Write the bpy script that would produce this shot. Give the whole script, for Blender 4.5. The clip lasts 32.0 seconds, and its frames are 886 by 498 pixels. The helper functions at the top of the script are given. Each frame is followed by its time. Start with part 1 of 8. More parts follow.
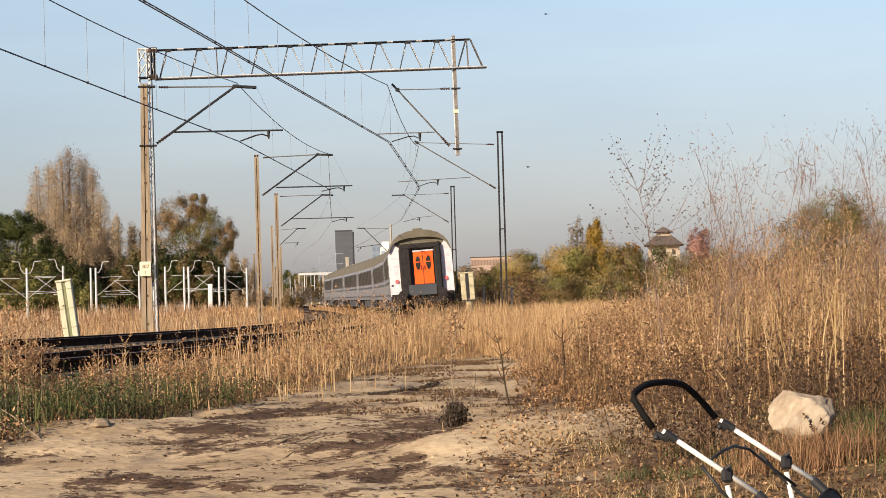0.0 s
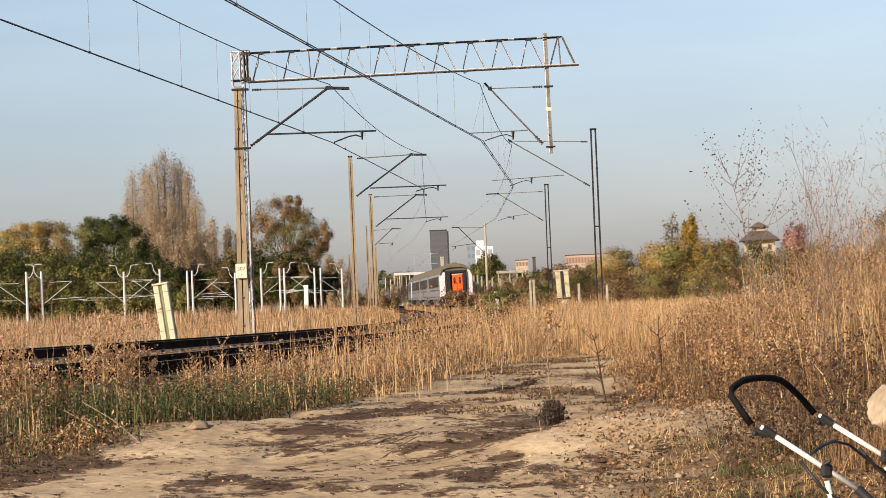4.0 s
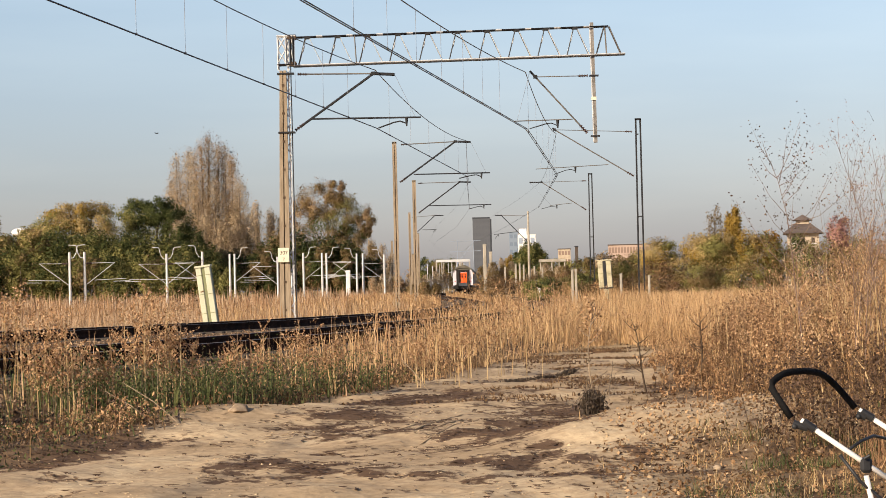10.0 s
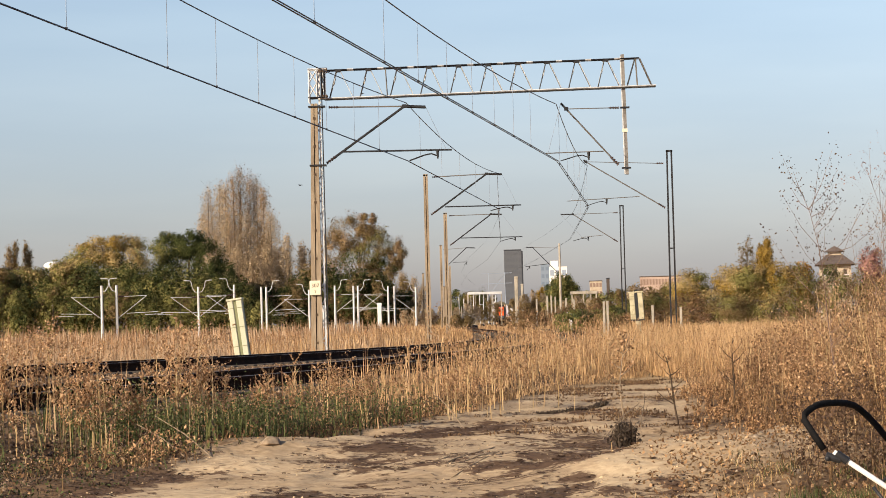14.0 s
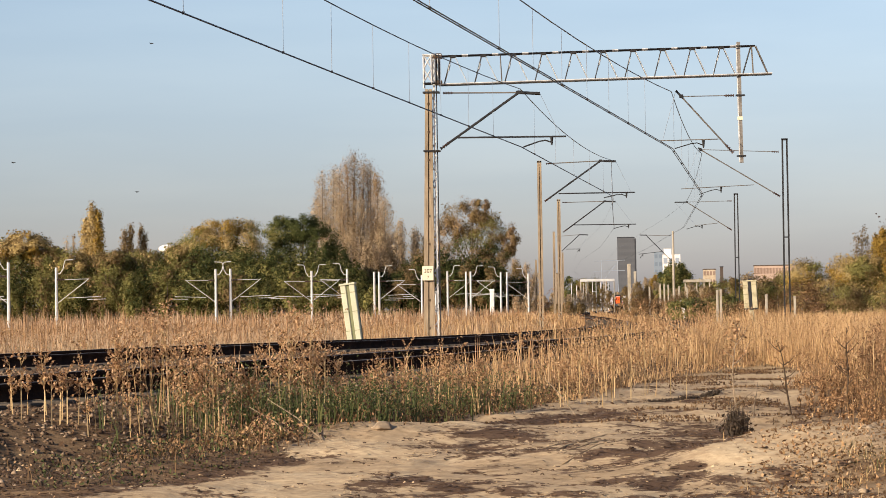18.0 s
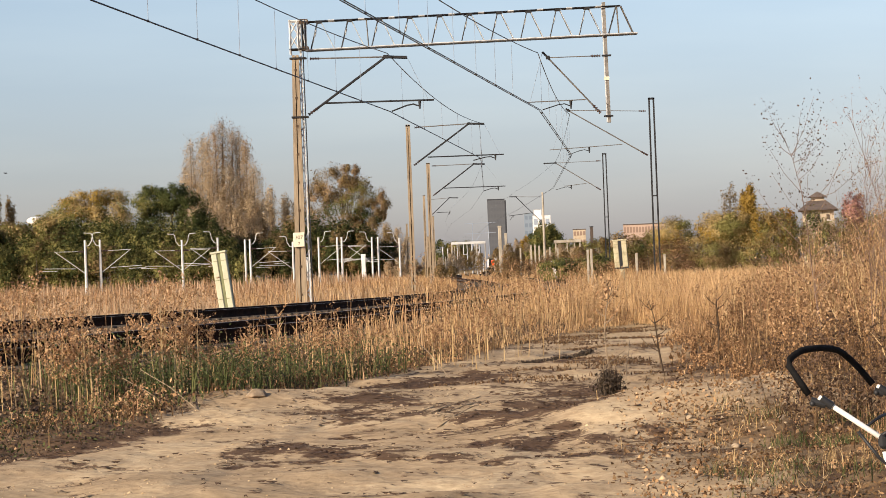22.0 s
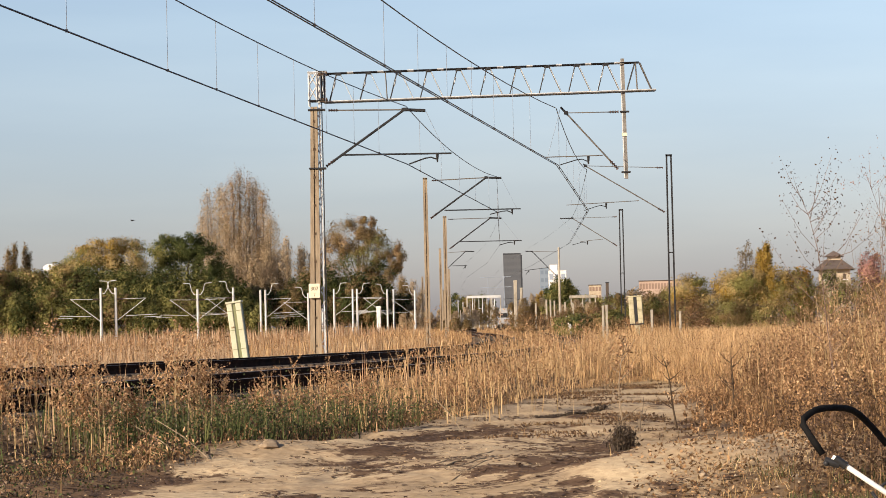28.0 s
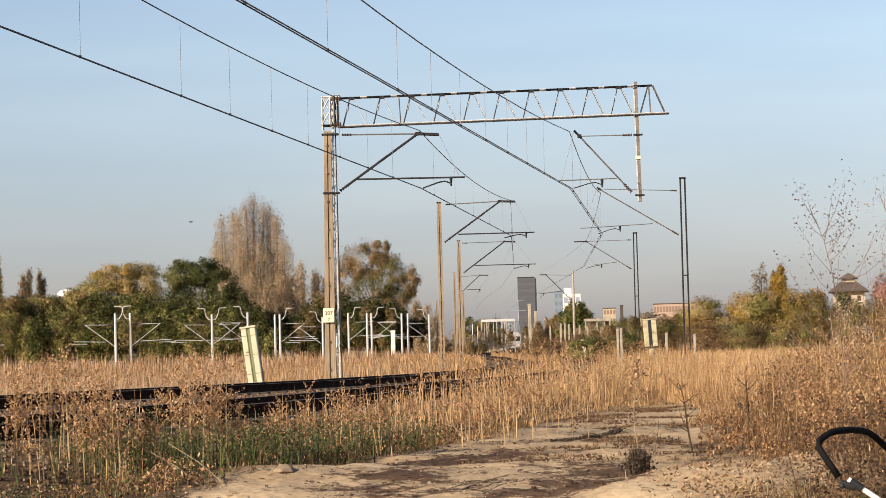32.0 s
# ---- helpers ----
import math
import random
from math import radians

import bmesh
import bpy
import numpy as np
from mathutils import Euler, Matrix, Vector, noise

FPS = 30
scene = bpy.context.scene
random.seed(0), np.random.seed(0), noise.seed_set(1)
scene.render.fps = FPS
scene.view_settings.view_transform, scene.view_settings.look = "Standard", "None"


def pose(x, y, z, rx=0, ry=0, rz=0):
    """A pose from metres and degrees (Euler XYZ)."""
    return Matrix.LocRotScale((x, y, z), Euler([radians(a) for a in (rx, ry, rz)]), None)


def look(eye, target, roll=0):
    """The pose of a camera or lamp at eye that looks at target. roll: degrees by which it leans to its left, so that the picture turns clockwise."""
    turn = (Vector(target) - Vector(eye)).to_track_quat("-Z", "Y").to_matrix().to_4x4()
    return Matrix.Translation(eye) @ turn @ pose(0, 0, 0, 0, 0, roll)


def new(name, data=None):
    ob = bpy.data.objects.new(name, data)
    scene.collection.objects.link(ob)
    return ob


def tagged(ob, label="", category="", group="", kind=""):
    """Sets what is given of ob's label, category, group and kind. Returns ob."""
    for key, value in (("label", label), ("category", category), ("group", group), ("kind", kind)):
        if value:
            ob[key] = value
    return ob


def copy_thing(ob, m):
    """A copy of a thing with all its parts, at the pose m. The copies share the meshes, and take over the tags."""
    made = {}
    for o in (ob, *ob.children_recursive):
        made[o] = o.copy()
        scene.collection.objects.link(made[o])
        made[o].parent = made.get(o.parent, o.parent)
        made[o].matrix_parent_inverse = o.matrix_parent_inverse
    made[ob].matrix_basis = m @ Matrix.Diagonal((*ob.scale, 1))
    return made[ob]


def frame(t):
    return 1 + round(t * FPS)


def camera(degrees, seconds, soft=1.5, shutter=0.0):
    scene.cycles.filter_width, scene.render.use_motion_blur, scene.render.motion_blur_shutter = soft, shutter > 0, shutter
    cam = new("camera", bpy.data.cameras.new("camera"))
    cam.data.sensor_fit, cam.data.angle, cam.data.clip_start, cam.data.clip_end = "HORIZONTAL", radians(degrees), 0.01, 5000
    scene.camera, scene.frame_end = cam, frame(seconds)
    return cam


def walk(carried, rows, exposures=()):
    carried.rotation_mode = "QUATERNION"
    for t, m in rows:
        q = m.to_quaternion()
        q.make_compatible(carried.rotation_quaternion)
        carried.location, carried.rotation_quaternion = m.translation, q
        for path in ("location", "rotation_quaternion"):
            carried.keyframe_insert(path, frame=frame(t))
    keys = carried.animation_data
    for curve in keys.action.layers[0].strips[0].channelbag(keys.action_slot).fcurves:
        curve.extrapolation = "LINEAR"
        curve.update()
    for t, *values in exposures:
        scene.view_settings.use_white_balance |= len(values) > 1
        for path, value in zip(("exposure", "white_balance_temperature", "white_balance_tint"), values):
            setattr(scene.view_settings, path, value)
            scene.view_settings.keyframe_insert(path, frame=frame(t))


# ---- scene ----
cam = camera(19.77, 32.0, soft=0.7)
EYE = (0.0, 0.0, 1.5)
# seconds, yaw, pitch, roll of the phone held by a person who stands still
ROWS = [
    (0.0, -3.502, 1.071, 1.581),
    (0.5, -3.132, 1.211, 1.898),
    (1.0, -2.749, 1.279, 2.019),
    (1.5, -2.357, 1.283, 2.134),
    (2.0, -2.040, 1.218, 2.133),
    (2.5, -1.789, 1.137, 2.118),
    (3.0, -1.600, 1.091, 2.237),
    (3.5, -1.468, 1.084, 2.317),
    (5.5, -0.798, 1.406, 2.291),
    (6.0, -0.471, 1.496, 2.301),
    (6.5, -0.113, 1.597, 2.150),
    (7.0, 0.163, 1.675, 2.171),
    (7.5, 0.302, 1.665, 2.106),
    (8.0, 0.351, 1.567, 2.054),
    (8.5, 0.208, 1.325, 1.895),
    (9.0, 0.000, 1.114, 1.750),
    (9.5, -0.221, 0.935, 1.503),
    (10.0, -0.411, 0.859, 1.319),
    (10.5, -0.503, 0.852, 1.245),
    (11.0, -0.358, 0.895, 1.207),
    (11.5, -0.120, 0.999, 1.273),
    (12.0, 0.196, 1.201, 1.278),
    (12.5, 0.451, 1.377, 1.393),
    (13.0, 0.575, 1.587, 1.341),
    (13.5, 0.514, 1.662, 1.335),
    (14.0, 0.300, 1.606, 1.470),
    (14.5, 0.032, 1.490, 1.618),
    (16.5, 0.347, 1.634, 1.382),
    (17.0, 1.039, 1.659, 1.155),
    (17.5, 1.980, 1.584, 1.004),
    (18.0, 2.831, 1.346, 0.848),
    (18.5, 3.192, 1.215, 0.720),
    (19.0, 3.047, 1.228, 0.621),
    (19.5, 2.503, 1.312, 0.500),
    (20.0, 1.728, 1.333, 0.623),
    (20.5, 1.182, 1.202, 1.204),
    (21.0, 0.780, 0.847, 1.734),
    (21.5, 0.445, 0.524, 1.897),
    (22.0, -0.059, 0.473, 2.169),
    (22.5, -0.488, 0.446, 2.144),
    (23.0, -0.959, 0.432, 1.958),
    (23.5, -1.083, 0.596, 1.839),
    (24.0, -0.768, 0.842, 1.868),
    (24.5, -0.403, 1.066, 1.835),
    (25.0, 0.041, 1.562, 1.943),
    (25.5, 0.278, 1.893, 1.839),
    (27.5, 0.199, 1.945, 1.399),
    (28.0, 0.279, 1.685, 1.269),
    (28.5, 0.376, 1.451, 1.235),
    (29.0, 0.513, 1.360, 1.313),
    (29.5, 0.592, 1.348, 1.382),
    (30.0, 0.707, 1.518, 1.462),
    (30.5, 0.854, 1.749, 1.404),
    (31.0, 0.923, 1.964, 1.399),
    (31.5, 0.855, 2.145, 1.397),
    (32.0, 0.605, 2.232, 1.523),
]
walk(cam, [(t, pose(*EYE, 90 + pitch, roll, yaw)) for t, yaw, pitch, roll in ROWS])

# ---- light ----
SUN_AZ, SUN_EL = 224.0, 24.0     # compass bearing from +y over +x, height
world = bpy.data.worlds.new("sky")
scene.world = world
world.use_nodes = True
wn, wl = world.node_tree.nodes, world.node_tree.links
sky = wn.new("ShaderNodeTexSky")
sky.sky_type, sky.sun_disc = "NISHITA", False
sky.sun_elevation, sky.sun_rotation = radians(SUN_EL), radians(SUN_AZ)
sky.altitude, sky.air_density, sky.dust_density, sky.ozone_density = 100, 1.0, 0.8, 3.0
bg = wn["Background"]
bg.inputs["Strength"].default_value = 0.078
tint = wn.new("ShaderNodeMix")
tint.data_type, tint.blend_type = "RGBA", "MULTIPLY"
tint.inputs["Factor"].default_value = 1.0
# haze: the lowest degrees of the sky are greyer
geo = wn.new("ShaderNodeTexCoord")
sep = wn.new("ShaderNodeSeparateXYZ")
haze = wn.new("ShaderNodeValToRGB")
haze.color_ramp.elements[0].position, haze.color_ramp.elements[0].color = 0.0, (0.735, 0.685, 0.89, 1)
haze.color_ramp.elements[1].position, haze.color_ramp.elements[1].color = 0.12, (1.30, 1.125, 1.10, 1)
wl.new(geo.outputs["Generated"], sep.inputs["Vector"])
wl.new(sep.outputs["Z"], haze.inputs["Fac"])
wl.new(haze.outputs["Color"], tint.inputs["B"])
wl.new(sky.outputs["Color"], tint.inputs["A"])
streak = wn.new("ShaderNodeTexNoise")
streak.inputs["Scale"].default_value, streak.inputs["Detail"].default_value = 3.0, 5.0
smap = wn.new("ShaderNodeMapping")
smap.inputs["Scale"].default_value = (2.2, 2.2, 15.0)
wl.new(geo.outputs["Generated"], smap.inputs["Vector"])
wl.new(smap.outputs["Vector"], streak.inputs["Vector"])
veil = wn.new("ShaderNodeValToRGB")
veil.color_ramp.elements[0].position, veil.color_ramp.elements[0].color = 0.38, (0.985, 0.986, 0.99, 1)
veil.color_ramp.elements[1].position, veil.color_ramp.elements[1].color = 0.70, (1.07, 1.05, 1.03, 1)
wl.new(streak.outputs["Fac"], veil.inputs["Fac"])
thin = wn.new("ShaderNodeMix")
thin.data_type, thin.blend_type = "RGBA", "MULTIPLY"
thin.inputs["Factor"].default_value = 1.0
wl.new(tint.outputs["Result"], thin.inputs["A"])
wl.new(veil.outputs["Color"], thin.inputs["B"])
wl.new(thin.outputs["Result"], bg.inputs["Color"])
sun_data = bpy.data.lights.new("sun", "SUN")
sun_data.energy, sun_data.angle, sun_data.color = 5.0, radians(0.6), (1.0, 0.84, 0.64)
sun = new("sun", sun_data)
sun_dir = Vector((math.sin(radians(SUN_AZ)) * math.cos(radians(SUN_EL)), math.cos(radians(SUN_AZ)) * math.cos(radians(SUN_EL)), math.sin(radians(SUN_EL))))
sun.matrix_basis = look(sun_dir * 50, (0, 0, 0))
scene.view_settings.exposure = 0.62


# ---- materials ----
def mat(name, colours, rough=0.8, metal=0.0, scale=4.0, bump=0.0, fine=40.0, rand="", stretch=(1, 1, 1), jump=0.75):
    """A material whose colour runs through colours by two sizes of noise; rand: island or object adds a jump from piece to piece."""
    m = bpy.data.materials.new(name)
    m.use_nodes = True
    n, l = m.node_tree.nodes, m.node_tree.links
    b = n["Principled BSDF"]
    b.inputs["Roughness"].default_value, b.inputs["Metallic"].default_value = rough, metal
    b.inputs["Specular IOR Level"].default_value = 0.3 if rough < 0.8 else 0.08
    co = n.new("ShaderNodeTexCoord")
    mp = n.new("ShaderNodeMapping")
    mp.inputs["Scale"].default_value = stretch
    l.new(co.outputs["Object"], mp.inputs["Vector"])
    a, f = n.new("ShaderNodeTexNoise"), n.new("ShaderNodeTexNoise")
    for t, s, d in ((a, scale, 4.0), (f, fine, 3.0)):
        t.inputs["Scale"].default_value, t.inputs["Detail"].default_value = s, d
        l.new(mp.outputs["Vector"], t.inputs["Vector"])
    mix = n.new("ShaderNodeMath")
    mix.operation = "MULTIPLY_ADD"
    mix.inputs[1].default_value = 0.4
    l.new(f.outputs["Fac"], mix.inputs[0])
    half = n.new("ShaderNodeMath")
    half.operation = "MULTIPLY"
    half.inputs[1].default_value = 0.6
    l.new(a.outputs["Fac"], half.inputs[0])
    l.new(half.outputs[0], mix.inputs[2])
    value = mix.outputs[0]
    if rand:
        src = n.new("ShaderNodeNewGeometry" if rand == "island" else "ShaderNodeObjectInfo")
        r = n.new("ShaderNodeMath")
        r.operation = "MULTIPLY_ADD"
        r.inputs[1].default_value, r.inputs[2].default_value = jump, -jump / 2
        l.new(src.outputs["Random Per Island" if rand == "island" else "Random"], r.inputs[0])
        s = n.new("ShaderNodeMath")
        l.new(value, s.inputs[0])
        l.new(r.outputs[0], s.inputs[1])
        value = s.outputs[0]
    ramp = n.new("ShaderNodeValToRGB")
    e = ramp.color_ramp.elements
    k = len(colours)
    lo, hi = (0.05, 0.95) if rand else (0.32, 0.68)
    for i, c in enumerate(colours):
        p = lo + (hi - lo) * i / max(1, k - 1)
        el = e[i] if i < 2 else e.new(p)
        el.position, el.color = p, (*c, 1)
    if k == 1:
        e[1].color = (*colours[0], 1)
    l.new(value, ramp.inputs["Fac"])
    l.new(ramp.outputs["Color"], b.inputs["Base Color"])
    if bump:
        bp = n.new("ShaderNodeBump")
        bp.inputs["Strength"].default_value, bp.inputs["Distance"].default_value = bump, 0.02
        l.new(mix.outputs[0], bp.inputs["Height"])
        l.new(bp.outputs["Normal"], b.inputs["Normal"])
    return m


def leafy(name, colours, rough=0.75, through_light=0.26, jump=0.75, scale=0.6):
    """Thin leaves and blades: a colour from piece to piece, and some light let through."""
    m = mat(name, colours, rough, 0, scale, 0, 3.0, "island", jump=jump)
    n, l = m.node_tree.nodes, m.node_tree.links
    b, out = n["Principled BSDF"], n["Material Output"]
    tr, mx = n.new("ShaderNodeBsdfTranslucent"), n.new("ShaderNodeMixShader")
    mx.inputs["Fac"].default_value = through_light
    ramp = [k for k in n if k.type == "VALTORGB"][0]
    l.new(ramp.outputs["Color"], tr.inputs["Color"])
    l.new(b.outputs["BSDF"], mx.inputs[1])
    l.new(tr.outputs["BSDF"], mx.inputs[2])
    l.new(mx.outputs["Shader"], out.inputs["Surface"])
    return m


M = dict(
    rust=mat("rusty_steel", [(0.013, 0.007, 0.0045), (0.030, 0.015, 0.009), (0.058, 0.029, 0.017)], 1.0, 0, 3, 0.3),
    railhead=mat("worn_rail_head", [(0.16, 0.13, 0.11), (0.26, 0.22, 0.19)], 0.6, 0.3, 2),
    ballast=mat("ballast_stone", [(0.055, 0.034, 0.023), (0.14, 0.092, 0.060), (0.34, 0.25, 0.17)], 0.95, 0, 3, 0.6, 30, "island"),
    sleeper=mat("weathered_sleeper", [(0.05, 0.04, 0.032), (0.11, 0.09, 0.07)], 0.9, 0, 2, 0.4),
    tan=mat("tan_painted_steel", [(0.16, 0.12, 0.08), (0.28, 0.215, 0.145), (0.38, 0.30, 0.21)], 0.7, 0, 1.5, 0.2, 20, "", (1, 1, 0.15)),
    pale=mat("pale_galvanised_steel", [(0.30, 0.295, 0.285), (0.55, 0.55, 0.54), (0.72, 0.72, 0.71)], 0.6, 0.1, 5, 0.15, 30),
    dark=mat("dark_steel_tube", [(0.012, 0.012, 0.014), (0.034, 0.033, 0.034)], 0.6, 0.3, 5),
    greypost=mat("grey_brown_weathered_steel", [(0.085, 0.078, 0.07), (0.17, 0.155, 0.14), (0.25, 0.23, 0.21)], 0.8, 0, 2, 0.2, 16),
    brownsteel=mat("dark_brown_plate", [(0.055, 0.036, 0.024), (0.11, 0.075, 0.05)], 0.8, 0.1, 5),
    tubegrey=mat("weathered_grey_tube", [(0.09, 0.078, 0.068), (0.17, 0.148, 0.125)], 0.65, 0.2, 3, 0.1, 24),
    wire=mat("bronze_wire", [(0.03, 0.033, 0.042), (0.06, 0.062, 0.07)], 0.5, 0.5, 2),
    thinwire=mat("grey_dropper_wire", [(0.24, 0.28, 0.34), (0.32, 0.36, 0.42)], 0.6, 0.2, 2),
    ceramic=mat("brown_insulator", [(0.03, 0.018, 0.014), (0.07, 0.04, 0.03)], 0.3),
    concrete=mat("pale_concrete", [(0.22, 0.19, 0.15), (0.35, 0.31, 0.25), (0.45, 0.40, 0.33)], 0.9, 0, 1.2, 0.3, 14, "", (1, 1, 0.3)),
    dullcream=mat("dull_stained_plastic", [(0.24, 0.20, 0.12), (0.42, 0.37, 0.24), (0.50, 0.45, 0.31)], 0.75, 0, 3, 0.1, 18),
    cream=mat("cream_plastic", [(0.38, 0.37, 0.26), (0.52, 0.51, 0.38)], 0.6, 0, 2, 0.1),
    olive=mat("olive_shade_strip", [(0.13, 0.14, 0.07), (0.20, 0.20, 0.11)], 0.7),
    signwhite=mat("off_white_enamel", [(0.62, 0.55, 0.40), (0.75, 0.68, 0.52)], 0.5, 0, 6),
    black=mat("black_paint", [(0.012, 0.012, 0.013), (0.025, 0.025, 0.026)], 0.5),
    silver=mat("silver_pole", [(0.42, 0.42, 0.415), (0.60, 0.595, 0.58)], 0.5, 0.15, 2, 0, 9, "", (1, 1, 0.2)),
    coachgrey=mat("grey_coach_paint", [(0.16, 0.158, 0.168), (0.21, 0.207, 0.22)], 0.6, 0, 0.8, 0, 6),
    railgrey=mat("silver_grey_car_paint", [(0.26, 0.26, 0.27), (0.36, 0.36, 0.37)], 0.5, 0.1, 1.2, 0, 9),
    coachdark=mat("dark_coach_stripe", [(0.045, 0.05, 0.06), (0.07, 0.075, 0.085)], 0.5, 0, 1),
    coachroof=mat("dusty_coach_roof", [(0.10, 0.088, 0.065), (0.17, 0.15, 0.115)], 0.8, 0, 1.2, 0.1),
    coachwhite=mat("white_coach_paint", [(0.52, 0.48, 0.51), (0.68, 0.64, 0.67)], 0.5, 0, 1.5, 0, 9),
    marking=mat("faint_pink_print", [(0.55, 0.44, 0.50), (0.66, 0.55, 0.60)], 0.6, 0, 9),
    glass=mat("dark_window_glass", [(0.016, 0.015, 0.015), (0.03, 0.028, 0.027)], 0.3, 0, 0.7),
    orange=mat("orange_door_paint", [(0.80, 0.095, 0.012), (0.92, 0.13, 0.018)], 0.4, 0, 2),
    rubber=mat("black_rubber", [(0.018, 0.016, 0.016), (0.04, 0.036, 0.034)], 0.8, 0, 6),
    redlamp=mat("red_lamp_glass", [(0.45, 0.10, 0.11), (0.60, 0.16, 0.17)], 0.4),
    towerdark=mat("dark_blue_facade", [(0.075, 0.08, 0.092), (0.09, 0.096, 0.108)], 0.6, 0, 0.05),
    towerside=mat("shaded_facade", [(0.02, 0.022, 0.03), (0.03, 0.033, 0.04)], 0.6, 0, 0.05),
    towerpane=mat("hazed_facade_pane", [(0.068, 0.073, 0.085), (0.082, 0.088, 0.10)], 0.5, 0, 0.05),
    blueglass=mat("blue_glass_facade", [(0.17, 0.21, 0.26), (0.20, 0.245, 0.30)], 0.5, 0, 0.05),
    bluepane=mat("blue_facade_pane", [(0.13, 0.165, 0.215), (0.15, 0.19, 0.245)], 0.5, 0, 0.05),
    whitewall=mat("white_render", [(0.62, 0.60, 0.57), (0.75, 0.73, 0.70)], 0.8, 0, 0.2),
    cream_wall=mat("dull_cream_render", [(0.32, 0.25, 0.17), (0.50, 0.42, 0.32)], 0.85, 0, 1.2),
    brickdark=mat("dull_brick_window", [(0.20, 0.14, 0.11), (0.26, 0.185, 0.145)], 0.8, 0, 0.3),
    brickwall=mat("salmon_brick_wall", [(0.33, 0.24, 0.19), (0.42, 0.315, 0.255)], 0.9, 0, 0.3),
    roofbrown=mat("brown_roof_tile", [(0.06, 0.047, 0.04), (0.11, 0.085, 0.07)], 0.85, 0, 0.6),
    rooftile=mat("faded_brown_roof_tile", [(0.09, 0.07, 0.06), (0.165, 0.128, 0.108)], 0.85, 0, 1.4, 0.2),
    bark=mat("grey_brown_bark", [(0.10, 0.075, 0.055), (0.19, 0.15, 0.11)], 0.95, 0, 1.5, 0.4),
    darkbark=mat("dark_dead_stalk", [(0.05, 0.036, 0.026), (0.11, 0.08, 0.055)], 0.95, 0, 3, 0.4),
    twig=mat("pale_brown_twig", [(0.20, 0.15, 0.10), (0.33, 0.25, 0.17)], 0.9, 0, 1.5),
    thin_twig=mat("thin_brown_twig", [(0.15, 0.10, 0.08), (0.27, 0.19, 0.145)], 0.9, 0, 1.5),
    clod=mat("sandy_clod", [(0.30, 0.21, 0.12), (0.48, 0.35, 0.21), (0.60, 0.46, 0.29)], 0.95, 0, 5, 0.5, 30, "island"),
    rock=mat("pale_sandstone", [(0.20, 0.15, 0.10), (0.35, 0.275, 0.195), (0.47, 0.385, 0.285)], 0.95, 0, 3, 0.7, 18),
    foam=mat("black_foam_grip", [(0.006, 0.006, 0.006), (0.014, 0.013, 0.013)], 0.85, 0, 20, 0.3, 200),
    alu=mat("brushed_aluminium", [(0.66, 0.63, 0.58), (0.80, 0.77, 0.72)], 0.35, 0.15, 8),
    plastic=mat("black_plastic", [(0.013, 0.013, 0.014), (0.026, 0.026, 0.028)], 0.5, 0, 8),
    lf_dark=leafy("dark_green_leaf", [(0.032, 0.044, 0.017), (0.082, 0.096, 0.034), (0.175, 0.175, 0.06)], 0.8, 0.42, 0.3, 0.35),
    lf_olive=leafy("olive_leaf", [(0.125, 0.122, 0.042), (0.25, 0.23, 0.078), (0.41, 0.35, 0.13)], 0.8, 0.42, 0.3, 0.35),
    lf_yellow=leafy("yellowing_leaf", [(0.23, 0.15, 0.035), (0.36, 0.235, 0.055), (0.47, 0.31, 0.075)], 0.8, 0.32, 0.4, 0.35),
    lf_tan=leafy("pale_brown_leaf", [(0.34, 0.25, 0.155), (0.47, 0.36, 0.23), (0.58, 0.455, 0.305)], 0.8, 0.42, 0.25, 0.35),
    lf_brown=leafy("brown_leaf", [(0.14, 0.098, 0.048), (0.25, 0.175, 0.082), (0.38, 0.265, 0.125)], 0.8, 0.42, 0.3, 0.35),
    lf_russet=leafy("russet_brown_leaf", [(0.26, 0.17, 0.09), (0.38, 0.26, 0.145), (0.49, 0.35, 0.21)], 0.8, 0.42, 0.25, 0.35),
    lf_orange=leafy("orange_leaf", [(0.34, 0.17, 0.04), (0.46, 0.24, 0.06)], 0.8, 0.32, 0.4, 0.35),
    lf_pink=leafy("pinkish_seed_head", [(0.22, 0.13, 0.11), (0.36, 0.23, 0.19)]),
    lf_red=leafy("dusky_red_leaf", [(0.34, 0.165, 0.14), (0.46, 0.27, 0.225)], 0.8, 0.32, 0.4, 0.35),
    lf_gold=leafy("golden_tan_leaf", [(0.30, 0.21, 0.085), (0.48, 0.355, 0.155), (0.66, 0.515, 0.26)], 0.8, 0.42, 0.3, 0.35),
    lf_bush=leafy("russet_weed_leaf", [(0.14, 0.072, 0.034), (0.32, 0.178, 0.086), (0.49, 0.30, 0.16), (0.60, 0.405, 0.235)]),
    g_gold=leafy("golden_grass", [(0.33, 0.195, 0.088), (0.51, 0.325, 0.16), (0.66, 0.465, 0.25)]),
    g_pale=leafy("pale_golden_grass", [(0.26, 0.17, 0.10), (0.42, 0.29, 0.18), (0.57, 0.42, 0.275)]),
    g_straw=leafy("pale_straw", [(0.34, 0.22, 0.10), (0.50, 0.35, 0.17), (0.62, 0.46, 0.26)]),
    g_brown=leafy("brown_weed", [(0.08, 0.045, 0.022), (0.17, 0.10, 0.048), (0.30, 0.19, 0.09)]),
    g_rust=leafy("rusty_brown_weed", [(0.16, 0.085, 0.038), (0.30, 0.17, 0.075), (0.44, 0.27, 0.125)]),
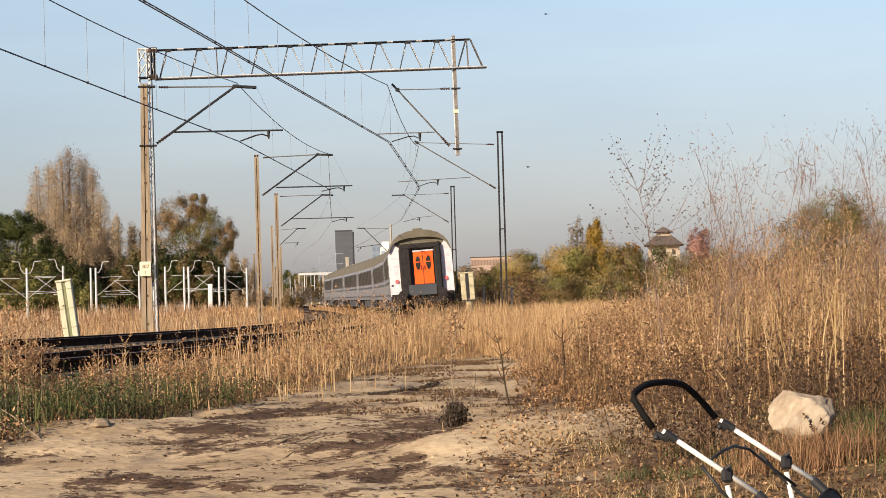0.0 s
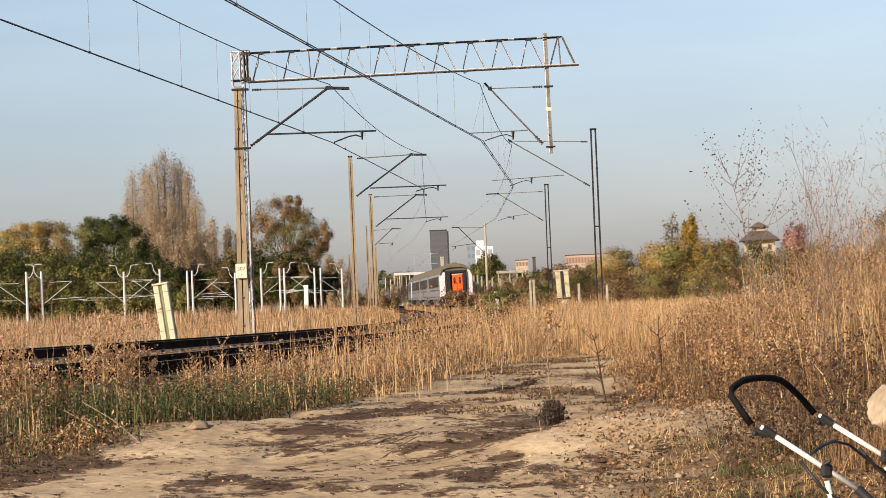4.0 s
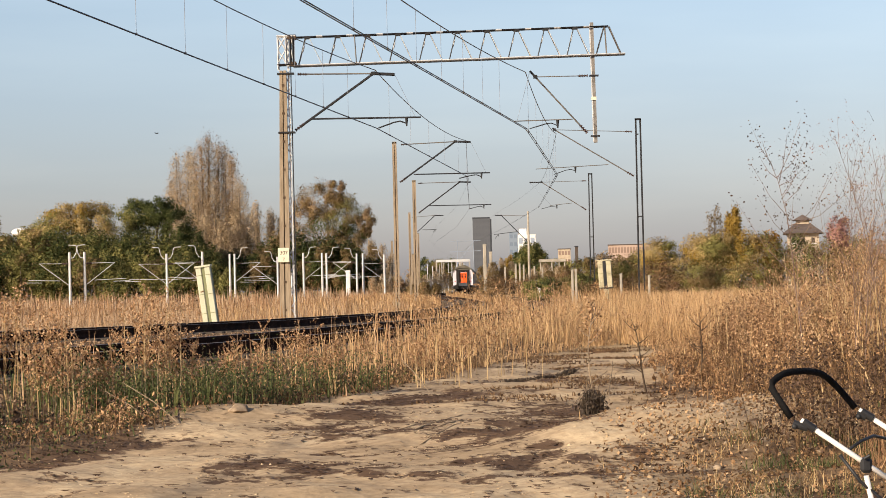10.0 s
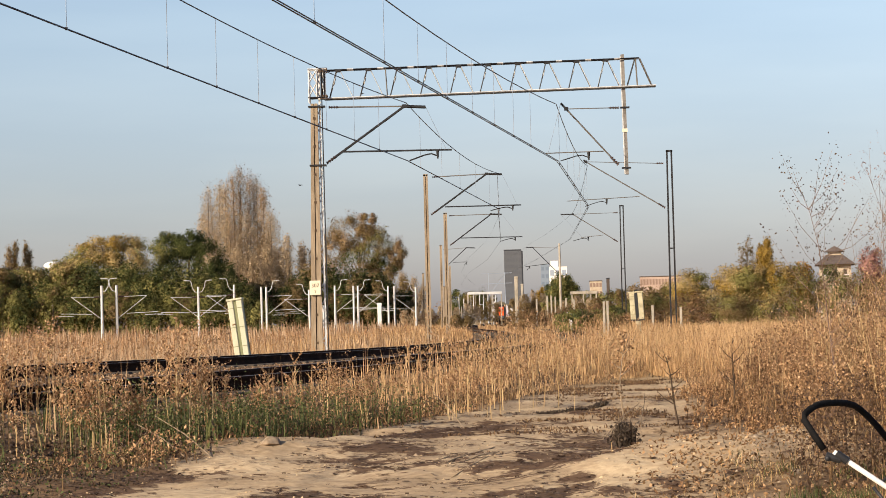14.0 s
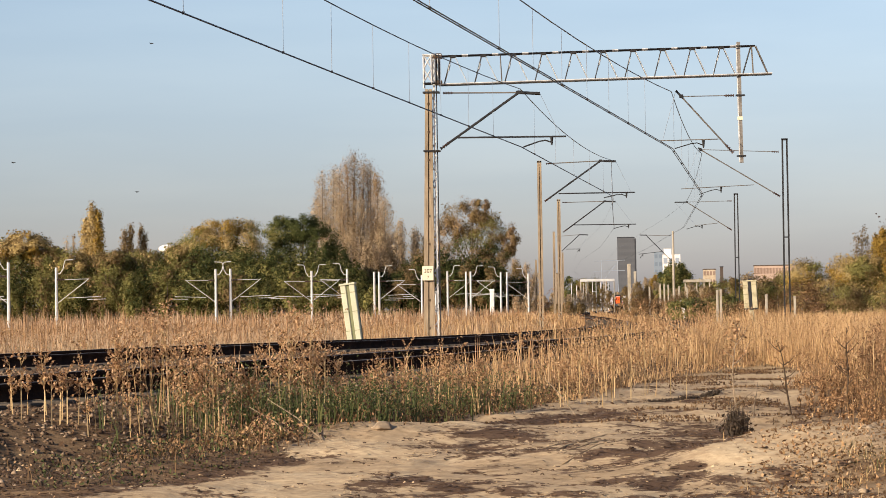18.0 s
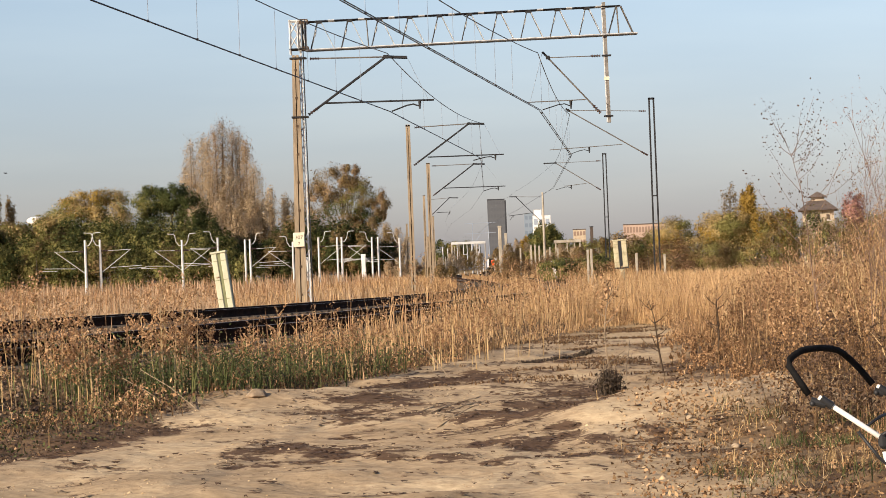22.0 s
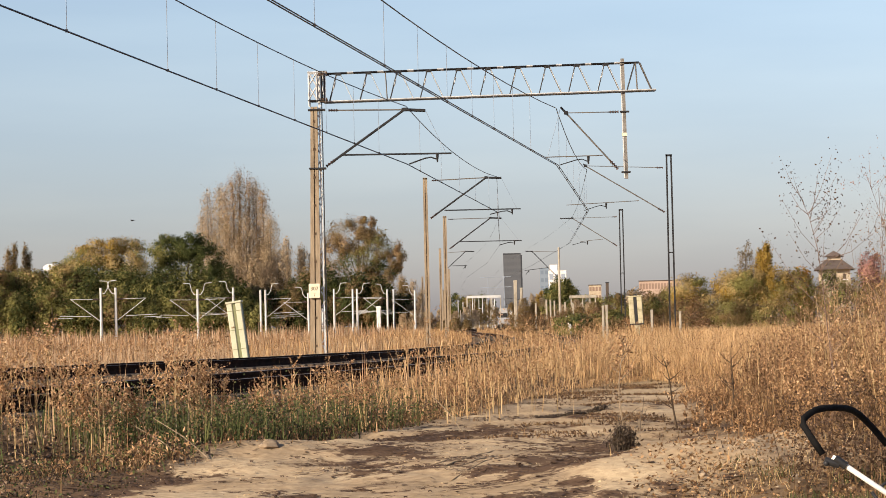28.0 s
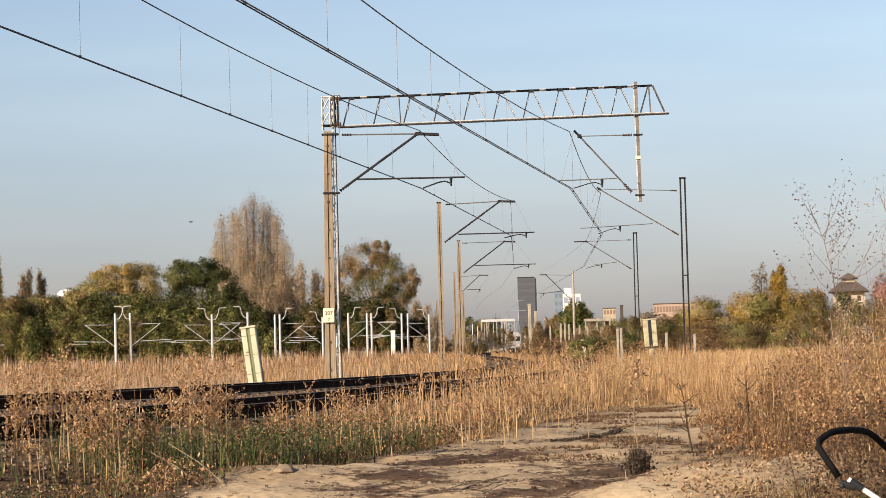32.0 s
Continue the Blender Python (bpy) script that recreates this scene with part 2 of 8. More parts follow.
    g_green=leafy("dull_green_weed", [(0.034, 0.044, 0.015), (0.080, 0.095, 0.030), (0.16, 0.165, 0.058)]),
    g_stalk=leafy("brown_dry_stalk", [(0.14, 0.073, 0.036), (0.29, 0.16, 0.08), (0.46, 0.285, 0.155)]),
    g_char=leafy("dark_stem_and_low_shade", [(0.03, 0.022, 0.016), (0.06, 0.043, 0.03), (0.10, 0.07, 0.045)]),
    g_amber=leafy("amber_dry_leaf", [(0.10, 0.052, 0.026), (0.31, 0.175, 0.085), (0.50, 0.32, 0.175), (0.66, 0.47, 0.29)]),
    g_curl=leafy("curled_brown_leaf", [(0.065, 0.034, 0.017), (0.23, 0.125, 0.060), (0.44, 0.265, 0.132), (0.60, 0.405, 0.23)]),
    g_dark=leafy("dark_litter_and_weed_shade", [(0.06, 0.035, 0.022), (0.11, 0.065, 0.04), (0.17, 0.105, 0.06)]),
)


# ---- building helpers ----
def empty(name, m=None):
    ob = new(name)
    if m is not None:
        ob.matrix_basis = m
    return ob


def smooth(me, on=True):
    me.polygons.foreach_set("use_smooth", [on] * len(me.polygons))


def part(name, bm, material, parent=None, label="", round_off=False):
    me = bpy.data.meshes.new(name)
    bm.to_mesh(me)
    bm.free()
    me.materials.append(M[material])
    if round_off:
        smooth(me)
    ob = new(name, me)
    if parent is not None:
        ob.parent = parent
    return tagged(ob, label)


def arrays(name, verts, faces, material, parent=None, label=""):
    """A mesh from numpy arrays of corners and of quads or triangles."""
    me = bpy.data.meshes.new(name)
    verts, faces = np.asarray(verts, np.float32), np.asarray(faces, np.int32)
    k = faces.shape[1]
    me.vertices.add(len(verts))
    me.vertices.foreach_set("co", verts.ravel())
    me.loops.add(faces.size)
    me.loops.foreach_set("vertex_index", faces.ravel())
    me.polygons.add(len(faces))
    me.polygons.foreach_set("loop_start", np.arange(0, faces.size, k, dtype=np.int32))
    me.update(calc_edges=True)
    me.materials.append(M[material])
    ob = new(name, me)
    if parent is not None:
        ob.parent = parent
    return tagged(ob, label)


def box(bm, x0, y0, z0, x1, y1, z1, bevel=0.0):
    m = Matrix.Translation(((x0 + x1) / 2, (y0 + y1) / 2, (z0 + z1) / 2)) @ Matrix.Diagonal((abs(x1 - x0), abs(y1 - y0), abs(z1 - z0), 1))
    vs = bmesh.ops.create_cube(bm, size=1, matrix=m)["verts"]
    if bevel:
        es = list({e for v in vs for e in v.link_edges})
        bmesh.ops.bevel(bm, geom=es, offset=bevel, segments=1, affect="EDGES")
    return bm


def bar(bm, a, b, r, n=6, r2=None):
    """A round bar from a to b."""
    a, b = Vector(a), Vector(b)
    d = b - a
    m = Matrix.Translation((a + b) / 2) @ d.to_track_quat("Z", "Y").to_matrix().to_4x4()
    bmesh.ops.create_cone(bm, cap_ends=True, segments=n, radius1=r, radius2=r if r2 is None else r2, depth=d.length, matrix=m)
    return bm


def flat(bm, a, b, w, h):
    """A rectangular bar from a to b, w wide across and h high."""
    a, b = Vector(a), Vector(b)
    d = b - a
    m = Matrix.Translation((a + b) / 2) @ d.to_track_quat("X", "Z").to_matrix().to_4x4() @ Matrix.Diagonal((d.length, w, h, 1))
    bmesh.ops.create_cube(bm, size=1, matrix=m)
    return bm


def sweep(bm, pts, r, n=6, caps=True):
    """A tube along a line of points."""
    pts = [Vector(p) for p in pts]
    rings = []
    for i, p in enumerate(pts):
        d = (pts[min(i + 1, len(pts) - 1)] - pts[max(i - 1, 0)]).normalized()
        side = d.cross(Vector((0.13, 0.21, 0.97)))
        side = side.normalized() if side.length > 1e-4 else Vector((1, 0, 0))
        up = side.cross(d)
        rr = r[i] if isinstance(r, (list, tuple)) else r
        rings.append([bm.verts.new(p + side * (rr * math.cos(k * 2 * math.pi / n)) + up * (rr * math.sin(k * 2 * math.pi / n))) for k in range(n)])
    for a, b in zip(rings, rings[1:]):
        for k in range(n):
            bm.faces.new((a[k], a[(k + 1) % n], b[(k + 1) % n], b[k]))
    if caps:
        bm.faces.new(rings[0][::-1])
        bm.faces.new(rings[-1])
    return bm


def B():
    return bmesh.new()


# ---- plan: the tracks ----


def rail_z(y):
    """The height of the rails' tops; the line falls a little on its way out."""
    return np.interp(y, [45, 112], [0.90, 0.60])


# centre line of the track that the train leaves by: y, x
LINE = [(-60, -62.0), (-20, -26.5), (0, -14.6), (14, -8.4), (22, -5.75), (30, -3.35), (40, -1.0), (55, 1.35), (76, 3.4), (109, 5.85), (150, 6.95), (190, 6.75), (235, 5.9), (278, 5.2), (310, 4.6), (352, 5.3), (400, 6.6), (450, 7.9), (520, 9.8), (600, 12.0), (690, 15.2), (810, 18.7), (1000, 23.5), (1400, 33.0)]


def spline(pts, step=1.0):
    pts = [np.array(p, float) for p in pts]
    out = []
    for i in range(len(pts) - 1):
        p1, p2 = pts[i], pts[i + 1]
        p0 = pts[i - 1] if i else 2 * p1 - p2
        p3 = pts[i + 2] if i + 2 < len(pts) else 2 * p2 - p1
        h = p2[0] - p1[0]
        m1 = (p2[1] - p0[1]) / (p2[0] - p0[0])
        m2 = (p3[1] - p1[1]) / (p3[0] - p1[0])
        for k in range(max(1, int(h / step))):
            s = k / max(1, int(h / step))
            out.append((p1[0] + s * h, (2 * s ** 3 - 3 * s ** 2 + 1) * p1[1] + (s ** 3 - 2 * s ** 2 + s) * h * m1 + (-2 * s ** 3 + 3 * s ** 2) * p2[1] + (s ** 3 - s ** 2) * h * m2))
    out.append(tuple(pts[-1]))
    return np.array(out)


_d = spline(LINE)
_k = np.ones(13) / 13
_x = np.convolve(np.pad(_d[:, 1], 6, mode="edge"), _k, mode="valid")
TRACK = np.stack([_x, _d[:, 0]], 1)
TRACK[:8, 0], TRACK[-8:, 0] = _d[:8, 1], _d[-8:, 1]
_t = np.gradient(TRACK, axis=0)
_t /= np.linalg.norm(_t, axis=1)[:, None]
SIDE = np.stack([_t[:, 1], -_t[:, 0]], 1)          # to the right of the way out
ARC = np.concatenate([[0], np.cumsum(np.linalg.norm(np.diff(TRACK, axis=0), axis=1))])
GAUGE = 0.75                                          # half between rail centres


def apart(y):
    """From the outward track to the farther one, which draws away towards the viewer's side."""
    return np.interp(y, [-60, 30, 42, 58, 75, 250, 340], [7.0, 7.0, 6.6, 5.2, 4.4, 4.2, 3.3])


def beside(far, d=0.0):
    """The outward track's centre line, or the farther one's, moved d across."""
    return TRACK + SIDE * (d - (apart(TRACK[:, 1])[:, None] if far else 0.0))


def at_y(far, d, y):
    line = beside(far, d)
    return float(np.interp(y, line[:, 1], line[:, 0]))


def off_track(x, y):
    """How far a place lies to the right of the outward track, across it."""
    xi = np.interp(y, TRACK[:, 1], TRACK[:, 0])
    c = np.interp(y, TRACK[:, 1], SIDE[:, 0])
    return (x - xi) * c


def wave(x, y, s, seed=0.0):
    return (np.sin(x * s * 1.3 + 1.7 + seed) * np.cos(y * s * 1.1 + 0.6 * seed) + 0.6 * np.sin((x + y) * s * 2.3 + seed * 2) + 0.4 * np.cos((x * 1.7 - y) * s * 3.1 + seed)) / 2.0


def lattice(i, j, seed):
    h = np.sin(i * 127.1 + j * 311.7 + seed * 74.7) * 43758.5453
    return h - np.floor(h)


def rough(x, y, s, seed=0, octaves=3):
    """Even noise from -1 to 1 in plan, s: metres across a lump."""
    out, amp, tot = 0.0, 1.0, 0.0
    for k in range(octaves):
        u, v = x / s * 2 ** k + 17.3 * k, y / s * 2 ** k - 9.1 * k
        i, j = np.floor(u), np.floor(v)
        a, b = u - i, v - j
        a, b = a * a * (3 - 2 * a), b * b * (3 - 2 * b)
        n = (lattice(i, j, seed) * (1 - a) + lattice(i + 1, j, seed) * a) * (1 - b) + (lattice(i, j + 1, seed) * (1 - a) + lattice(i + 1, j + 1, seed) * a) * b
        out, tot, amp = out + amp * (2 * n - 1), tot + amp, amp * 0.5
    return out / tot


def ground_z(x, y):
    x, y = np.asarray(x, float), np.asarray(y, float)
    r = np.hypot(x, y)
    g = np.interp(r, [0, 9, 15, 20, 30, 45, 80, 200, 2000], [0.0, 0.14, 0.33, 0.40, 0.45, 0.48, 0.48, 0.40, 0.0])
    # higher rough ground to the right of the bare path
    right = np.clip((x - (0.9 + 0.055 * y)) / 2.5, 0, 1)
    g = g + right * np.interp(r, [0, 10, 14, 22, 34, 60, 90], [0, 0.0, 0.22, 0.36, 0.22, 0.0, 0]) * (1 + 0.2 * wave(x, y, 0.5))
    # sand heap, lip of the bank, ruts
    for cx, cy, h, w in ((1.75, 17.6, 0.20, 0.75), (2.6, 18.2, 0.12, 0.9), (-1.75, 21.3, 0.12, 0.5), (-0.9, 21.8, 0.07, 1.0), (0.55, 19.2, 0.05, 0.8)):
        g = g + h * np.exp(-((x - cx) ** 2 + (y - cy) ** 2) / (2 * w * w))
    near = np.clip(1 - r / 70, 0, 1)
    g = g + near * (0.020 * wave(x, y, 2.1, 1) + 0.03 * wave(x, y, 0.7, 3))
    # trodden humps, crumbs and the broken crust of the sand
    close = np.clip((40 - r) / 12, 0, 1) * np.clip(r / 9, 0.3, 1)
    g = g + close * (0.036 * rough(x, y, 0.8, 3, 2) + 0.030 * rough(x, y, 0.33, 5, 3))
    lump = np.exp(-((x - 2.0) / 0.9) ** 2 - ((y - 17.4) / 1.3) ** 2)
    g = g + lump * (0.055 * np.abs(rough(x, y, 0.45, 8, 3)) - 0.01)
    # bed of the two tracks
    o = off_track(x, y)
    bed = rail_z(y) - 0.19
    edge = np.clip((np.maximum(o - 1.75, -(o + apart(y)) - 1.75)) / 1.1, 0, 1)
    return g * edge + bed * (1 - edge)


# ---- ground ----
def grid(xs, ys):
    gx, gy = np.meshgrid(xs, ys)
    k = len(xs)
    i = (np.arange(len(ys) - 1)[:, None] * k + np.arange(k - 1)[None, :]).ravel()
    return gx, gy, np.stack([i, i + 1, i + k + 1, i + k], 1)


def sand_share(x, y):
    """1 on the bare sandy path, 0 under growth."""
    py = [0, 8, 12, 15.7, 20, 25, 29.6, 37, 42]
    mid = np.interp(y, py, [-1.5, -1.4, -1.05, -0.8, 0.0, 0.72, 1.35, 2.5, 3.2])
    half = np.interp(y, py, [4.0, 3.4, 2.8, 2.55, 2.3, 1.7, 1.3, 0.9, 0.1])
    d = np.abs(x - mid) / np.maximum(half, 0.05)
    s = np.clip((1.15 - d) / 0.3, 0, 1)
    heap = np.exp(-((x - 1.85) ** 2 + (y - 17.6) ** 2) / 1.1)
    ragged = 0.42 * wave(x, y, 1.6, 4) + 0.25 * wave(x, y, 4.1, 9)
    return np.clip(np.maximum(s + ragged * (s > 0.02) * (s < 0.999), heap * 1.1), 0, 1) * (y < 43)


STREWN = [(-2.75, 19.2, 0.62, 1.5, 1.15), (-3.1, 20.4, 0.5, 0.8, 0.8), (-3.2, 17.0, 0.7, 1.4, 0.85), (-0.1, 24.3, 0.85, 1.5, 1.15), (-0.6, 20.6, 0.42, 1.2, 0.95), (-0.55, 18.8, 0.3, 0.5, 0.7), (0.42, 18.0, 0.5, 0.9, 0.9), (1.0, 21.7, 0.42, 1.5, 1.0), (0.85, 18.2, 0.38, 1.0, 0.75), (-0.95, 16.5, 0.45, 0.35, 0.8), (-1.25, 15.5, 0.5, 0.25, 0.6), (0.5, 16.4, 0.5, 0.5, 0.85), (1.3, 16.2, 0.5, 0.5, 0.6), (2.3, 25.0, 0.5, 1.5, 0.6), (1.4, 28.0, 0.6, 1.0, 0.5), (0.8, 15.3, 0.6, 0.4, 0.8), (-0.3, 16.0, 0.6, 0.4, 0.7), (0.3, 19.5, 0.4, 0.5, 0.6)]


def strewn_share(x, y):
    """Where dead leaves and turf crumbs lie on the sand."""
    g = 0.22 * patch_of(x, y) + 0.28 * np.clip((x - 0.075 * y) / 0.6, 0, 1) + 0.5 * np.clip((-x - 0.16 * y) / 0.6, 0, 1)
    for cx, cy, sx, sy, k in STREWN:
        g = g + k * np.exp(-((x - cx) / sx) ** 2 - ((y - cy) / sy) ** 2)
    heap = np.exp(-((x - 1.85) / 0.55) ** 2 - ((y - 17.7) / 1.0) ** 2)
    return np.clip(g * 0.85 - 0.75 * heap + 0.08 * wave(x, y, 3.3, 6) + 0.75 * rough(x, y * 0.8, 0.26, 12, 3) - 0.05, 0, 1)


def patch_of(x, y):
    return np.clip((wave(x, y, 1.7, 5) + 0.1) / 0.6, 0, 1)


def ground_material():
    m = mat("sandy_ground", [(0.25, 0.178, 0.106), (0.405, 0.297, 0.183), (0.575, 0.447, 0.285)], 0.95, 0, 1.1, 0.9, 14)
    n, l = m.node_tree.nodes, m.node_tree.links
    b = n["Principled BSDF"]
    ramp = [k for k in n if k.type == "VALTORGB"][0]
    at = n.new("ShaderNodeAttribute")
    at.attribute_name = "bare"
    co = n.new("ShaderNodeTexCoord")
    soil, blot, grit = (n.new("ShaderNodeTexNoise") for _ in range(3))
    for t, s in ((soil, 5.0), (blot, 13.0), (grit, 38.0)):
        t.inputs["Scale"].default_value, t.inputs["Detail"].default_value, t.inputs["Roughness"].default_value = s, 6, 0.65
    mp = n.new("ShaderNodeMapping")
    mp.inputs["Scale"].default_value = (1.0, 0.9, 1)
    l.new(co.outputs["Object"], mp.inputs["Vector"])
    l.new(mp.outputs["Vector"], blot.inputs["Vector"])
    long = n.new("ShaderNodeMapping")
    long.inputs["Scale"].default_value = (0.9, 1.0, 1)
    l.new(co.outputs["Object"], long.inputs["Vector"])
    for t in (soil, grit):
        l.new(long.outputs["Vector"], t.inputs["Vector"])
    earth = n.new("ShaderNodeValToRGB")
    earth.color_ramp.elements[0].position, earth.color_ramp.elements[0].color = 0.35, (0.075, 0.045, 0.027, 1)
    earth.color_ramp.elements[1].position, earth.color_ramp.elements[1].color = 0.68, (0.25, 0.165, 0.09, 1)
    l.new(soil.outputs["Fac"], earth.inputs["Fac"])
    litter = n.new("ShaderNodeValToRGB")
    litter.color_ramp.elements[0].position, litter.color_ramp.elements[1].position = 0.68, 0.76
    strewn = n.new("ShaderNodeAttribute")
    strewn.attribute_name = "strewn"
    add, sc = n.new("ShaderNodeMath"), n.new("ShaderNodeMath")
    add.operation = sc.operation = "MULTIPLY_ADD"
    add.inputs[1].default_value, sc.inputs[1].default_value = 0.30, 0.62
    l.new(strewn.outputs["Fac"], add.inputs[0])
    l.new(sc.outputs[0], add.inputs[2])
    l.new(soil.outputs["Fac"], sc.inputs[0])
    fine = n.new("ShaderNodeMath")
    fine.operation = "MULTIPLY"
    fine.inputs[1].default_value = 0.52
    l.new(blot.outputs["Fac"], fine.inputs[0])
    l.new(fine.outputs[0], sc.inputs[2])
    l.new(add.outputs[0], litter.inputs["Fac"])
    dirt = n.new("ShaderNodeMix")
    dirt.data_type = "RGBA"
    dirt.inputs["B"].default_value = (0.088, 0.050, 0.032, 1)
    f = n.new("ShaderNodeMath")
    f.operation = "MULTIPLY"
    f.inputs[1].default_value = 0.9
    l.new(litter.outputs["Color"], f.inputs[0])
    l.new(f.outputs[0], dirt.inputs["Factor"])
    l.new(ramp.outputs["Color"], dirt.inputs["A"])
    mx = n.new("ShaderNodeMix")
    mx.data_type = "RGBA"
    l.new(at.outputs["Fac"], mx.inputs["Factor"])
    l.new(earth.outputs["Color"], mx.inputs["A"])
    l.new(dirt.outputs["Result"], mx.inputs["B"])
    far = n.new("ShaderNodeAttribute")
    far.attribute_name = "meadow"
    hay = n.new("ShaderNodeValToRGB")
    hay.color_ramp.elements[0].position, hay.color_ramp.elements[0].color = 0.35, (0.27, 0.18, 0.085, 1)
    hay.color_ramp.elements[1].position, hay.color_ramp.elements[1].color = 0.68, (0.46, 0.33, 0.17, 1)
    l.new(soil.outputs["Fac"], hay.inputs["Fac"])
    field = n.new("ShaderNodeMix")
    field.data_type = "RGBA"
    l.new(far.outputs["Fac"], field.inputs["Factor"])
    l.new(mx.outputs["Result"], field.inputs["A"])
    l.new(hay.outputs["Color"], field.inputs["B"])
    l.new(field.outputs["Result"], b.inputs["Base Color"])
    bump = n.new("ShaderNodeBump")
    bump.inputs["Strength"].default_value, bump.inputs["Distance"].default_value = 0.32, 0.08
    l.new(soil.outputs["Fac"], bump.inputs["Height"])
    l.new(bump.outputs["Normal"], b.inputs["Normal"])
    return m


M["ground"] = ground_material()


def build_ground():
    xs = np.concatenate([np.linspace(-2500, -60, 16)[:-1], np.linspace(-60, -7, 34)[:-1], np.linspace(-7, 6, 250)[:-1], np.linspace(6, 60, 34)[:-1], np.linspace(60, 2500, 16)])
    ys = np.concatenate([np.linspace(-600, -10, 8)[:-1], np.linspace(-10, 11, 20)[:-1], np.linspace(11, 30, 240)[:-1], np.linspace(30, 90, 80)[:-1], np.linspace(90, 420, 60)[:-1], np.linspace(420, 3500, 20)])
    gx, gy, f = grid(xs, ys)
    gz = ground_z(gx, gy)
    ob = arrays("ground", np.stack([gx, gy, gz], -1).reshape(-1, 3), f, "ground")
    smooth(ob.data)
    a = ob.data.attributes.new("bare", "FLOAT", "POINT")
    a.data.foreach_set("value", sand_share(gx, gy).ravel().astype(np.float32))
    a = ob.data.attributes.new("strewn", "FLOAT", "POINT")
    a.data.foreach_set("value", strewn_share(gx, gy).ravel().astype(np.float32))
    o = off_track(gx, gy)
    m = ((o > 3.2) | (o < -apart(gy) - 2.4)) * np.clip((np.hypot(gx, gy) - 34) / 12, 0, 1)
    a = ob.data.attributes.new("meadow", "FLOAT", "POINT")
    a.data.foreach_set("value", m.ravel().astype(np.float32))
    tagged(ob, "sandy earth with a bare path, dry litter and rough grown banks", "ground", "", "structure")


build_ground()


def ribbon(line, profile, closed=True):
    """A profile of (across, up) drawn along a line in plan."""
    line = np.asarray(line)
    t = np.gradient(line, axis=0)
    t /= np.linalg.norm(t, axis=1)[:, None]
    s = np.stack([t[:, 1], -t[:, 0]], 1)
    k, n = len(profile), len(line)
    v = np.zeros((n, k, 3))
    for j, (a, u) in enumerate(profile):
        v[:, j, :2] = line + s * a
        v[:, j, 2] = rail_z(line[:, 1]) + u
    i = np.arange(n - 1)[:, None] * k
    m = k if closed else k - 1
    j = np.arange(m)[None, :]
    f = np.stack([i + j, i + (j + 1) % k, i + k + (j + 1) % k, i + k + j], -1).reshape(-1, 4)
    return v.reshape(-1, 3), f


RAIL = [(-0.07, -0.155), (0.07, -0.155), (0.07, -0.142), (0.012, -0.125), (0.010, -0.05), (0.035, -0.035), (0.036, -0.004), (-0.036, -0.004), (-0.035, -0.035), (-0.010, -0.05), (-0.012, -0.125), (-0.07, -0.142)]
HEAD = [(-0.030, -0.005), (0.030, -0.005), (0.030, 0.0), (-0.030, 0.0)]


def build_tracks():
    for label, other in (("rusty rails on sleepers that the departing train runs on", False), ("rusty rails on sleepers of the second, farther track", True)):
        track = empty("railway_track")
        tagged(track, label, "railway track", "railway tracks", "structure")
        for s in (-GAUGE, GAUGE):
            line = beside(other, s)
            line = line[(line[:, 1] > -55) & (line[:, 1] < 900)]
            line = np.concatenate([line[line[:, 1] < 120], line[line[:, 1] >= 120][::4]])
            v, f = ribbon(line, RAIL)
            arrays("rail", v, f, "rust", track, "dark rusted rail")
            v, f = ribbon(line, HEAD)
            arrays("rail_head", v, f, "railhead", track, "polished running surface")
        # sleepers: singly where one passes near, joined farther off
        bm = B()
        box(bm, -1.28, -0.13, -0.10, 1.28, 0.13, 0.0, 0.015)
        sl = bpy.data.meshes.new("sleeper")
        bm.to_mesh(sl)
        bm.free()
        sl.materials.append(M["sleeper"])
        line = beside(other)
        s0 = float(np.interp(12, TRACK[:, 1], ARC))
        far_v, far_f = [], []
        base = np.array([v.co[:] for v in sl.vertices])
        quads = [p.vertices[:] for p in sl.polygons]
        for i in range(520):
            s = s0 + i * 0.62
            x, y = np.interp(s, ARC, line[:, 0]), np.interp(s, ARC, line[:, 1])
            tx, ty = np.interp(s, ARC, _t[:, 0]), np.interp(s, ARC, _t[:, 1])
            a = math.atan2(-tx, ty)
            if i < 100:
                ob = new("sleeper", sl)
                ob.parent = track
                ob.matrix_basis = Matrix.Translation((x, y, float(rail_z(y)) - 0.155)) @ Matrix.Rotation(a, 4, "Z")
            else:
                c, q = math.cos(a), math.sin(a)
                o = sum(len(k) for k in far_v)
                p8 = np.array([(-1.28, -0.13, -0.1), (1.28, -0.13, -0.1), (1.28, 0.13, -0.1), (-1.28, 0.13, -0.1), (-1.28, -0.13, 0), (1.28, -0.13, 0), (1.28, 0.13, 0), (-1.28, 0.13, 0)])
                far_v.append(np.stack([x + p8[:, 0] * c - p8[:, 1] * q, y + p8[:, 0] * q + p8[:, 1] * c, rail_z(y) - 0.155 + p8[:, 2]], 1))
                far_f += [(o + a_, o + b_, o + c_, o + d_) for a_, b_, c_, d_ in ((4, 5, 6, 7), (0, 1, 5, 4), (1, 2, 6, 5), (2, 3, 7, 6), (3, 0, 4, 7))]
        tagged(arrays("sleepers", np.concatenate(far_v), far_f, "sleeper", track), kind="stuff")


build_tracks()


# ---- overhead line: gantry, masts, cantilevers, wires ----
CONTACT = 6.20


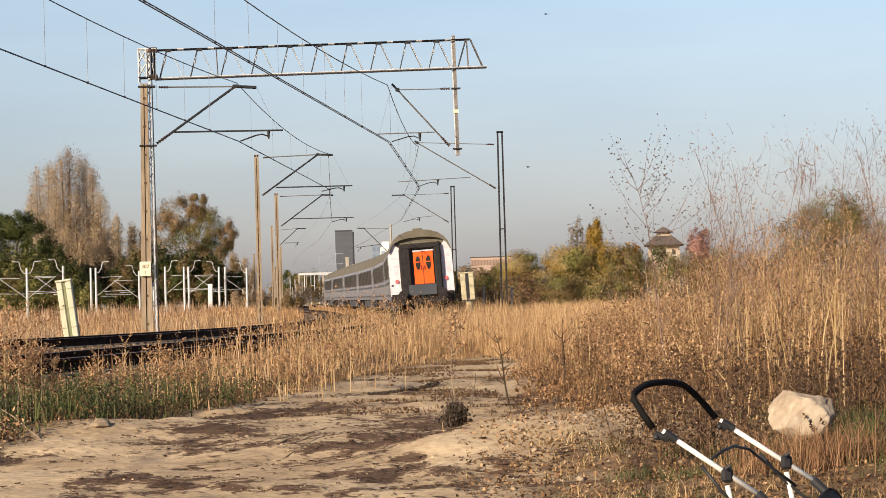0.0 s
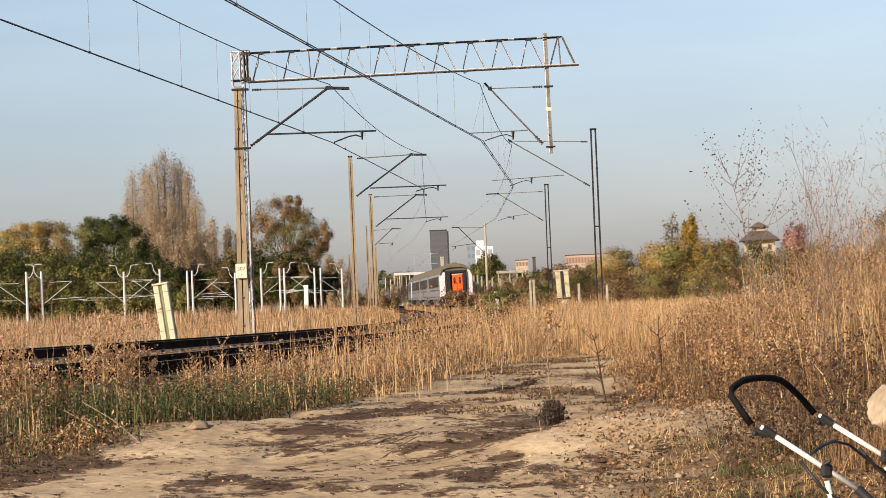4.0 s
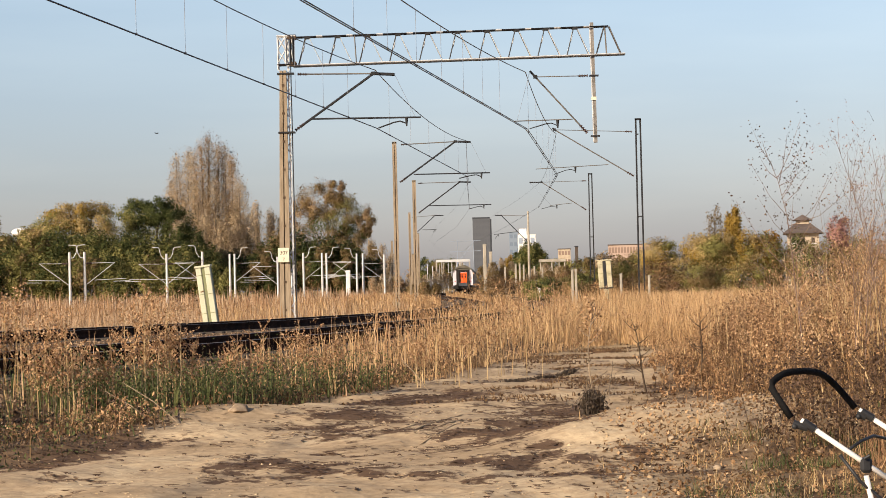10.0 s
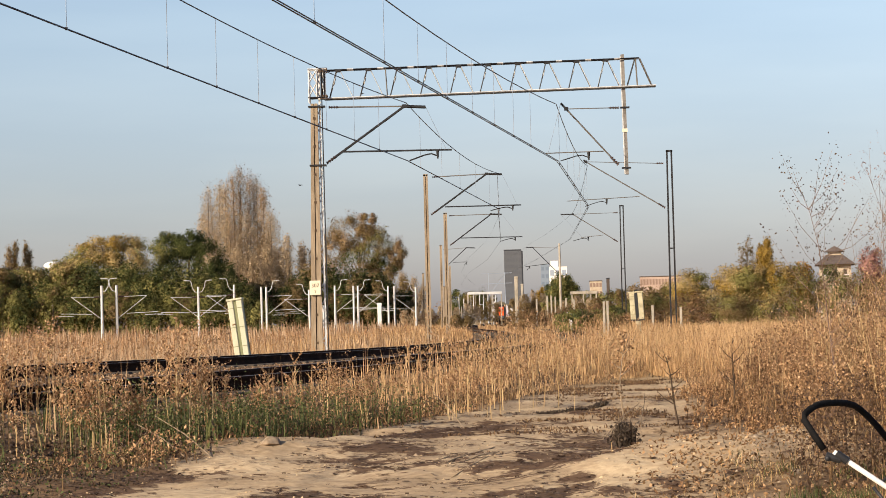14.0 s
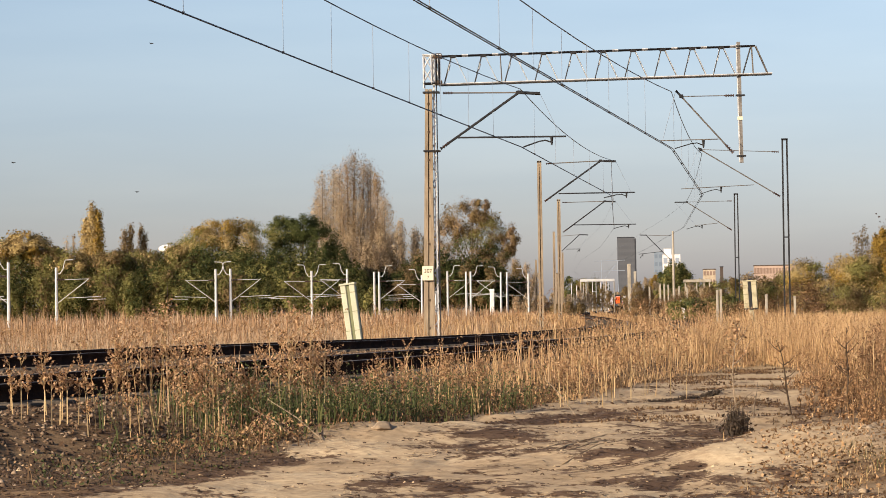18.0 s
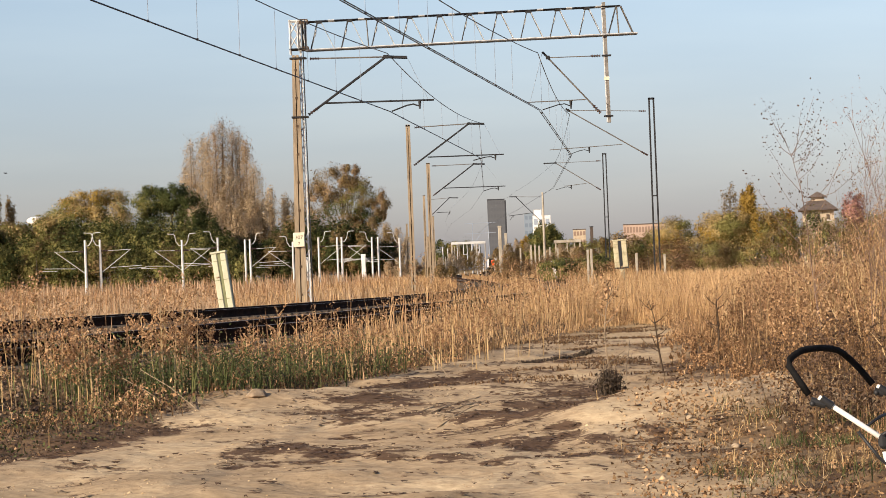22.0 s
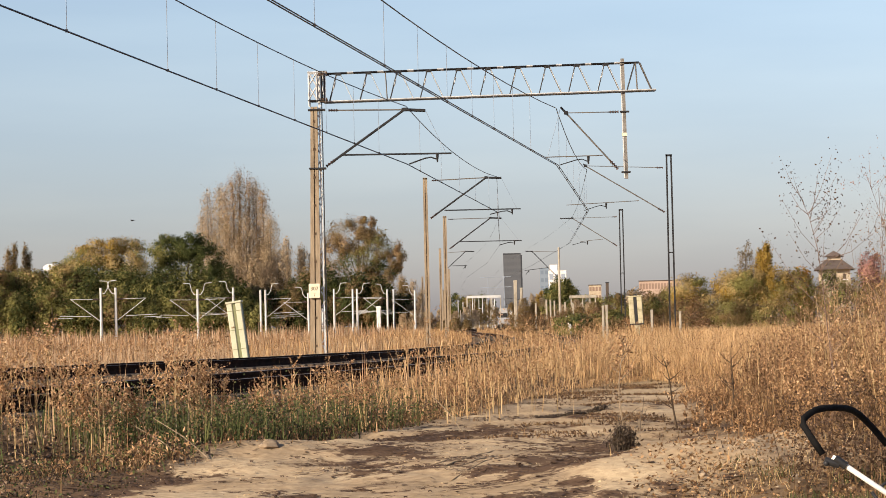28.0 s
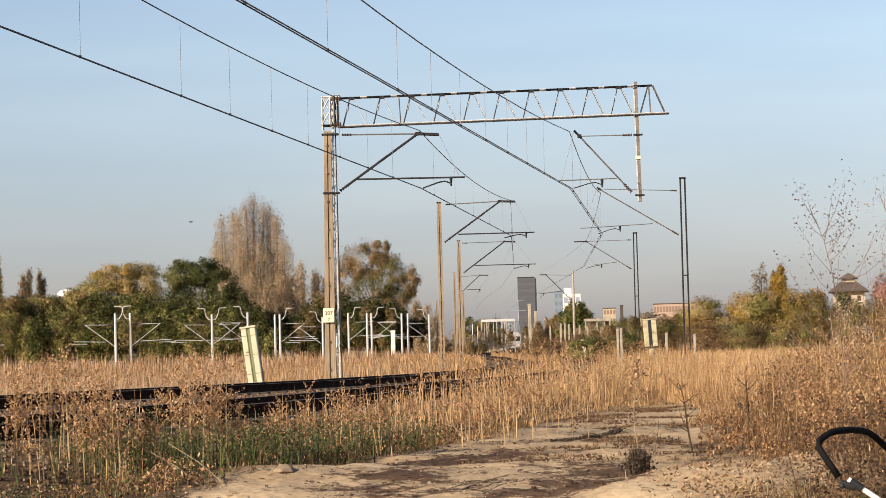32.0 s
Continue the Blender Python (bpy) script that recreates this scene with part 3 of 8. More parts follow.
def insulator(bm, a, b, r=0.055):
    a, b = Vector(a), Vector(b)
    n = 4
    for i in range(n):
        p, q = a.lerp(b, i / n), a.lerp(b, (i + 0.55) / n)
        bar(bm, p, q, r, 8, r * 0.6)
    bar(bm, a, b, r * 0.45, 6)
    return bm


def cantilever(mast, top, low, tip, end, reg, far, drop, wire, slim=False):
    """A bracket: top tube from top to tip, strut from low to tip, registration tube from reg to far, a drop bracket and a steady arm to the wire. All in the mast's space."""
    top, low, tip, end, reg, far, drop, wire = (Vector(p) for p in (top, low, tip, end, reg, far, drop, wire))
    br = empty("cantilever")
    br.parent = mast
    tagged(br, "slim grey-brown bracket carrying the wires" if slim else "dark tubular bracket carrying the wires")
    out, d = (tip - top).normalized(), (tip - low).normalized()
    part("top_tube", bar(B(), top + out * 0.3, tip, 0.014 if slim else 0.021), "tubegrey", br)
    part("insulator", insulator(B(), top + out * 0.12, top + out * 0.42, 0.045), "ceramic", br, "ribbed brown insulator")
    part("strut", bar(B(), low + d * 0.3, tip, 0.024 if slim else 0.036), "tubegrey" if slim else "dark", br)
    part("insulator", insulator(B(), low + d * 0.1, low + d * 0.45, 0.055), "ceramic", br, "ribbed brown insulator")
    part("tube_end", bar(B(), tip - (end - tip).normalized() * 0.08, end, 0.034 if slim else 0.046), "dark", br)
    part("clevis", box(B(), tip.x - 0.06, tip.y - 0.04, tip.z - 0.05, tip.x + 0.06, tip.y + 0.04, tip.z + 0.06, 0.01), "dark", br)
    part("registration_tube", bar(B(), reg, far, 0.015 if slim else 0.026), "tubegrey" if slim else "dark", br)
    part("drop_bracket", bar(B(), drop - Vector((0, 0, 0.24)), drop, 0.025, 6, 0.055), "dark", br)
    foot = drop - Vector((0, 0, 0.16))
    mid = foot.lerp(wire, 0.45) + Vector((0, 0, 0.09))
    part("steady_arm", sweep(B(), [foot, foot.lerp(mid, 0.5) + Vector((0, 0, 0.05)), mid, wire], 0.016 if slim else 0.022), "dark", br)
    part("stay_wire", bar(B(), end, far.lerp(reg, 0.05), 0.006, 4), "thinwire", br)
    return br


def lattice_mast(name, x, y, z0, z1, width, material, label, solid=True, depth=0.28):
    """A mast of two channels, with plates between them."""
    mast = empty(name, pose(x, y, 0))
    w = width / 2
    for s in (-1, 1):
        bm = B()
        cw = width * (0.42 if solid else 0.24)
        flat(bm, (s * (w - cw / 2) * 1.15, 0, z0), (s * (w - cw / 2) * 0.92, 0, z1), depth, cw)
        part("channel", bm, material, mast)
    if solid:
        # recess between the channels, its shade put into a dark brown plate
        part("web_plate", box(B(), -w * 0.3, -depth * 0.2, z0, w * 0.3, depth * 0.2, z1 - 0.1), "brownsteel", mast, "darker recessed plate")
    pitch = 0.9 if solid else 3.4
    for i in range(int((z1 - z0) / pitch)):
        z = z0 + 0.5 + i * pitch
        part("batten_plate", box(B(), -w * 0.9, -depth * 0.3, z, w * 0.9, depth * 0.3, z + (0.10 if solid else 0.05)), material, mast)
    part("cap", box(B(), -w, -depth * 0.5, z1 - 0.06, w, depth * 0.5, z1 + 0.02), material, mast)
    part("footing", box(B(), -width, -0.4, z0 - 0.4, width, 0.4, z0 + 0.05, 0.03), "concrete", mast)
    return tagged(mast, label, "mast", "overhead line masts")


def build_gantry():
    x0, y0 = -4.10, 74.3
    g = empty("gantry", pose(x0, y0, 0))
    tagged(g, "pale steel lattice gantry with a number plate spanning both tracks", "gantry")
    # mast: two tan channels with a dark slot, and a pale laced post beside them
    for bx, tx, bw, tw in ((-0.085, 0.045, 0.145, 0.085), (0.105, 0.155, 0.165, 0.085)):
        bm = B()
        zs = (0.2, 7.93)
        r = [[bm.verts.new((x + k * w / 2, y, z)) for k, y in ((-1, -0.13), (1, -0.13), (1, 0.13), (-1, 0.13))] for x, w, z in ((bx, bw, zs[0]), (tx, tw, zs[1]))]
        for k in range(4):
            bm.faces.new((r[0][k], r[0][(k + 1) % 4], r[1][(k + 1) % 4], r[1][k]))
        bm.faces.new(r[1])
        bm.faces.new(r[0][::-1])
        part("channel", bm, "tan", g, "tan painted steel channel")
    part("slot_plate", flat(B(), (0.03, 0.0, 0.2), (0.10, 0.0, 7.9), 0.10, 0.10), "brownsteel", g, "dark plate in the slot")
    for i in range(9):
        z = 0.9 + i * 0.82
        part("rivet_plate", box(B(), 0.0 + 0.008 * i, -0.138, z, 0.07 + 0.008 * i, -0.128, z + 0.07), "brownsteel", g)
    # pale post and a narrow dark strip, the flange's shade put into its colour
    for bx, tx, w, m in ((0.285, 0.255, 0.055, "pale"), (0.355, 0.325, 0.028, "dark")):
        part("laced_post", flat(B(), (bx, 0.0, 0.2), (tx, 0.0, 8.95), 0.09, w), m, g, "pale galvanised post" if m == "pale" else "flange coloured dark for its shade")
    bm = B()
    for i in range(30):
        z = 0.5 + i * 0.26
        xa = 0.27 - 0.03 * (z - 0.2) / 8.75
        flat(bm, (xa + (0.05 if i % 2 else -0.06), -0.05, z), (xa + (-0.06 if i % 2 else 0.05), -0.05, z + 0.2), 0.02, 0.035)
    part("lacing", bm, "pale", g)
    for z in (7.84, 6.12):
        part("clamp", box(B(), -0.07, -0.17, z - 0.022, 0.42, 0.17, z + 0.022), "dark", g)
    part("footing", box(B(), -0.5, -0.5, -0.2, 0.7, 0.5, 0.5, 0.04), "concrete", g)
    # number plate, its figures
    plate = part("number_plate", box(B(), -0.15, -0.22, 2.33, 0.18, -0.19, 2.75, 0.012), "signwhite", g, "off-white enamel plate with dark figures")
    for txt, zz, size in (("307", 2.555, 0.155), ("7", 2.38, 0.12)):
        cu = bpy.data.curves.new("figures", "FONT")
        cu.body, cu.size, cu.align_x, cu.extrude = txt, size, "CENTER", 0.002
        ob = bpy.data.objects.new("figures", cu)
        scene.collection.objects.link(ob)
        dg = bpy.context.evaluated_depsgraph_get()
        me = bpy.data.meshes.new_from_object(ob.evaluated_get(dg))
        bpy.data.objects.remove(ob)
        me.materials.clear()
        me.materials.append(M["brownsteel"])
        o2 = new("figures", me)
        o2.parent = plate
        o2.matrix_basis = pose(0.015, -0.223, zz, 90, 0, 0)
    # head box
    for yy in (-0.17, 0.17):
        for xx, r, m in ((-0.03, 0.026, "pale"), (0.20, 0.022, "pale"), (0.335, 0.028, "dark"), (0.42, 0.03, "dark")):
            part("head_upright", bar(B(), (xx, yy, 7.96 if xx < 0.1 else 8.08), (xx, yy, 8.96), r, 4), m, g)
        for zz, m in ((8.10, "dark"), (8.93, "pale")):
            part("head_rail", bar(B(), (-0.06, yy, zz), (0.48, yy, zz), 0.026, 4), m, g)
        part("head_plate", box(B(), 0.24, yy - 0.012, 8.84, 0.50, yy + 0.012, 8.97), "brownsteel", g, "dark gusset plate")
        part("head_plate", box(B(), 0.30, yy - 0.012, 8.06, 0.50, yy + 0.012, 8.18), "brownsteel", g, "dark gusset plate")
    for k in range(2):
        z = 8.14 + 0.39 * k
        part("head_brace", bar(B(), (-0.03, -0.17, z), (0.20, -0.17, z + 0.39), 0.02, 4), "pale", g)
        part("head_brace", bar(B(), (-0.03, -0.17, z + 0.39), (0.20, -0.17, z), 0.02, 4), "pale", g)
        part("head_brace", bar(B(), (0.36, -0.165, z + 0.39), (0.42, -0.165, z), 0.014, 4), "pale", g)
    # beam: four chords and the webs, rising slightly along it
    rise = math.tan(math.atan2(2.1, 9.3))

    def at(x, v, z):
        return Vector((x, x * rise + v, z))
    zb = lambda x: 8.075 + 0.0347 * (x - 0.45)
    zt = lambda x: 8.904 + 0.0366 * (x - 0.48)
    beam = empty("beam")
    beam.parent = g
    tagged(beam, "pale lattice beam with dark bars")
    apex = [0.80 + 0.885 * i for i in range(10)]
    for v in (-0.13, 0.13):
        front = v < 0
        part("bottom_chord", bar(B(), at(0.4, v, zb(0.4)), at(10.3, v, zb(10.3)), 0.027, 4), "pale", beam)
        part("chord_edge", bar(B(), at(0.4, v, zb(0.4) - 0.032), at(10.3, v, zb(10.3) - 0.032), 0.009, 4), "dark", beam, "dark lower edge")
        part("top_chord", bar(B(), at(0.4, v, zt(0.4)), at(9.8, v, zt(9.8)), 0.021, 4), "dark", beam, "dark top chord")
        # front rising webs dark, falling ones pale, a pale patch near each top
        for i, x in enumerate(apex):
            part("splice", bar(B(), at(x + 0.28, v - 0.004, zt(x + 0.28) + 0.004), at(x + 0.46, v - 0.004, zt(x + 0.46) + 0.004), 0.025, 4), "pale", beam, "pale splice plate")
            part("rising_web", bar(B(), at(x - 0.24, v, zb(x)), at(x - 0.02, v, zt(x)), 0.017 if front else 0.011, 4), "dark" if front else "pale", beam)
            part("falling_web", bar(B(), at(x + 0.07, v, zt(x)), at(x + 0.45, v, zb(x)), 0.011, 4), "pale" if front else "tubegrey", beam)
            part("web_cap", bar(B(), at(x - 0.12, v - 0.003, zt(x) - 0.42), at(x - 0.075, v - 0.003, zt(x) - 0.25), 0.019, 4), "pale", beam, "pale patch on the web")
            part("gusset", box(B(), x - 0.07, x * rise + v - 0.02, zt(x) - 0.05, x + 0.1, x * rise + v + 0.02, zt(x) + 0.02), "dark", beam)
        part("post_web", bar(B(), at(2.20, v, zt(2.2)), at(2.24, v, zb(2.2)), 0.015, 4), "tubegrey", beam)
        part("rising_web", bar(B(), at(9.42, v, zb(9.4)), at(9.68, v, zt(9.68)), 0.017, 4), "dark", beam)
        part("post_web", bar(B(), at(9.74, v, zb(9.7)), at(9.70, v, zt(9.7)), 0.012, 4), "tubegrey", beam)
        part("end_web", bar(B(), at(9.82, v, zt(9.8)), at(10.18, v, zb(10.2)), 0.015, 4), "tubegrey", beam)
    for i in range(16):
        x = 0.55 + i * 0.6
        part("tie", bar(B(), at(x, -0.13, zb(x)), at(x + 0.3, 0.13, zb(x)), 0.011, 4), "pale" if i % 2 else "dark", beam)
        part("tie", bar(B(), at(x, -0.13, zt(x)), at(x + 0.3, 0.13, zt(x)), 0.010, 4), "dark" if i % 3 else "pale", beam)
    # hanging post
    hx, hy = 9.30, 2.1
    part("hanging_post", flat(B(), (hx, hy, 9.36), (hx + 0.045, hy, 5.74), 0.12, 0.10), "greypost", g, "weathered hanging post")
    part("post_edge", flat(B(), (hx - 0.06, hy, 9.30), (hx - 0.015, hy, 5.76), 0.13, 0.025), "pale", g, "pale left edge")
    part("band", box(B(), hx - 0.06, hy - 0.09, 7.02, hx + 0.09, hy + 0.09, 7.12), "signwhite", g)
    for zz in (7.76, 5.94):
        part("clamp", box(B(), hx - 0.1, hy - 0.1, zz - 0.022, hx + 0.17, hy + 0.1, zz + 0.022), "dark", g)
    # brackets to the two wires
    cantilever(g, (0.40, 0.1, 7.83), (0.34, 0.1, 6.13), (2.74, 0.1, 7.80), (3.36, 0.1, 7.76), (0.92, 0.1, 6.51), (4.1, 0.1, 6.49), (3.68, 0.1, 6.48), (2.85, 0.1, CONTACT))
    cantilever(g, (9.27, 2.1, 7.76), (9.16, 2.1, 5.96), (7.57, 2.1, 7.76), (7.41, 2.1, 7.94), (8.66, 2.1, 6.46), (6.9, 2.1, 6.44), (8.21, 2.1, 6.44), (7.36, 2.1, CONTACT), True)
    return g


build_gantry()


def build_masts():
    # masts on the far side, tan
    m = lattice_mast("mast", -1.16, 108.3, 0.3, 7.72, 0.19, "tan", "tan lattice mast with a dark bracket over the farther track")
    cantilever(m, (0.17, 0, 7.61), (0.13, 0, 5.95), (2.61, 0, 7.69), (3.26, 0, 7.66), (0.80, 0, 6.33), (4.05, 0, 6.33), (3.69, 0, 6.33), (2.74, 0, CONTACT - 0.08))
    m = lattice_mast("mast", -0.51, 153.0, 0.3, 7.95, 0.22, "tan", "tan lattice mast with a dark bracket, farther along the line")
    cantilever(m, (0.11, 0, 7.78), (0.18, 0, 5.94), (2.77, 0, 7.81), (3.42, 0, 7.78), (0.91, 0, 6.42), (4.62, 0, 6.41), (4.18, 0, 6.40), (3.28, 0, CONTACT - 0.04))
    # dark twin-leg masts on the near side
    m = lattice_mast("mast", 9.27, 108.5, 0.4, 8.50, 0.27, "dark", "dark slender twin-leg mast beside the departing track", False, 0.12)
    cantilever(m, (-0.14, 0, 7.95), (-0.15, 0, 6.01), (-3.57, 0, 8.11), (-3.66, 0, 8.19), (-1.31, 0, 6.57), (-4.41, 0, 6.45), (-2.72, 0, 6.50), (-3.65, 0, CONTACT), True)
    m = lattice_mast("mast", 10.15, 153.5, 0.4, 8.16, 0.27, "dark", "dark slender twin-leg mast farther along the line", False, 0.12)
    cantilever(m, (-0.12, 0, 7.73), (-0.2, 0, 5.92), (-2.96, 0, 7.7), (-3.68, 0, 7.7), (-1.14, 0, 6.4), (-2.48, 0, 6.28), (-2.06, 0, 6.32), (-3.0, 0, CONTACT - 0.12), True)


build_masts()


def wire_points(sup, sag, z_key):
    """Points along supports with a sag in each span."""
    pts = []
    for (a, b), s in zip(zip(sup, sup[1:]), sag):
        n = 14
        for i in range(n):
            u = i / n
            pts.append((a[0] + (b[0] - a[0]) * u, a[1] + (b[1] - a[1]) * u, a[z_key] + (b[z_key] - a[z_key]) * u - 4 * s * u * (1 - u)))
    b = sup[-1]
    pts.append((b[0], b[1], b[z_key]))
    return pts


def build_wires():
    # supports: x, y, height of the contact wire, height of the carrying wire
    far_side = [(-15.05, -28.0, CONTACT, 8.2), (-7.53, 28.0, CONTACT, 7.95), (-1.31, 74.4, CONTACT, 7.90), (1.90, 108.3, CONTACT, 7.72), (2.8, 153.0, CONTACT, 7.9), (2.6, 200, CONTACT, 7.8), (1.3, 260, CONTACT, 7.8), (0.8, 340, CONTACT, 7.8), (4, 480, CONTACT, 7.8)]
    near_side = [(-11.77, -28.0, CONTACT, 8.2), (-4.90, 20.0, CONTACT, 7.9), (3.18, 76.5, CONTACT, 7.92), (5.77, 108.6, CONTACT, 7.95), (7.0, 153.5, CONTACT, 7.62), (6.5, 210, CONTACT, 7.8), (5.3, 278, CONTACT, 7.8), (5.2, 352, CONTACT, 7.8), (8, 480, CONTACT, 7.8)]
    for label, sup, doubled in (("sagging carrying wire and contact wire of the farther track", far_side, False), ("sagging carrying wire and twin contact wires of the departing track", near_side, True)):
        w = empty("overhead_wire")
        tagged(w, label, "overhead wire", "overhead wires")
        up = wire_points(sup, (0.5, 0.37 if not doubled else 0.54, 0.35, 0.45, 0.12, 0.1, 0.1, 0.1), 3)
        low = wire_points(sup, (0.0,) * 8, 2)
        # far stretches are drawn thinner, so that they fade as if in haze
        part("carrying_wire", sweep(B(), up, [0.013 if p[1] < 112 else 0.008 if p[1] < 156 else 0.005 for p in up], 5), "wire", w)
        for dx in ((-0.03, 0.03) if doubled else (0.0,)):
            part("contact_wire", sweep(B(), [(x + dx, y, z) for x, y, z in low], [(0.012 if doubled else 0.016) * (1 if p[1] < 112 else 0.7 if p[1] < 156 else 0.4) for p in low], 5), "wire", w)
        ua, la = np.array(up), np.array(low)
        ys = list(np.arange(6, 44, 5.6)) + list(np.arange(46, 73, 3.9)) + list(np.arange(78, 132, 6.5))
        for y in ys:
            i = lambda a, c: float(np.interp(y, a[:, 1], a[:, c]))
            part("dropper", bar(B(), (i(la, 0), y, i(la, 2)), (i(ua, 0), y, i(ua, 2)), 0.0055, 4), "thinwire", w)
            part("clip", box(B(), i(la, 0) - 0.02, y - 0.03, CONTACT - 0.015, i(la, 0) + 0.02, y + 0.03, CONTACT + 0.03), "wire", w)


build_wires()


# ---- the departing train ----
def on_track(s, far, span=19.0):
    """The pose of a coach whose near end is s metres along the outward track or the farther one."""
    line = beside(far)
    p = lambda q: np.array([np.interp(q, ARC, line[:, 0]), np.interp(q, ARC, line[:, 1])])
    a, b = p(s + 3.7), p(s + 3.7 + span)
    d = (b - a) / np.linalg.norm(b - a)
    o = a - d * 3.7
    lean = float(np.interp(o[1], [60, 115, 190, 260], [-3.5, -3.2, -1.2, 0.0]))
    rz = math.degrees(math.atan2(-d[0], d[1]))
    return pose(o[0], o[1], float(rail_z(o[1])), 0, lean, rz)


PROFILE = [(1.37, 0.86), (1.41, 1.12), (1.415, 1.9), (1.41, 2.72), (1.37, 2.98), (1.27, 3.24), (1.10, 3.48), (0.85, 3.67), (0.5, 3.80), (0.0, 3.86)]
SIDE_N = 5


def strip(y0, y1, prof, grow=0.0):
    """A shell along y of a half profile and its mirror image."""
    full = [(-(x + grow), z) for x, z in prof] + [(x + grow, z) for x, z in prof[::-1] if x > 0]
    bm = B()
    r0 = [bm.verts.new((x, y0, z)) for x, z in full]
    r1 = [bm.verts.new((x, y1, z)) for x, z in full]
    for i in range(len(full) - 1):
        bm.faces.new((r0[i], r0[i + 1], r1[i + 1], r1[i]))
    return bm


def panel(pts, y, thick=0.03):
    """A plate in the plane across the coach, from (x, z) corners."""
    bm = B()
    a = [bm.verts.new((x, y, z)) for x, z in pts]
    b = [bm.verts.new((x, y + thick, z)) for x, z in pts]
    bm.faces.new(a)
    bm.faces.new(b[::-1])
    n = len(pts)
    for i in range(n):
        bm.faces.new((a[i], b[i], b[(i + 1) % n], a[(i + 1) % n]))
    bmesh.ops.recalc_face_normals(bm, faces=bm.faces)
    return bm


def bogie(parent, y):
    bg_ = part("bogie", box(B(), -1.1, y - 1.7, 0.35, 1.1, y + 1.7, 0.85, 0.05), "rubber", parent, "dark bogie")
    for dy in (-1.25, 1.25):
        for s in (-0.75, 0.75):
            part("wheel", bar(B(), (s - 0.06, y + dy, 0.46), (s + 0.06, y + dy, 0.46), 0.46, 20), "rust", bg_, "steel wheel")
        part("axle", bar(B(), (-0.8, y + dy, 0.46), (0.8, y + dy, 0.46), 0.08, 8), "rust", bg_)


def coach(detail_end):
    L = 26.2
    c = empty("railway_coach")
    part("body", strip(0.05, L - 0.05, PROFILE[:SIDE_N]), "coachgrey", c, "grey painted side walls", True)
    part("roof", strip(0.05, L - 0.05, PROFILE[SIDE_N - 1:]), "coachroof", c, "dusty dark roof", True)
    for s in (-1, 1):
        for z, h in ((1.60, 0.10), (1.05, 0.06)):
            part("stripe", box(B(), s * 1.414 - 0.008, 0.3, z, s * 1.414 + 0.008, L - 0.3, z + h), "coachdark", c, "dark stripe")
        for i in range(9):
            y = 2.3 + i * 2.42
            w = part("window", box(B(), s * 1.41 - 0.02, y, 1.90, s * 1.41 + 0.02, y + 2.05, 2.80, 0.02), "glass", c, "dark tinted window")
            part("window_frame", box(B(), s * 1.412 - 0.012, y - 0.02, 1.86, s * 1.412 + 0.012, y + 2.07, 1.90), "coachdark", w)
        for y in (0.75, L - 1.65):
            d = part("door", box(B(), s * 1.405 - 0.02, y, 0.75, s * 1.405 + 0.02, y + 0.9, 2.95, 0.015), "coachgrey", c, "grey side door")
            part("door_window", box(B(), s * 1.42 - 0.012, y + 0.2, 1.9, s * 1.42 + 0.012, y + 0.7, 2.75, 0.01), "glass", d)
    part("underframe", box(B(), -1.2, 0.4, 0.55, 1.2, L - 0.4, 0.95), "rubber", c, "dark underframe")
    for y, l, z in ((7.5, 2.6, 0.3), (11.5, 3.2, 0.35), (16, 2.4, 0.3)):
        part("equipment_box", box(B(), -1.25, y, z, 1.25, y + l, 0.9, 0.04), "coachdark", c, "dark underfloor box")
    bogie(c, 3.7)
    bogie(c, L - 3.7)
    for i in range(5):
        part("roof_vent", box(B(), -0.22, 1.2 + i * 5.6, 3.80, 0.22, 1.75 + i * 5.6, 3.96, 0.05), "coachroof", c, "low roof vent")
    # end wall with the gangway
    end = [(-1.40, 0.95), (1.40, 0.95)] + [(x, z) for x, z in PROFILE[3:]] + [(-x, z) for x, z in PROFILE[3:-1][::-1]]
    part("end_wall", panel(end, 0.10, 0.05), "coachroof", c, "olive brown end wall")
    part("end_wall", panel(end, L - 0.15, 0.05), "coachroof", c)
    for sgn in (-1, 1):
        inner = 0.80 if sgn < 0 else 0.88
        pts = [(sgn * x, z) for x, z in ((inner, 1.02), (1.40, 1.02), (1.40, 2.74), (1.36, 2.96), (1.25, 3.20), (1.12, 3.36), (1.02, 3.20), (inner, 3.04))]
        wp = part("end_panel", panel(pts if sgn > 0 else pts[::-1], 0.055, 0.04), "coachwhite", c, "white painted end panel")
        cx = sgn * 1.08
        part("tail_lamp", bar(B(), (cx, 0.055, 1.66), (cx, 0.0, 1.66), 0.085, 16), "redlamp", wp, "round red tail lamp")
        for z, wide in ((2.62, 0.17), (2.28, 0.14), (1.98, 0.10)):
            part("marking", box(B(), cx - wide, 0.046, z, cx + wide, 0.056, z + 0.09), "marking", wp, "faint pinkish line of markings")
        part("socket", box(B(), cx - 0.26, 0.02, 1.46, cx - 0.18, 0.056, 1.54), "black", wp, "small dark socket")
    # roof dome over the end
    arc = [(1.385, 2.94), (1.28, 3.25), (1.11, 3.49), (0.86, 3.68), (0.5, 3.81), (0.0, 3.87)]
    lip = [(1.33, 2.96), (1.20, 3.22), (1.03, 3.36), (0.80, 3.45), (0.48, 3.51), (0.0, 3.53)]
    pts = arc + [(-x, z) for x, z in arc[:-1][::-1]] + [(-x, z) for x, z in lip[:-1]] + lip[::-1]
    part("eave", panel(pts, -0.08, 0.16), "coachroof", c, "brown overhanging roof end")
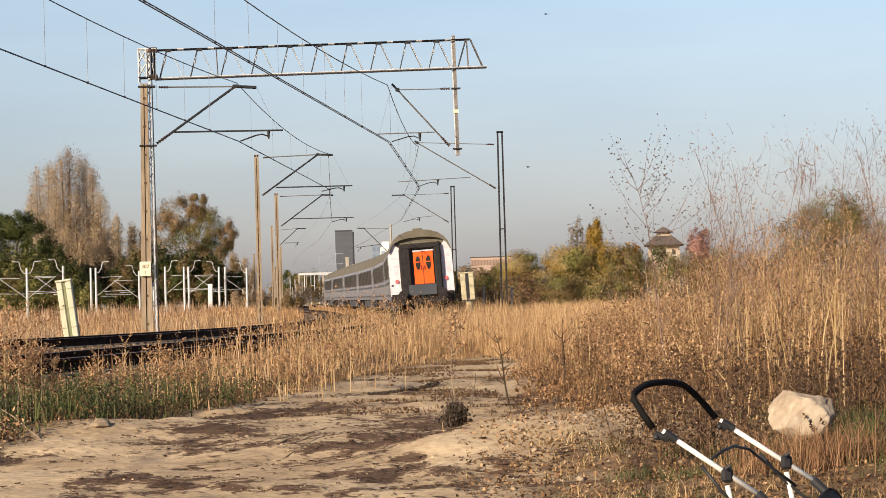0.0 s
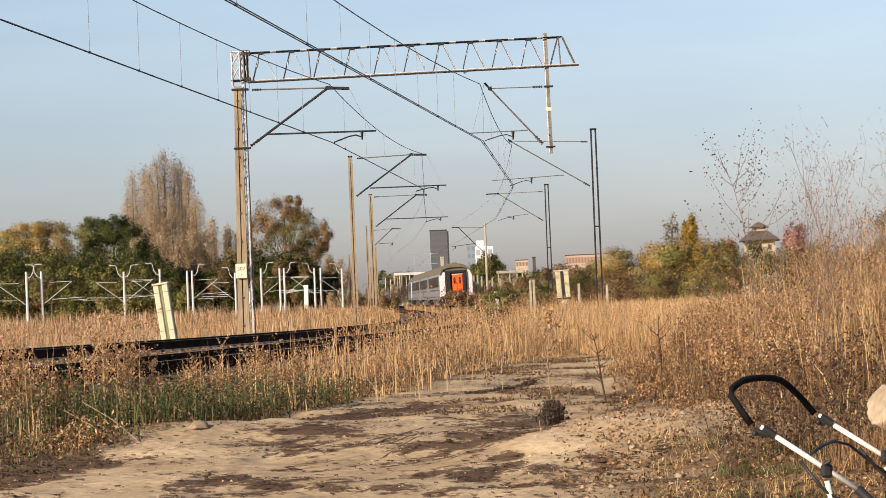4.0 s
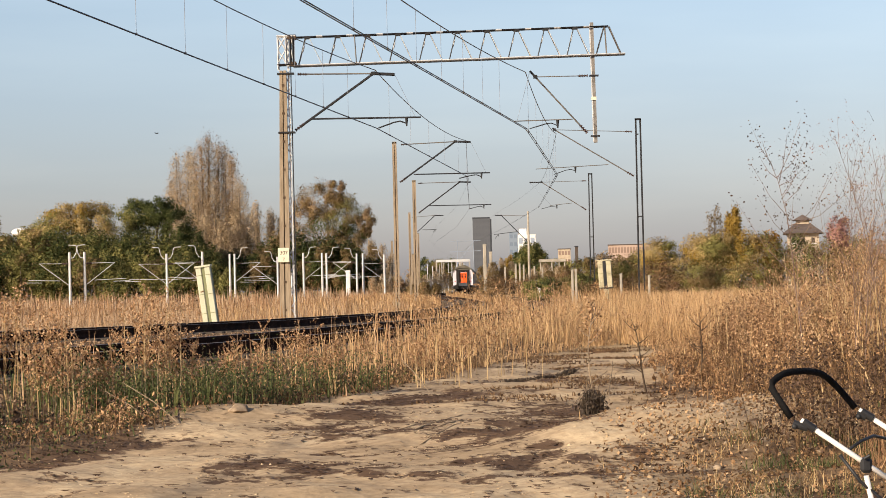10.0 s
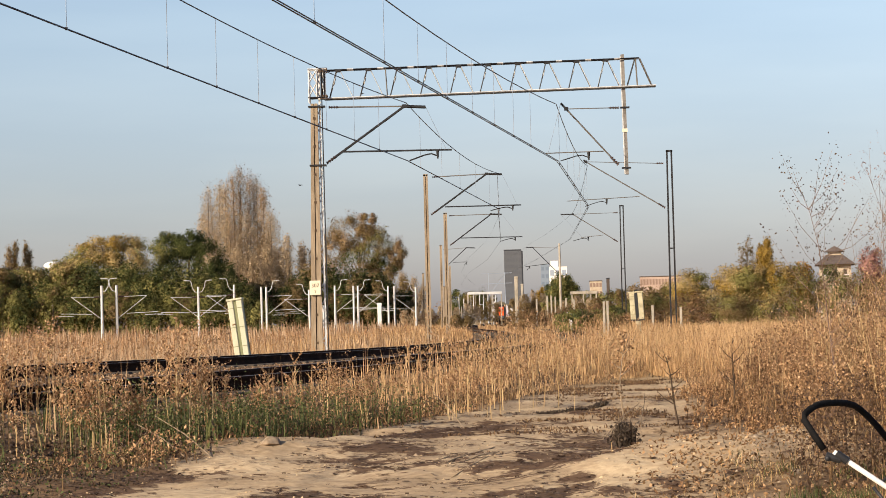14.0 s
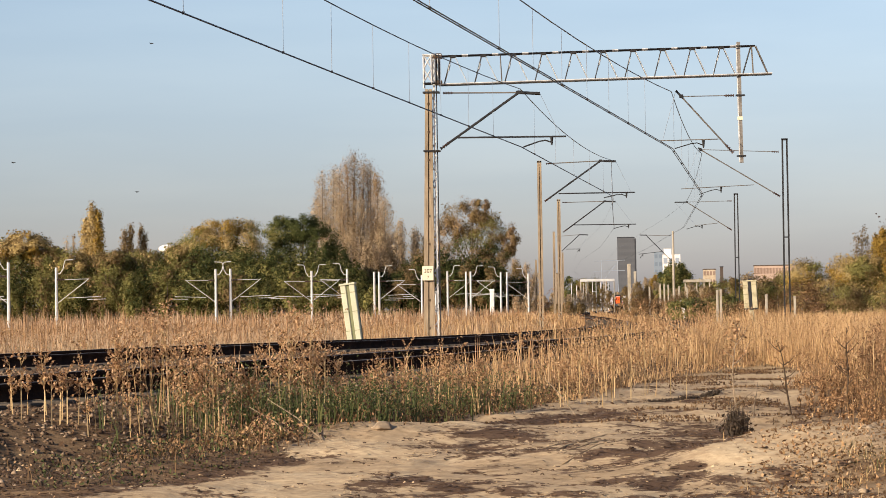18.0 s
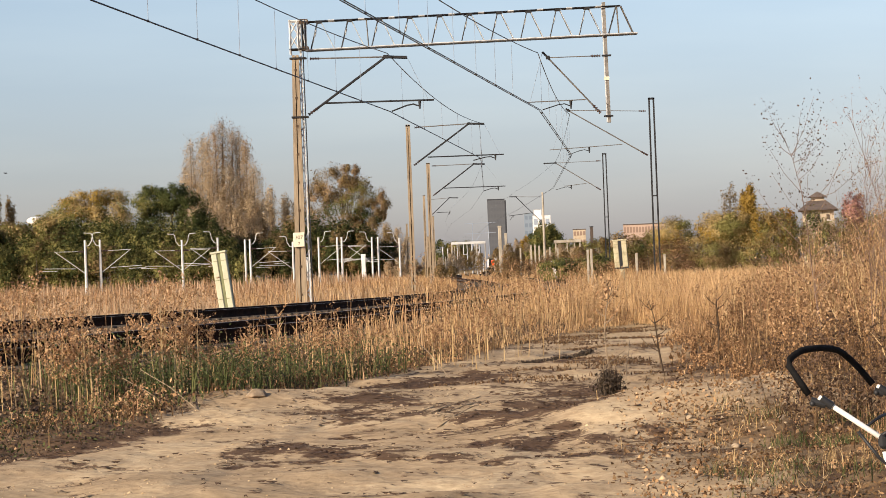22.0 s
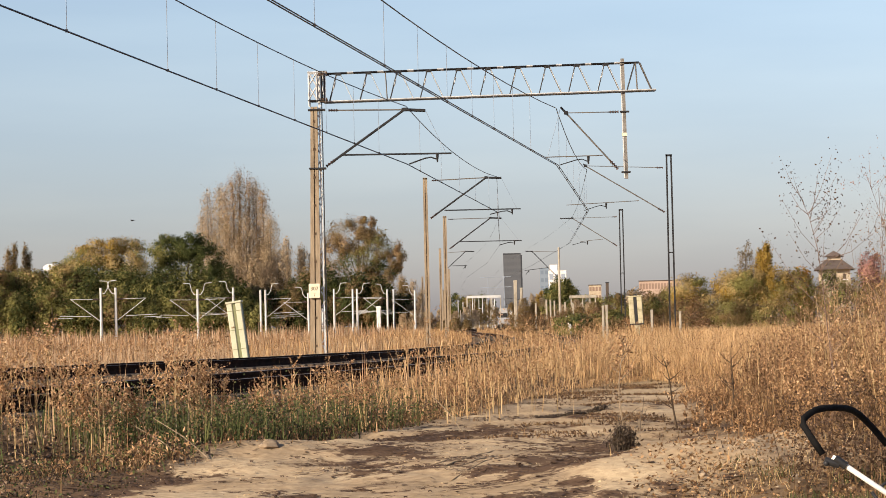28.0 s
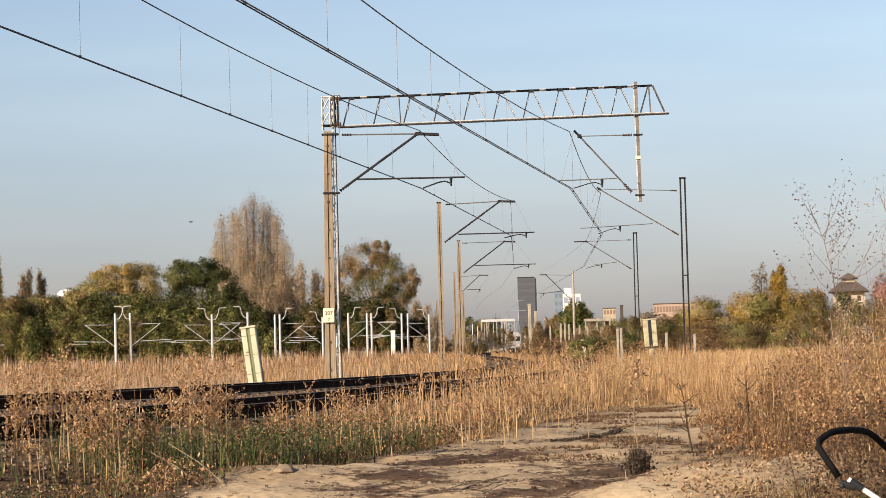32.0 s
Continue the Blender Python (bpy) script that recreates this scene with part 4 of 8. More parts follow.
    gw = part("gangway", box(B(), -0.90, -0.18, 3.02, 0.90, 0.1, 3.24, 0.05), "rubber", c, "black rubber gangway")
    part("gangway_hood", box(B(), -0.84, -0.15, 3.24, 0.84, 0.1, 3.32, 0.03), "coachroof", gw, "brown hood over the gangway")
    for a, b in ((-0.92, -0.42), (0.62, 0.92)):
        part("gangway_roll", box(B(), a, -0.19, 0.95, b, 0.08, 3.08, 0.06), "rubber", gw, "black rubber roll")
        part("groove", box(B(), (a + b) / 2 - 0.02, -0.198, 1.0, (a + b) / 2 + 0.02, -0.18, 3.02), "black", gw)
    part("gangway_back", box(B(), -0.66, 0.02, 0.95, 0.70, 0.085, 3.2), "black", gw, "dark recess")
    dr = part("end_door", box(B(), -0.30, -0.03, 1.47, 0.57, 0.015, 2.90, 0.01), "orange", c, "bright orange double door")
    part("door_gap", box(B(), 0.09, -0.04, 1.48, 0.115, -0.02, 2.88), "brownsteel", dr)
    for cx in (-0.11, 0.35):
        bm = B()
        bmesh.ops.create_cone(bm, cap_ends=True, segments=24, radius1=1, radius2=1, depth=1, matrix=Matrix.Translation((cx, -0.03, 2.40)) @ Matrix.Diagonal((0.105, 0.03, 0.30, 1)) @ Matrix.Rotation(radians(90), 4, "X"))
        ow = part("door_window", bm, "rubber", dr, "tall dark oval window")
        part("crossbar", box(B(), cx - 0.12, -0.055, 2.42, cx + 0.12, -0.044, 2.46), "orange", dr)
    for cx in (0.03, 0.17):
        part("handle", box(B(), cx - 0.015, -0.06, 2.08, cx + 0.015, -0.03, 2.28), "rubber", dr, "dark door handle")
    part("door_head", box(B(), -0.32, -0.06, 2.90, 0.60, 0.0, 2.96), "coachwhite", dr, "pale lintel")
    part("footplate", box(B(), -0.60, -0.20, 0.98, 0.64, 0.0, 1.46, 0.02), "coachdark", c, "dark footplate")
    for s in (-0.87, 0.87):
        bf = part("buffer", bar(B(), (s, 0.05, 1.06), (s, -0.45, 1.06), 0.11, 14), "rubber", c, "round buffer")
        part("buffer_disc", bar(B(), (s, -0.45, 1.06), (s, -0.5, 1.06), 0.19, 20), "rubber", bf)
    part("coupling", bar(B(), (0, 0, 1.0), (0, -0.35, 0.8), 0.07, 8), "rubber", c)
    part("head_beam", box(B(), -1.36, -0.04, 0.62, 1.36, 0.1, 1.10, 0.02), "rubber", c, "dark headstock")
    for s in (-1.15, 1.15):
        part("step", box(B(), s - 0.18, -0.1, 0.4, s + 0.18, 0.15, 0.46), "rubber", c)
    return tagged(c, "grey passenger coach with white end panels and an orange end door", "railway coach", "coaches of the departing train")


def s_of(y):
    return float(np.interp(y, TRACK[:, 1], ARC))


OUT = [(t, s_of(y)) for t, y in ((0, 111.0), (1, 134.5), (2, 161), (3, 189), (4, 216), (5, 240), (6, 263), (7.5, 297), (9, 333), (10.5, 368), (12, 400), (14, 440), (16, 486), (18, 532), (21, 606), (25, 708), (29, 812), (32, 892))]
first = coach(True)
TRAIN = [(first, 0.0)]
for i in range(1, 6):
    TRAIN.append((copy_thing(first, Matrix()), 26.6 * i))


# ---- a second train, coming in slowly on a branch beyond ----
def railcar():
    L = 20.0
    c = empty("electric_railcar")
    prof = [(1.36, 0.5), (1.42, 1.1), (1.42, 2.8), (1.25, 3.35), (0.9, 3.62), (0.0, 3.72)]
    part("body", strip(0.5, L, prof[:3]), "railgrey", c, "silver-grey side walls")
    part("roof", strip(0.5, L, prof[2:]), "railgrey", c, "pale grey roof")
    part("front", panel([(-1.4, 0.7), (1.4, 0.7), (1.4, 2.7), (1.2, 3.35), (0.8, 3.6), (-0.8, 3.6), (-1.2, 3.35), (-1.4, 2.7)], 0.45, 0.1), "railgrey", c, "silver-grey flat front")
    for a, b in ((-1.25, -0.45), (-0.40, 0.40), (0.45, 1.25)):
        part("windscreen", box(B(), a, 0.40, 1.95, b, 0.46, 2.75, 0.02), "glass", c, "dark windscreen")
    part("front_band", box(B(), -1.38, 0.38, 1.35, 1.38, 0.46, 1.75, 0.02), "railgrey", c, "pale band")
    for s in (-1.0, 1.0):
        part("headlamp", bar(B(), (s, 0.45, 1.25), (s, 0.36, 1.25), 0.13, 14), "coachwhite", c, "round lamp")
    part("snow_guard", box(B(), -1.3, 0.3, 0.25, 1.3, 0.5, 0.75, 0.03), "rubber", c, "dark front guard")
    for s in (-1, 1):
        for i in range(6):
            part("window", box(B(), s * 1.42 - 0.015, 2.5 + i * 2.8, 1.9, s * 1.42 + 0.015, 4.5 + i * 2.8, 2.75), "glass", c, "dark window")
    part("underframe", box(B(), -1.25, 0.8, 0.5, 1.25, L - 0.3, 0.9), "rubber", c, "dark underframe")
    bogie(c, 3.2)
    bogie(c, L - 3.2)
    bm = B()
    for s in (-0.5, 0.5):
        bar(bm, (s, 5, 3.7), (s * 0.5, 6.2, 4.5), 0.03, 4)
        bar(bm, (s * 0.5, 6.2, 4.5), (s * 1.4, 5, 5.3), 0.03, 4)
    bar(bm, (-0.9, 5, 5.3), (0.9, 5, 5.3), 0.04, 4)
    part("current_collector", bm, "dark", c, "raised current collector")
    return tagged(c, "silver-grey electric railcar with a dark windscreen", "railcar", "cars of the incoming train")


def siding(s):
    """A place s metres along the branch on which the second train stands in the end."""
    return 7.45 + s * 0.128, 440 + s * 0.992


def build_siding():
    track = empty("railway_track")
    tagged(track, "rusty rails of a branch beside the main line", "railway track", "railway tracks", "structure")
    line = np.array([siding(s) for s in np.arange(-14, 300, 4.0)])
    for d in (-GAUGE, GAUGE):
        v, f = ribbon(line + np.array([0.992, -0.128]) * d, RAIL)
        v[:, 2] += 0.42 - 0.60
        arrays("rail", v, f, "rust", track, "dark rusted rail")
    bm = B()
    for s in np.arange(-14, 300, 0.9):
        x, y = siding(s)
        bmesh.ops.create_cube(bm, size=1, matrix=Matrix.Translation((x, y, 0.18)) @ Matrix.Rotation(radians(-7.35), 4, "Z") @ Matrix.Diagonal((2.5, 0.26, 0.18, 1)))
    tagged(part("sleepers", bm, "sleeper", track), kind="stuff")


build_siding()
ARRIVE = [(0, 520.0), (10, 330.0), (18, 180.0), (22, 100.0), (25, 42.0), (27.5, 14.0), (29, 6.0), (30.5, 2.0), (32, 0.0)]
RAILCARS = [(railcar(), 0.0)]
RAILCARS.append((copy_thing(RAILCARS[0][0], Matrix()), 20.4))


# ---- far buildings ----
def polar(az, r):
    return r * math.sin(radians(az)), r * math.cos(radians(az))


def up(px, r):
    return 1.5 + px * r / 4500.0


def block(name, az0, az1, r, z0, z1, material, label, deep=20.0, side="towerside", rows=0, cols=0, glass="glass"):
    x0, y0 = polar(az0, r)
    x1, y1 = polar(az1, r)
    b = empty(name, pose(x0, y0, 0, 0, 0, math.degrees(math.atan2(y1 - y0, x1 - x0))))
    w = math.hypot(x1 - x0, y1 - y0)
    part("wall", box(B(), 0, 0, z0, w, deep, z1), material, b)
    part("parapet", box(B(), -0.1, -0.1, z1, w + 0.1, deep + 0.1, z1 + (z1 - z0) * 0.015), side, b)
    for i in range(rows):
        for j in range(cols):
            zz, xx = z0 + (z1 - z0) * (i + 0.3) / rows, w * (j + 0.15) / cols
            part("window", box(B(), xx, -0.06, zz, xx + w * 0.7 / cols, 0.1, zz + (z1 - z0) * 0.5 / rows), glass, b)
    return tagged(b, label, "building"), w


def build_far():
    # panes nearly match the facade: the haze is put into their colour
    t, w = block("office_tower", 1.11, 1.50, 1800, -5, up(120, 1800), "towerdark", "dark blue-grey glass office tower in the haze", 14, "towerside", 12, 6, "towerpane")
    # right face as a thin slab, its shade put into a near-black colour
    part("side_wall", box(B(), w + 0.01, -0.05, -5, w + 1.1, 14, up(119, 1800)), "towerside", t, "shaded side wall")
    block("office_tower", 1.93, 2.12, 1900, -5, up(93, 1900), "blueglass", "slim blue glass tower beside a white block", 10, "blueglass", 8, 2, "bluepane")
    block("office_building", 2.12, 2.52, 2000, -5, up(88, 2000), "whitewall", "bright white block with a roof box", 14, "whitewall", 5, 3, "thinwire")
    block("office_building", 2.15, 2.32, 2001, up(86, 2000), up(100, 2000), "whitewall", "white roof box on the far block", 8, "whitewall")
    block("warehouse", 4.15, 5.1, 520, -2, up(67, 520), "brickwall", "long salmon brick warehouse with a flat roof", 25, "roofbrown", 5, 14, "brickdark")
    block("apartment_block", 3.02, 3.30, 620, -2, up(62, 620), "cream_wall", "pale apartment block behind the trees", 14, "roofbrown", 6, 4, "brickdark")
    block("chimney", 3.40, 3.47, 640, -2, up(66, 640), "roofbrown", "dark brick chimney behind the trees", 2)
    # house with a hipped roof, beyond the weeds
    x, y = polar(8.5, 190)
    h = empty("house", pose(x, y, 0, 0, 0, -8))
    part("wall", box(B(), -1.15, 0, 0, 1.15, 6, up(80, 190)), "cream_wall", h, "cream rendered walls")
    bm = B()
    z0, z1 = up(80, 190), up(99, 190)
    v = [bm.verts.new(p) for p in ((-1.5, -0.5, z0), (1.5, -0.5, z0), (1.5, 6.5, z0), (-1.5, 6.5, z0), (-0.55, 2.2, z1), (0.55, 2.2, z1), (0.55, 4, z1), (-0.55, 4, z1))]
    for f in ((0, 1, 5, 4), (1, 2, 6, 5), (2, 3, 7, 6), (3, 0, 4, 7), (4, 5, 6, 7), (3, 2, 1, 0)):
        bm.faces.new([v[i] for i in f])
    part("roof", bm, "rooftile", h, "brown hipped roof")
    part("cupola", box(B(), -0.5, 2.0, z1 - 0.3, 0.5, 4.0, z1 + 0.22), "cream_wall", h, "small cream cupola")
    bm = B()
    v = [bm.verts.new(p) for p in ((-0.75, 1.7, z1 + 0.2), (0.75, 1.7, z1 + 0.2), (0.75, 4.3, z1 + 0.2), (-0.75, 4.3, z1 + 0.2), (0, 2.7, z1 + 0.65), (0, 3.3, z1 + 0.65))]
    for f in ((0, 1, 4), (1, 2, 5, 4), (2, 3, 5), (3, 0, 4, 5), (3, 2, 1, 0)):
        bm.faces.new([v[k] for k in f])
    part("cupola_roof", bm, "rooftile", h, "small hipped roof over the cupola")
    for i in range(3):
        wd = part("window", box(B(), -0.85 + i * 0.72, -0.04, z0 - 0.7, -0.6 + i * 0.72, 0.05, z0 - 0.32), "roofbrown", h)
        part("sill", box(B(), -0.93 + i * 0.72, -0.08, z0 - 0.8, -0.47 + i * 0.72, 0.02, z0 - 0.75), "whitewall", wd)
    tagged(h, "house with cream walls and a brown hipped roof among trees", "house")
    # white dome behind the trees
    x, y = polar(-9.0, 600)
    bm = B()
    bmesh.ops.create_uvsphere(bm, u_segments=24, v_segments=12, radius=1, matrix=Matrix.Translation((0, 0, up(112, 600))) @ Matrix.Diagonal((2.1, 2.1, 1.1, 1)))
    d = empty("water_tower", pose(x, y, 0))
    part("tank", bm, "whitewall", d, "white domed tank", True)
    part("shaft", bar(B(), (0, 0, -2), (0, 0, up(110, 600)), 0.6, 12), "whitewall", d)
    tagged(d, "white domed water tower seen over the trees", "tower")


build_far()


# ---- growth ----
rng = np.random.default_rng(7)


def blades(p, h, w, lean, droop=0.25, seed=0):
    """Bent blades as triangles: places p (n, 3), heights h, widths w, lean: sideways share of the height."""
    n = len(p)
    a = rng.uniform(0, 2 * np.pi, n)
    s = np.stack([np.cos(a), np.sin(a), np.zeros(n)], 1) * (np.asarray(w) / 2)[:, None] if np.ndim(w) else np.stack([np.cos(a), np.sin(a), np.zeros(n)], 1) * w / 2
    b = rng.uniform(0, 2 * np.pi, n)
    k = rng.normal(0, lean, n)
    d = np.stack([np.cos(b) * k, np.sin(b) * k, np.zeros(n)], 1) * np.asarray(h)[:, None]
    z = np.zeros((n, 3))
    z[:, 2] = h
    mid, tip = p + z * 0.55 + d * 0.4, p + z * (1 - droop * np.abs(k))[:, None] + d
    v = np.stack([p - s, p + s, mid - s * 0.8, mid + s * 0.8, tip], 1).reshape(-1, 3)
    o = np.arange(n)[:, None] * 5
    f = np.concatenate([o + np.array([0, 1, 3]), o + np.array([0, 3, 2]), o + np.array([2, 3, 4])], 1).reshape(-1, 3)
    return v, f, tip, mid


def leaves(c, size, long=1.8):
    """Loose leaves: pointed diamonds of two triangles at the places c."""
    n = len(c)
    a = rng.normal(size=(n, 3))
    a /= np.linalg.norm(a, axis=1)[:, None]
    b = rng.normal(size=(n, 3))
    b -= a * (a * b).sum(1)[:, None]
    b /= np.linalg.norm(b, axis=1)[:, None]
    s = np.asarray(size)[:, None] if np.ndim(size) else size
    v = np.stack([c - a * s * long / 2, c + b * s / 2, c + a * s * long / 2, c - b * s / 2], 1).reshape(-1, 3)
    o = np.arange(n)[:, None] * 4
    f = np.concatenate([o + np.array([0, 1, 2]), o + np.array([0, 2, 3])], 1).reshape(-1, 3)
    return v, f


def join(*vf):
    vs, fs, o = [], [], 0
    for v, f in vf:
        vs.append(v)
        fs.append(f + o)
        o += len(v)
    return np.concatenate(vs), np.concatenate(fs)


def scatter(n, az0, az1, r0, r1, test):
    """n tries at places in a fan round the origin, kept where test says so."""
    az = np.radians(rng.uniform(az0, az1, n))
    r = np.sqrt(rng.uniform(r0 * r0, r1 * r1, n))
    x, y = r * np.sin(az), r * np.cos(az)
    k = rng.uniform(size=n) < test(x, y, r)
    x, y = x[k], y[k]
    return np.stack([x, y, ground_z(x, y)], 1)


def patch(x, y, s, seed, lo=-0.2, hi=0.5):
    return np.clip((wave(x, y, s, seed) - lo) / (hi - lo), 0, 1)


def stuff(name, vf, material, label, category="grass"):
    ob = arrays(name, vf[0], vf[1], material)
    return tagged(ob, label, category, "", "stuff")


def stalks(p, h, per, size, spread, head=0.45, w=0.008, lean=0.12):
    """Stems with loose leaves or seed heads along their upper share."""
    v, f, tip, mid = blades(p, h, np.full(len(p), w), lean)
    u = rng.uniform(1 - head, 1.02, (len(p), per))
    low = p[:, None, :] + (mid - p)[:, None, :] * (np.minimum(u, 0.55) / 0.55)[..., None]
    c = np.where((u > 0.55)[..., None], mid[:, None, :] + (tip - mid)[:, None, :] * ((u - 0.55) / 0.45)[..., None], low)
    c = c + rng.normal(0, 1, c.shape) * spread * (1.15 - u)[..., None]
    lv = leaves(c.reshape(-1, 3), rng.uniform(0.5, 1.3, c.size // 3) * size)
    return (v, f), lv


def bushy(p, h, limbs, per, size, w=0.009, lean=0.16, low=0.25, wide=0.30):
    """Branching dry weeds: a stem, side shoots that rise from it, and curled leaves along them. Returns stems and leaves."""
    v, f, tip, mid = blades(p, h, np.full(len(p), w), lean)
    n = len(p)
    u = rng.uniform(low, 0.97, (n, limbs))
    s0 = np.where((u > 0.55)[..., None], mid[:, None] + (tip - mid)[:, None] * ((u - 0.55) / 0.45)[..., None], p[:, None] + (mid - p)[:, None] * (u / 0.55)[..., None])
    a = rng.uniform(0, 6.28, (n, limbs))
    l = h[:, None] * wide * rng.uniform(0.4, 1.2, (n, limbs)) * (1.25 - 0.75 * u)
    e = s0 + np.stack([np.cos(a) * l, np.sin(a) * l, l * rng.uniform(0.5, 1.5, (n, limbs))], -1)
    s0, e = s0.reshape(-1, 3), e.reshape(-1, 3)
    d = np.stack([-(e - s0)[:, 1], (e - s0)[:, 0], 0 * s0[:, 0]], 1)
    d = d / np.maximum(np.linalg.norm(d, axis=1), 1e-4)[:, None] * w * 0.32
    tri = np.stack([s0 - d, s0 + d, e], 1).reshape(-1, 3)
    stems = join((v, f), (tri, np.arange(len(tri)).reshape(-1, 3)))
    k = rng.uniform(0.15, 1.08, (len(s0), per))
    c = s0[:, None] + (e - s0)[:, None] * k[..., None] + rng.normal(0, 0.4, (len(s0), per, 3)) * size
    c = c.reshape(-1, 3)
    return stems, leaves(c, rng.uniform(0.5, 1.3, len(c)) * size, 1.7)


def verge(p):
    """Lower growth where it borders the bare path."""
    x, y = p[:, 0], p[:, 1]
    near = np.maximum(np.maximum(sand_share(x - 0.6, y), sand_share(x + 0.6, y)), sand_share(x, y - 1.2))
    return 1 - 0.6 * np.clip(near, 0, 1) - 0.2 * np.clip(np.maximum(sand_share(x - 1.3, y), sand_share(x, y - 2.4)), 0, 1)


def build_growth():
    # tall golden grass between the path and the rails
    near = lambda x, y, r: (1 - sand_share(x, y)) * (off_track(x, y) > 1.7) * np.clip((y - 26.5 - 2.0 * (x > 0.03 * y)) / 5, 0.01, 1) * (x < 0.115 * y + 0.6) * (0.25 + 0.75 * patch(x, y, 0.6, 4)) * np.clip((x / y + 0.095) / 0.09, 0.03, 1)
    p = scatter(150000, -9, 7.5, 22, 62, near)
    h = rng.uniform(0.12, 0.62, len(p)) * np.interp(p[:, 1], [20, 28, 36, 45, 60], [0.8, 0.95, 1.05, 1.3, 1.35]) * (0.7 + 0.5 * patch(p[:, 0], p[:, 1], 2.3, 12)) * np.interp(p[:, 0] / p[:, 1], [-0.1, -0.02, 0.05], [0.8, 0.92, 1.0]) * verge(p)
    v, f, tip, mid = blades(p, h, rng.uniform(0.005, 0.013, len(p)), 0.26)
    stuff("golden_grass", (v, f), "g_gold", "tall golden dry grass beside the rails")
    c = np.repeat(tip[::3], 3, 0) + rng.normal(0, 0.025, (len(tip[::3]) * 3, 3))
    stuff("grass_seed_heads", leaves(c, 0.009, 5.5), "g_amber", "golden seed heads on the dry grass")
    # pale grass beyond the rails
    far = lambda x, y, r: (off_track(x, y) < -apart(y) - 2.1) * (0.12 + 0.75 * patch(x, y, 0.4, 2))
    p = scatter(150000, -15, 6, 38, 125, far)
    h = rng.uniform(0.12, 0.55, len(p)) * (0.30 + 0.7 * patch(p[:, 0], p[:, 1], 0.3, 8) + 0.55 * patch(p[:, 0], p[:, 1], 0.45, 2, 0.1, 0.6) * np.clip((p[:, 1] - 50) / 40, 0, 1)) * np.interp(p[:, 0] / p[:, 1], [-0.16, -0.1, -0.05], [0.8, 0.85, 1.15])
    v, f, tip, mid = blades(p, h, rng.uniform(0.008, 0.020, len(p)), 0.18)
    stuff("pale_grass", (v, f), "g_pale", "pale golden grass beyond the rails")
    c = tip[::3] + rng.normal(0, 0.03, tip[::3].shape)
    stuff("grass_seed_heads", leaves(c, 0.014, 4.0), "g_pale", "pale seed heads beyond the rails")
    # ragged taller tufts beyond the rails
    tuft = lambda x, y, r: (off_track(x, y) < -apart(y) - 2.6) * patch(x, y, 0.55, 13, 0.05, 0.6) * (0.3 + 0.7 * patch(x, y, 1.7, 3))
    p = scatter(30000, -15, 4, 44, 150, tuft)
    h = rng.uniform(0.3, 1.15, len(p)) * (0.55 + 0.8 * patch(p[:, 0], p[:, 1], 0.8, 5))
    st, lv = stalks(p, h * 1.15, 8, 0.028, 0.10, 0.7, 0.014, 0.22)
    stuff("far_weed_stalks", st, "g_stalk", "pale stalks of ragged weeds beyond the rails", "weeds")
    stuff("far_weed_leaves", lv, "g_rust", "brown leaves of ragged weeds beyond the rails", "weeds")
    p = scatter(42000, -1, 14, 62, 140, lambda x, y, r: (off_track(x, y) > 2.2) * 0.9)
    v, f, tip, mid = blades(p, rng.uniform(0.3, 0.75, len(p)), rng.uniform(0.012, 0.03, len(p)), 0.18)
    stuff("pale_grass", (v, f), "g_gold", "golden grass along the departing track")
    # dry weeds in clumps in front of the rails
    bank = lambda x, y, r: (1 - sand_share(x, y)) * (off_track(x, y) > 1.5) * (off_track(x, y) < 7.5) * (0.015 + 0.98 * patch(x, y, 1.5, 1, 0.28, 0.7)) * np.clip((-x / y - 0.02) / 0.05, 0.1, 1) * np.clip((r - 19.3) / 0.9, 0.02, 1)
    p = scatter(5200, -15, 1, 15, 36, bank)
    h = rng.uniform(0.15, 0.45, len(p)) * (0.6 + 0.6 * patch(p[:, 0], p[:, 1], 0.9, 6)) * np.interp(p[:, 0] / p[:, 1], [-0.2, -0.13, -0.08, 0], [0.45, 0.65, 1.0, 1.4])
    st, lv = stalks(p, h, 20, 0.013, 0.05, 0.8, 0.0055, 0.25)
    stuff("weed_stalks", st, "g_straw", "bare pale weed stalks on the bank", "weeds")
    stuff("weed_leaves", lv, "g_curl", "rusty brown dry leaves on the weed stalks", "weeds")
    under = lambda x, y, r: (1 - sand_share(x, y)) * (off_track(x, y) > 2.9) * (off_track(x, y) < 7.5) * (0.15 + 0.85 * patch(x, y, 1.6, 8, 0.0, 0.5)) * np.clip((34 - y) / 6, 0, 1) * np.clip((r - 19.0) / 1.2, 0.05, 1)
    p = scatter(150000, -15, 1, 15, 34, under)
    p[:, 2] += rng.uniform(0, 1, len(p)) ** 1.5 * (0.04 + 0.20 * patch(p[:, 0], p[:, 1], 1.6, 8, 0.0, 0.5))
    k = len(p) * 3 // 4
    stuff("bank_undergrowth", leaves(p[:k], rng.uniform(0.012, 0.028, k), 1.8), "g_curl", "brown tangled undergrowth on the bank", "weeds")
    # dark quarter of the leaves: shade between the weeds put into the colour
    stuff("bank_undergrowth", leaves(p[k:], rng.uniform(0.012, 0.026, len(p) - k), 1.9), "g_dark", "dead undergrowth on the bank, coloured dark for shade", "weeds")
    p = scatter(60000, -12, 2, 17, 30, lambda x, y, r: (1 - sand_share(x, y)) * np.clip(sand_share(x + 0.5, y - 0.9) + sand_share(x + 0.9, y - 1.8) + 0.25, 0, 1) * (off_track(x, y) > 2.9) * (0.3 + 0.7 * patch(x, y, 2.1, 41)))
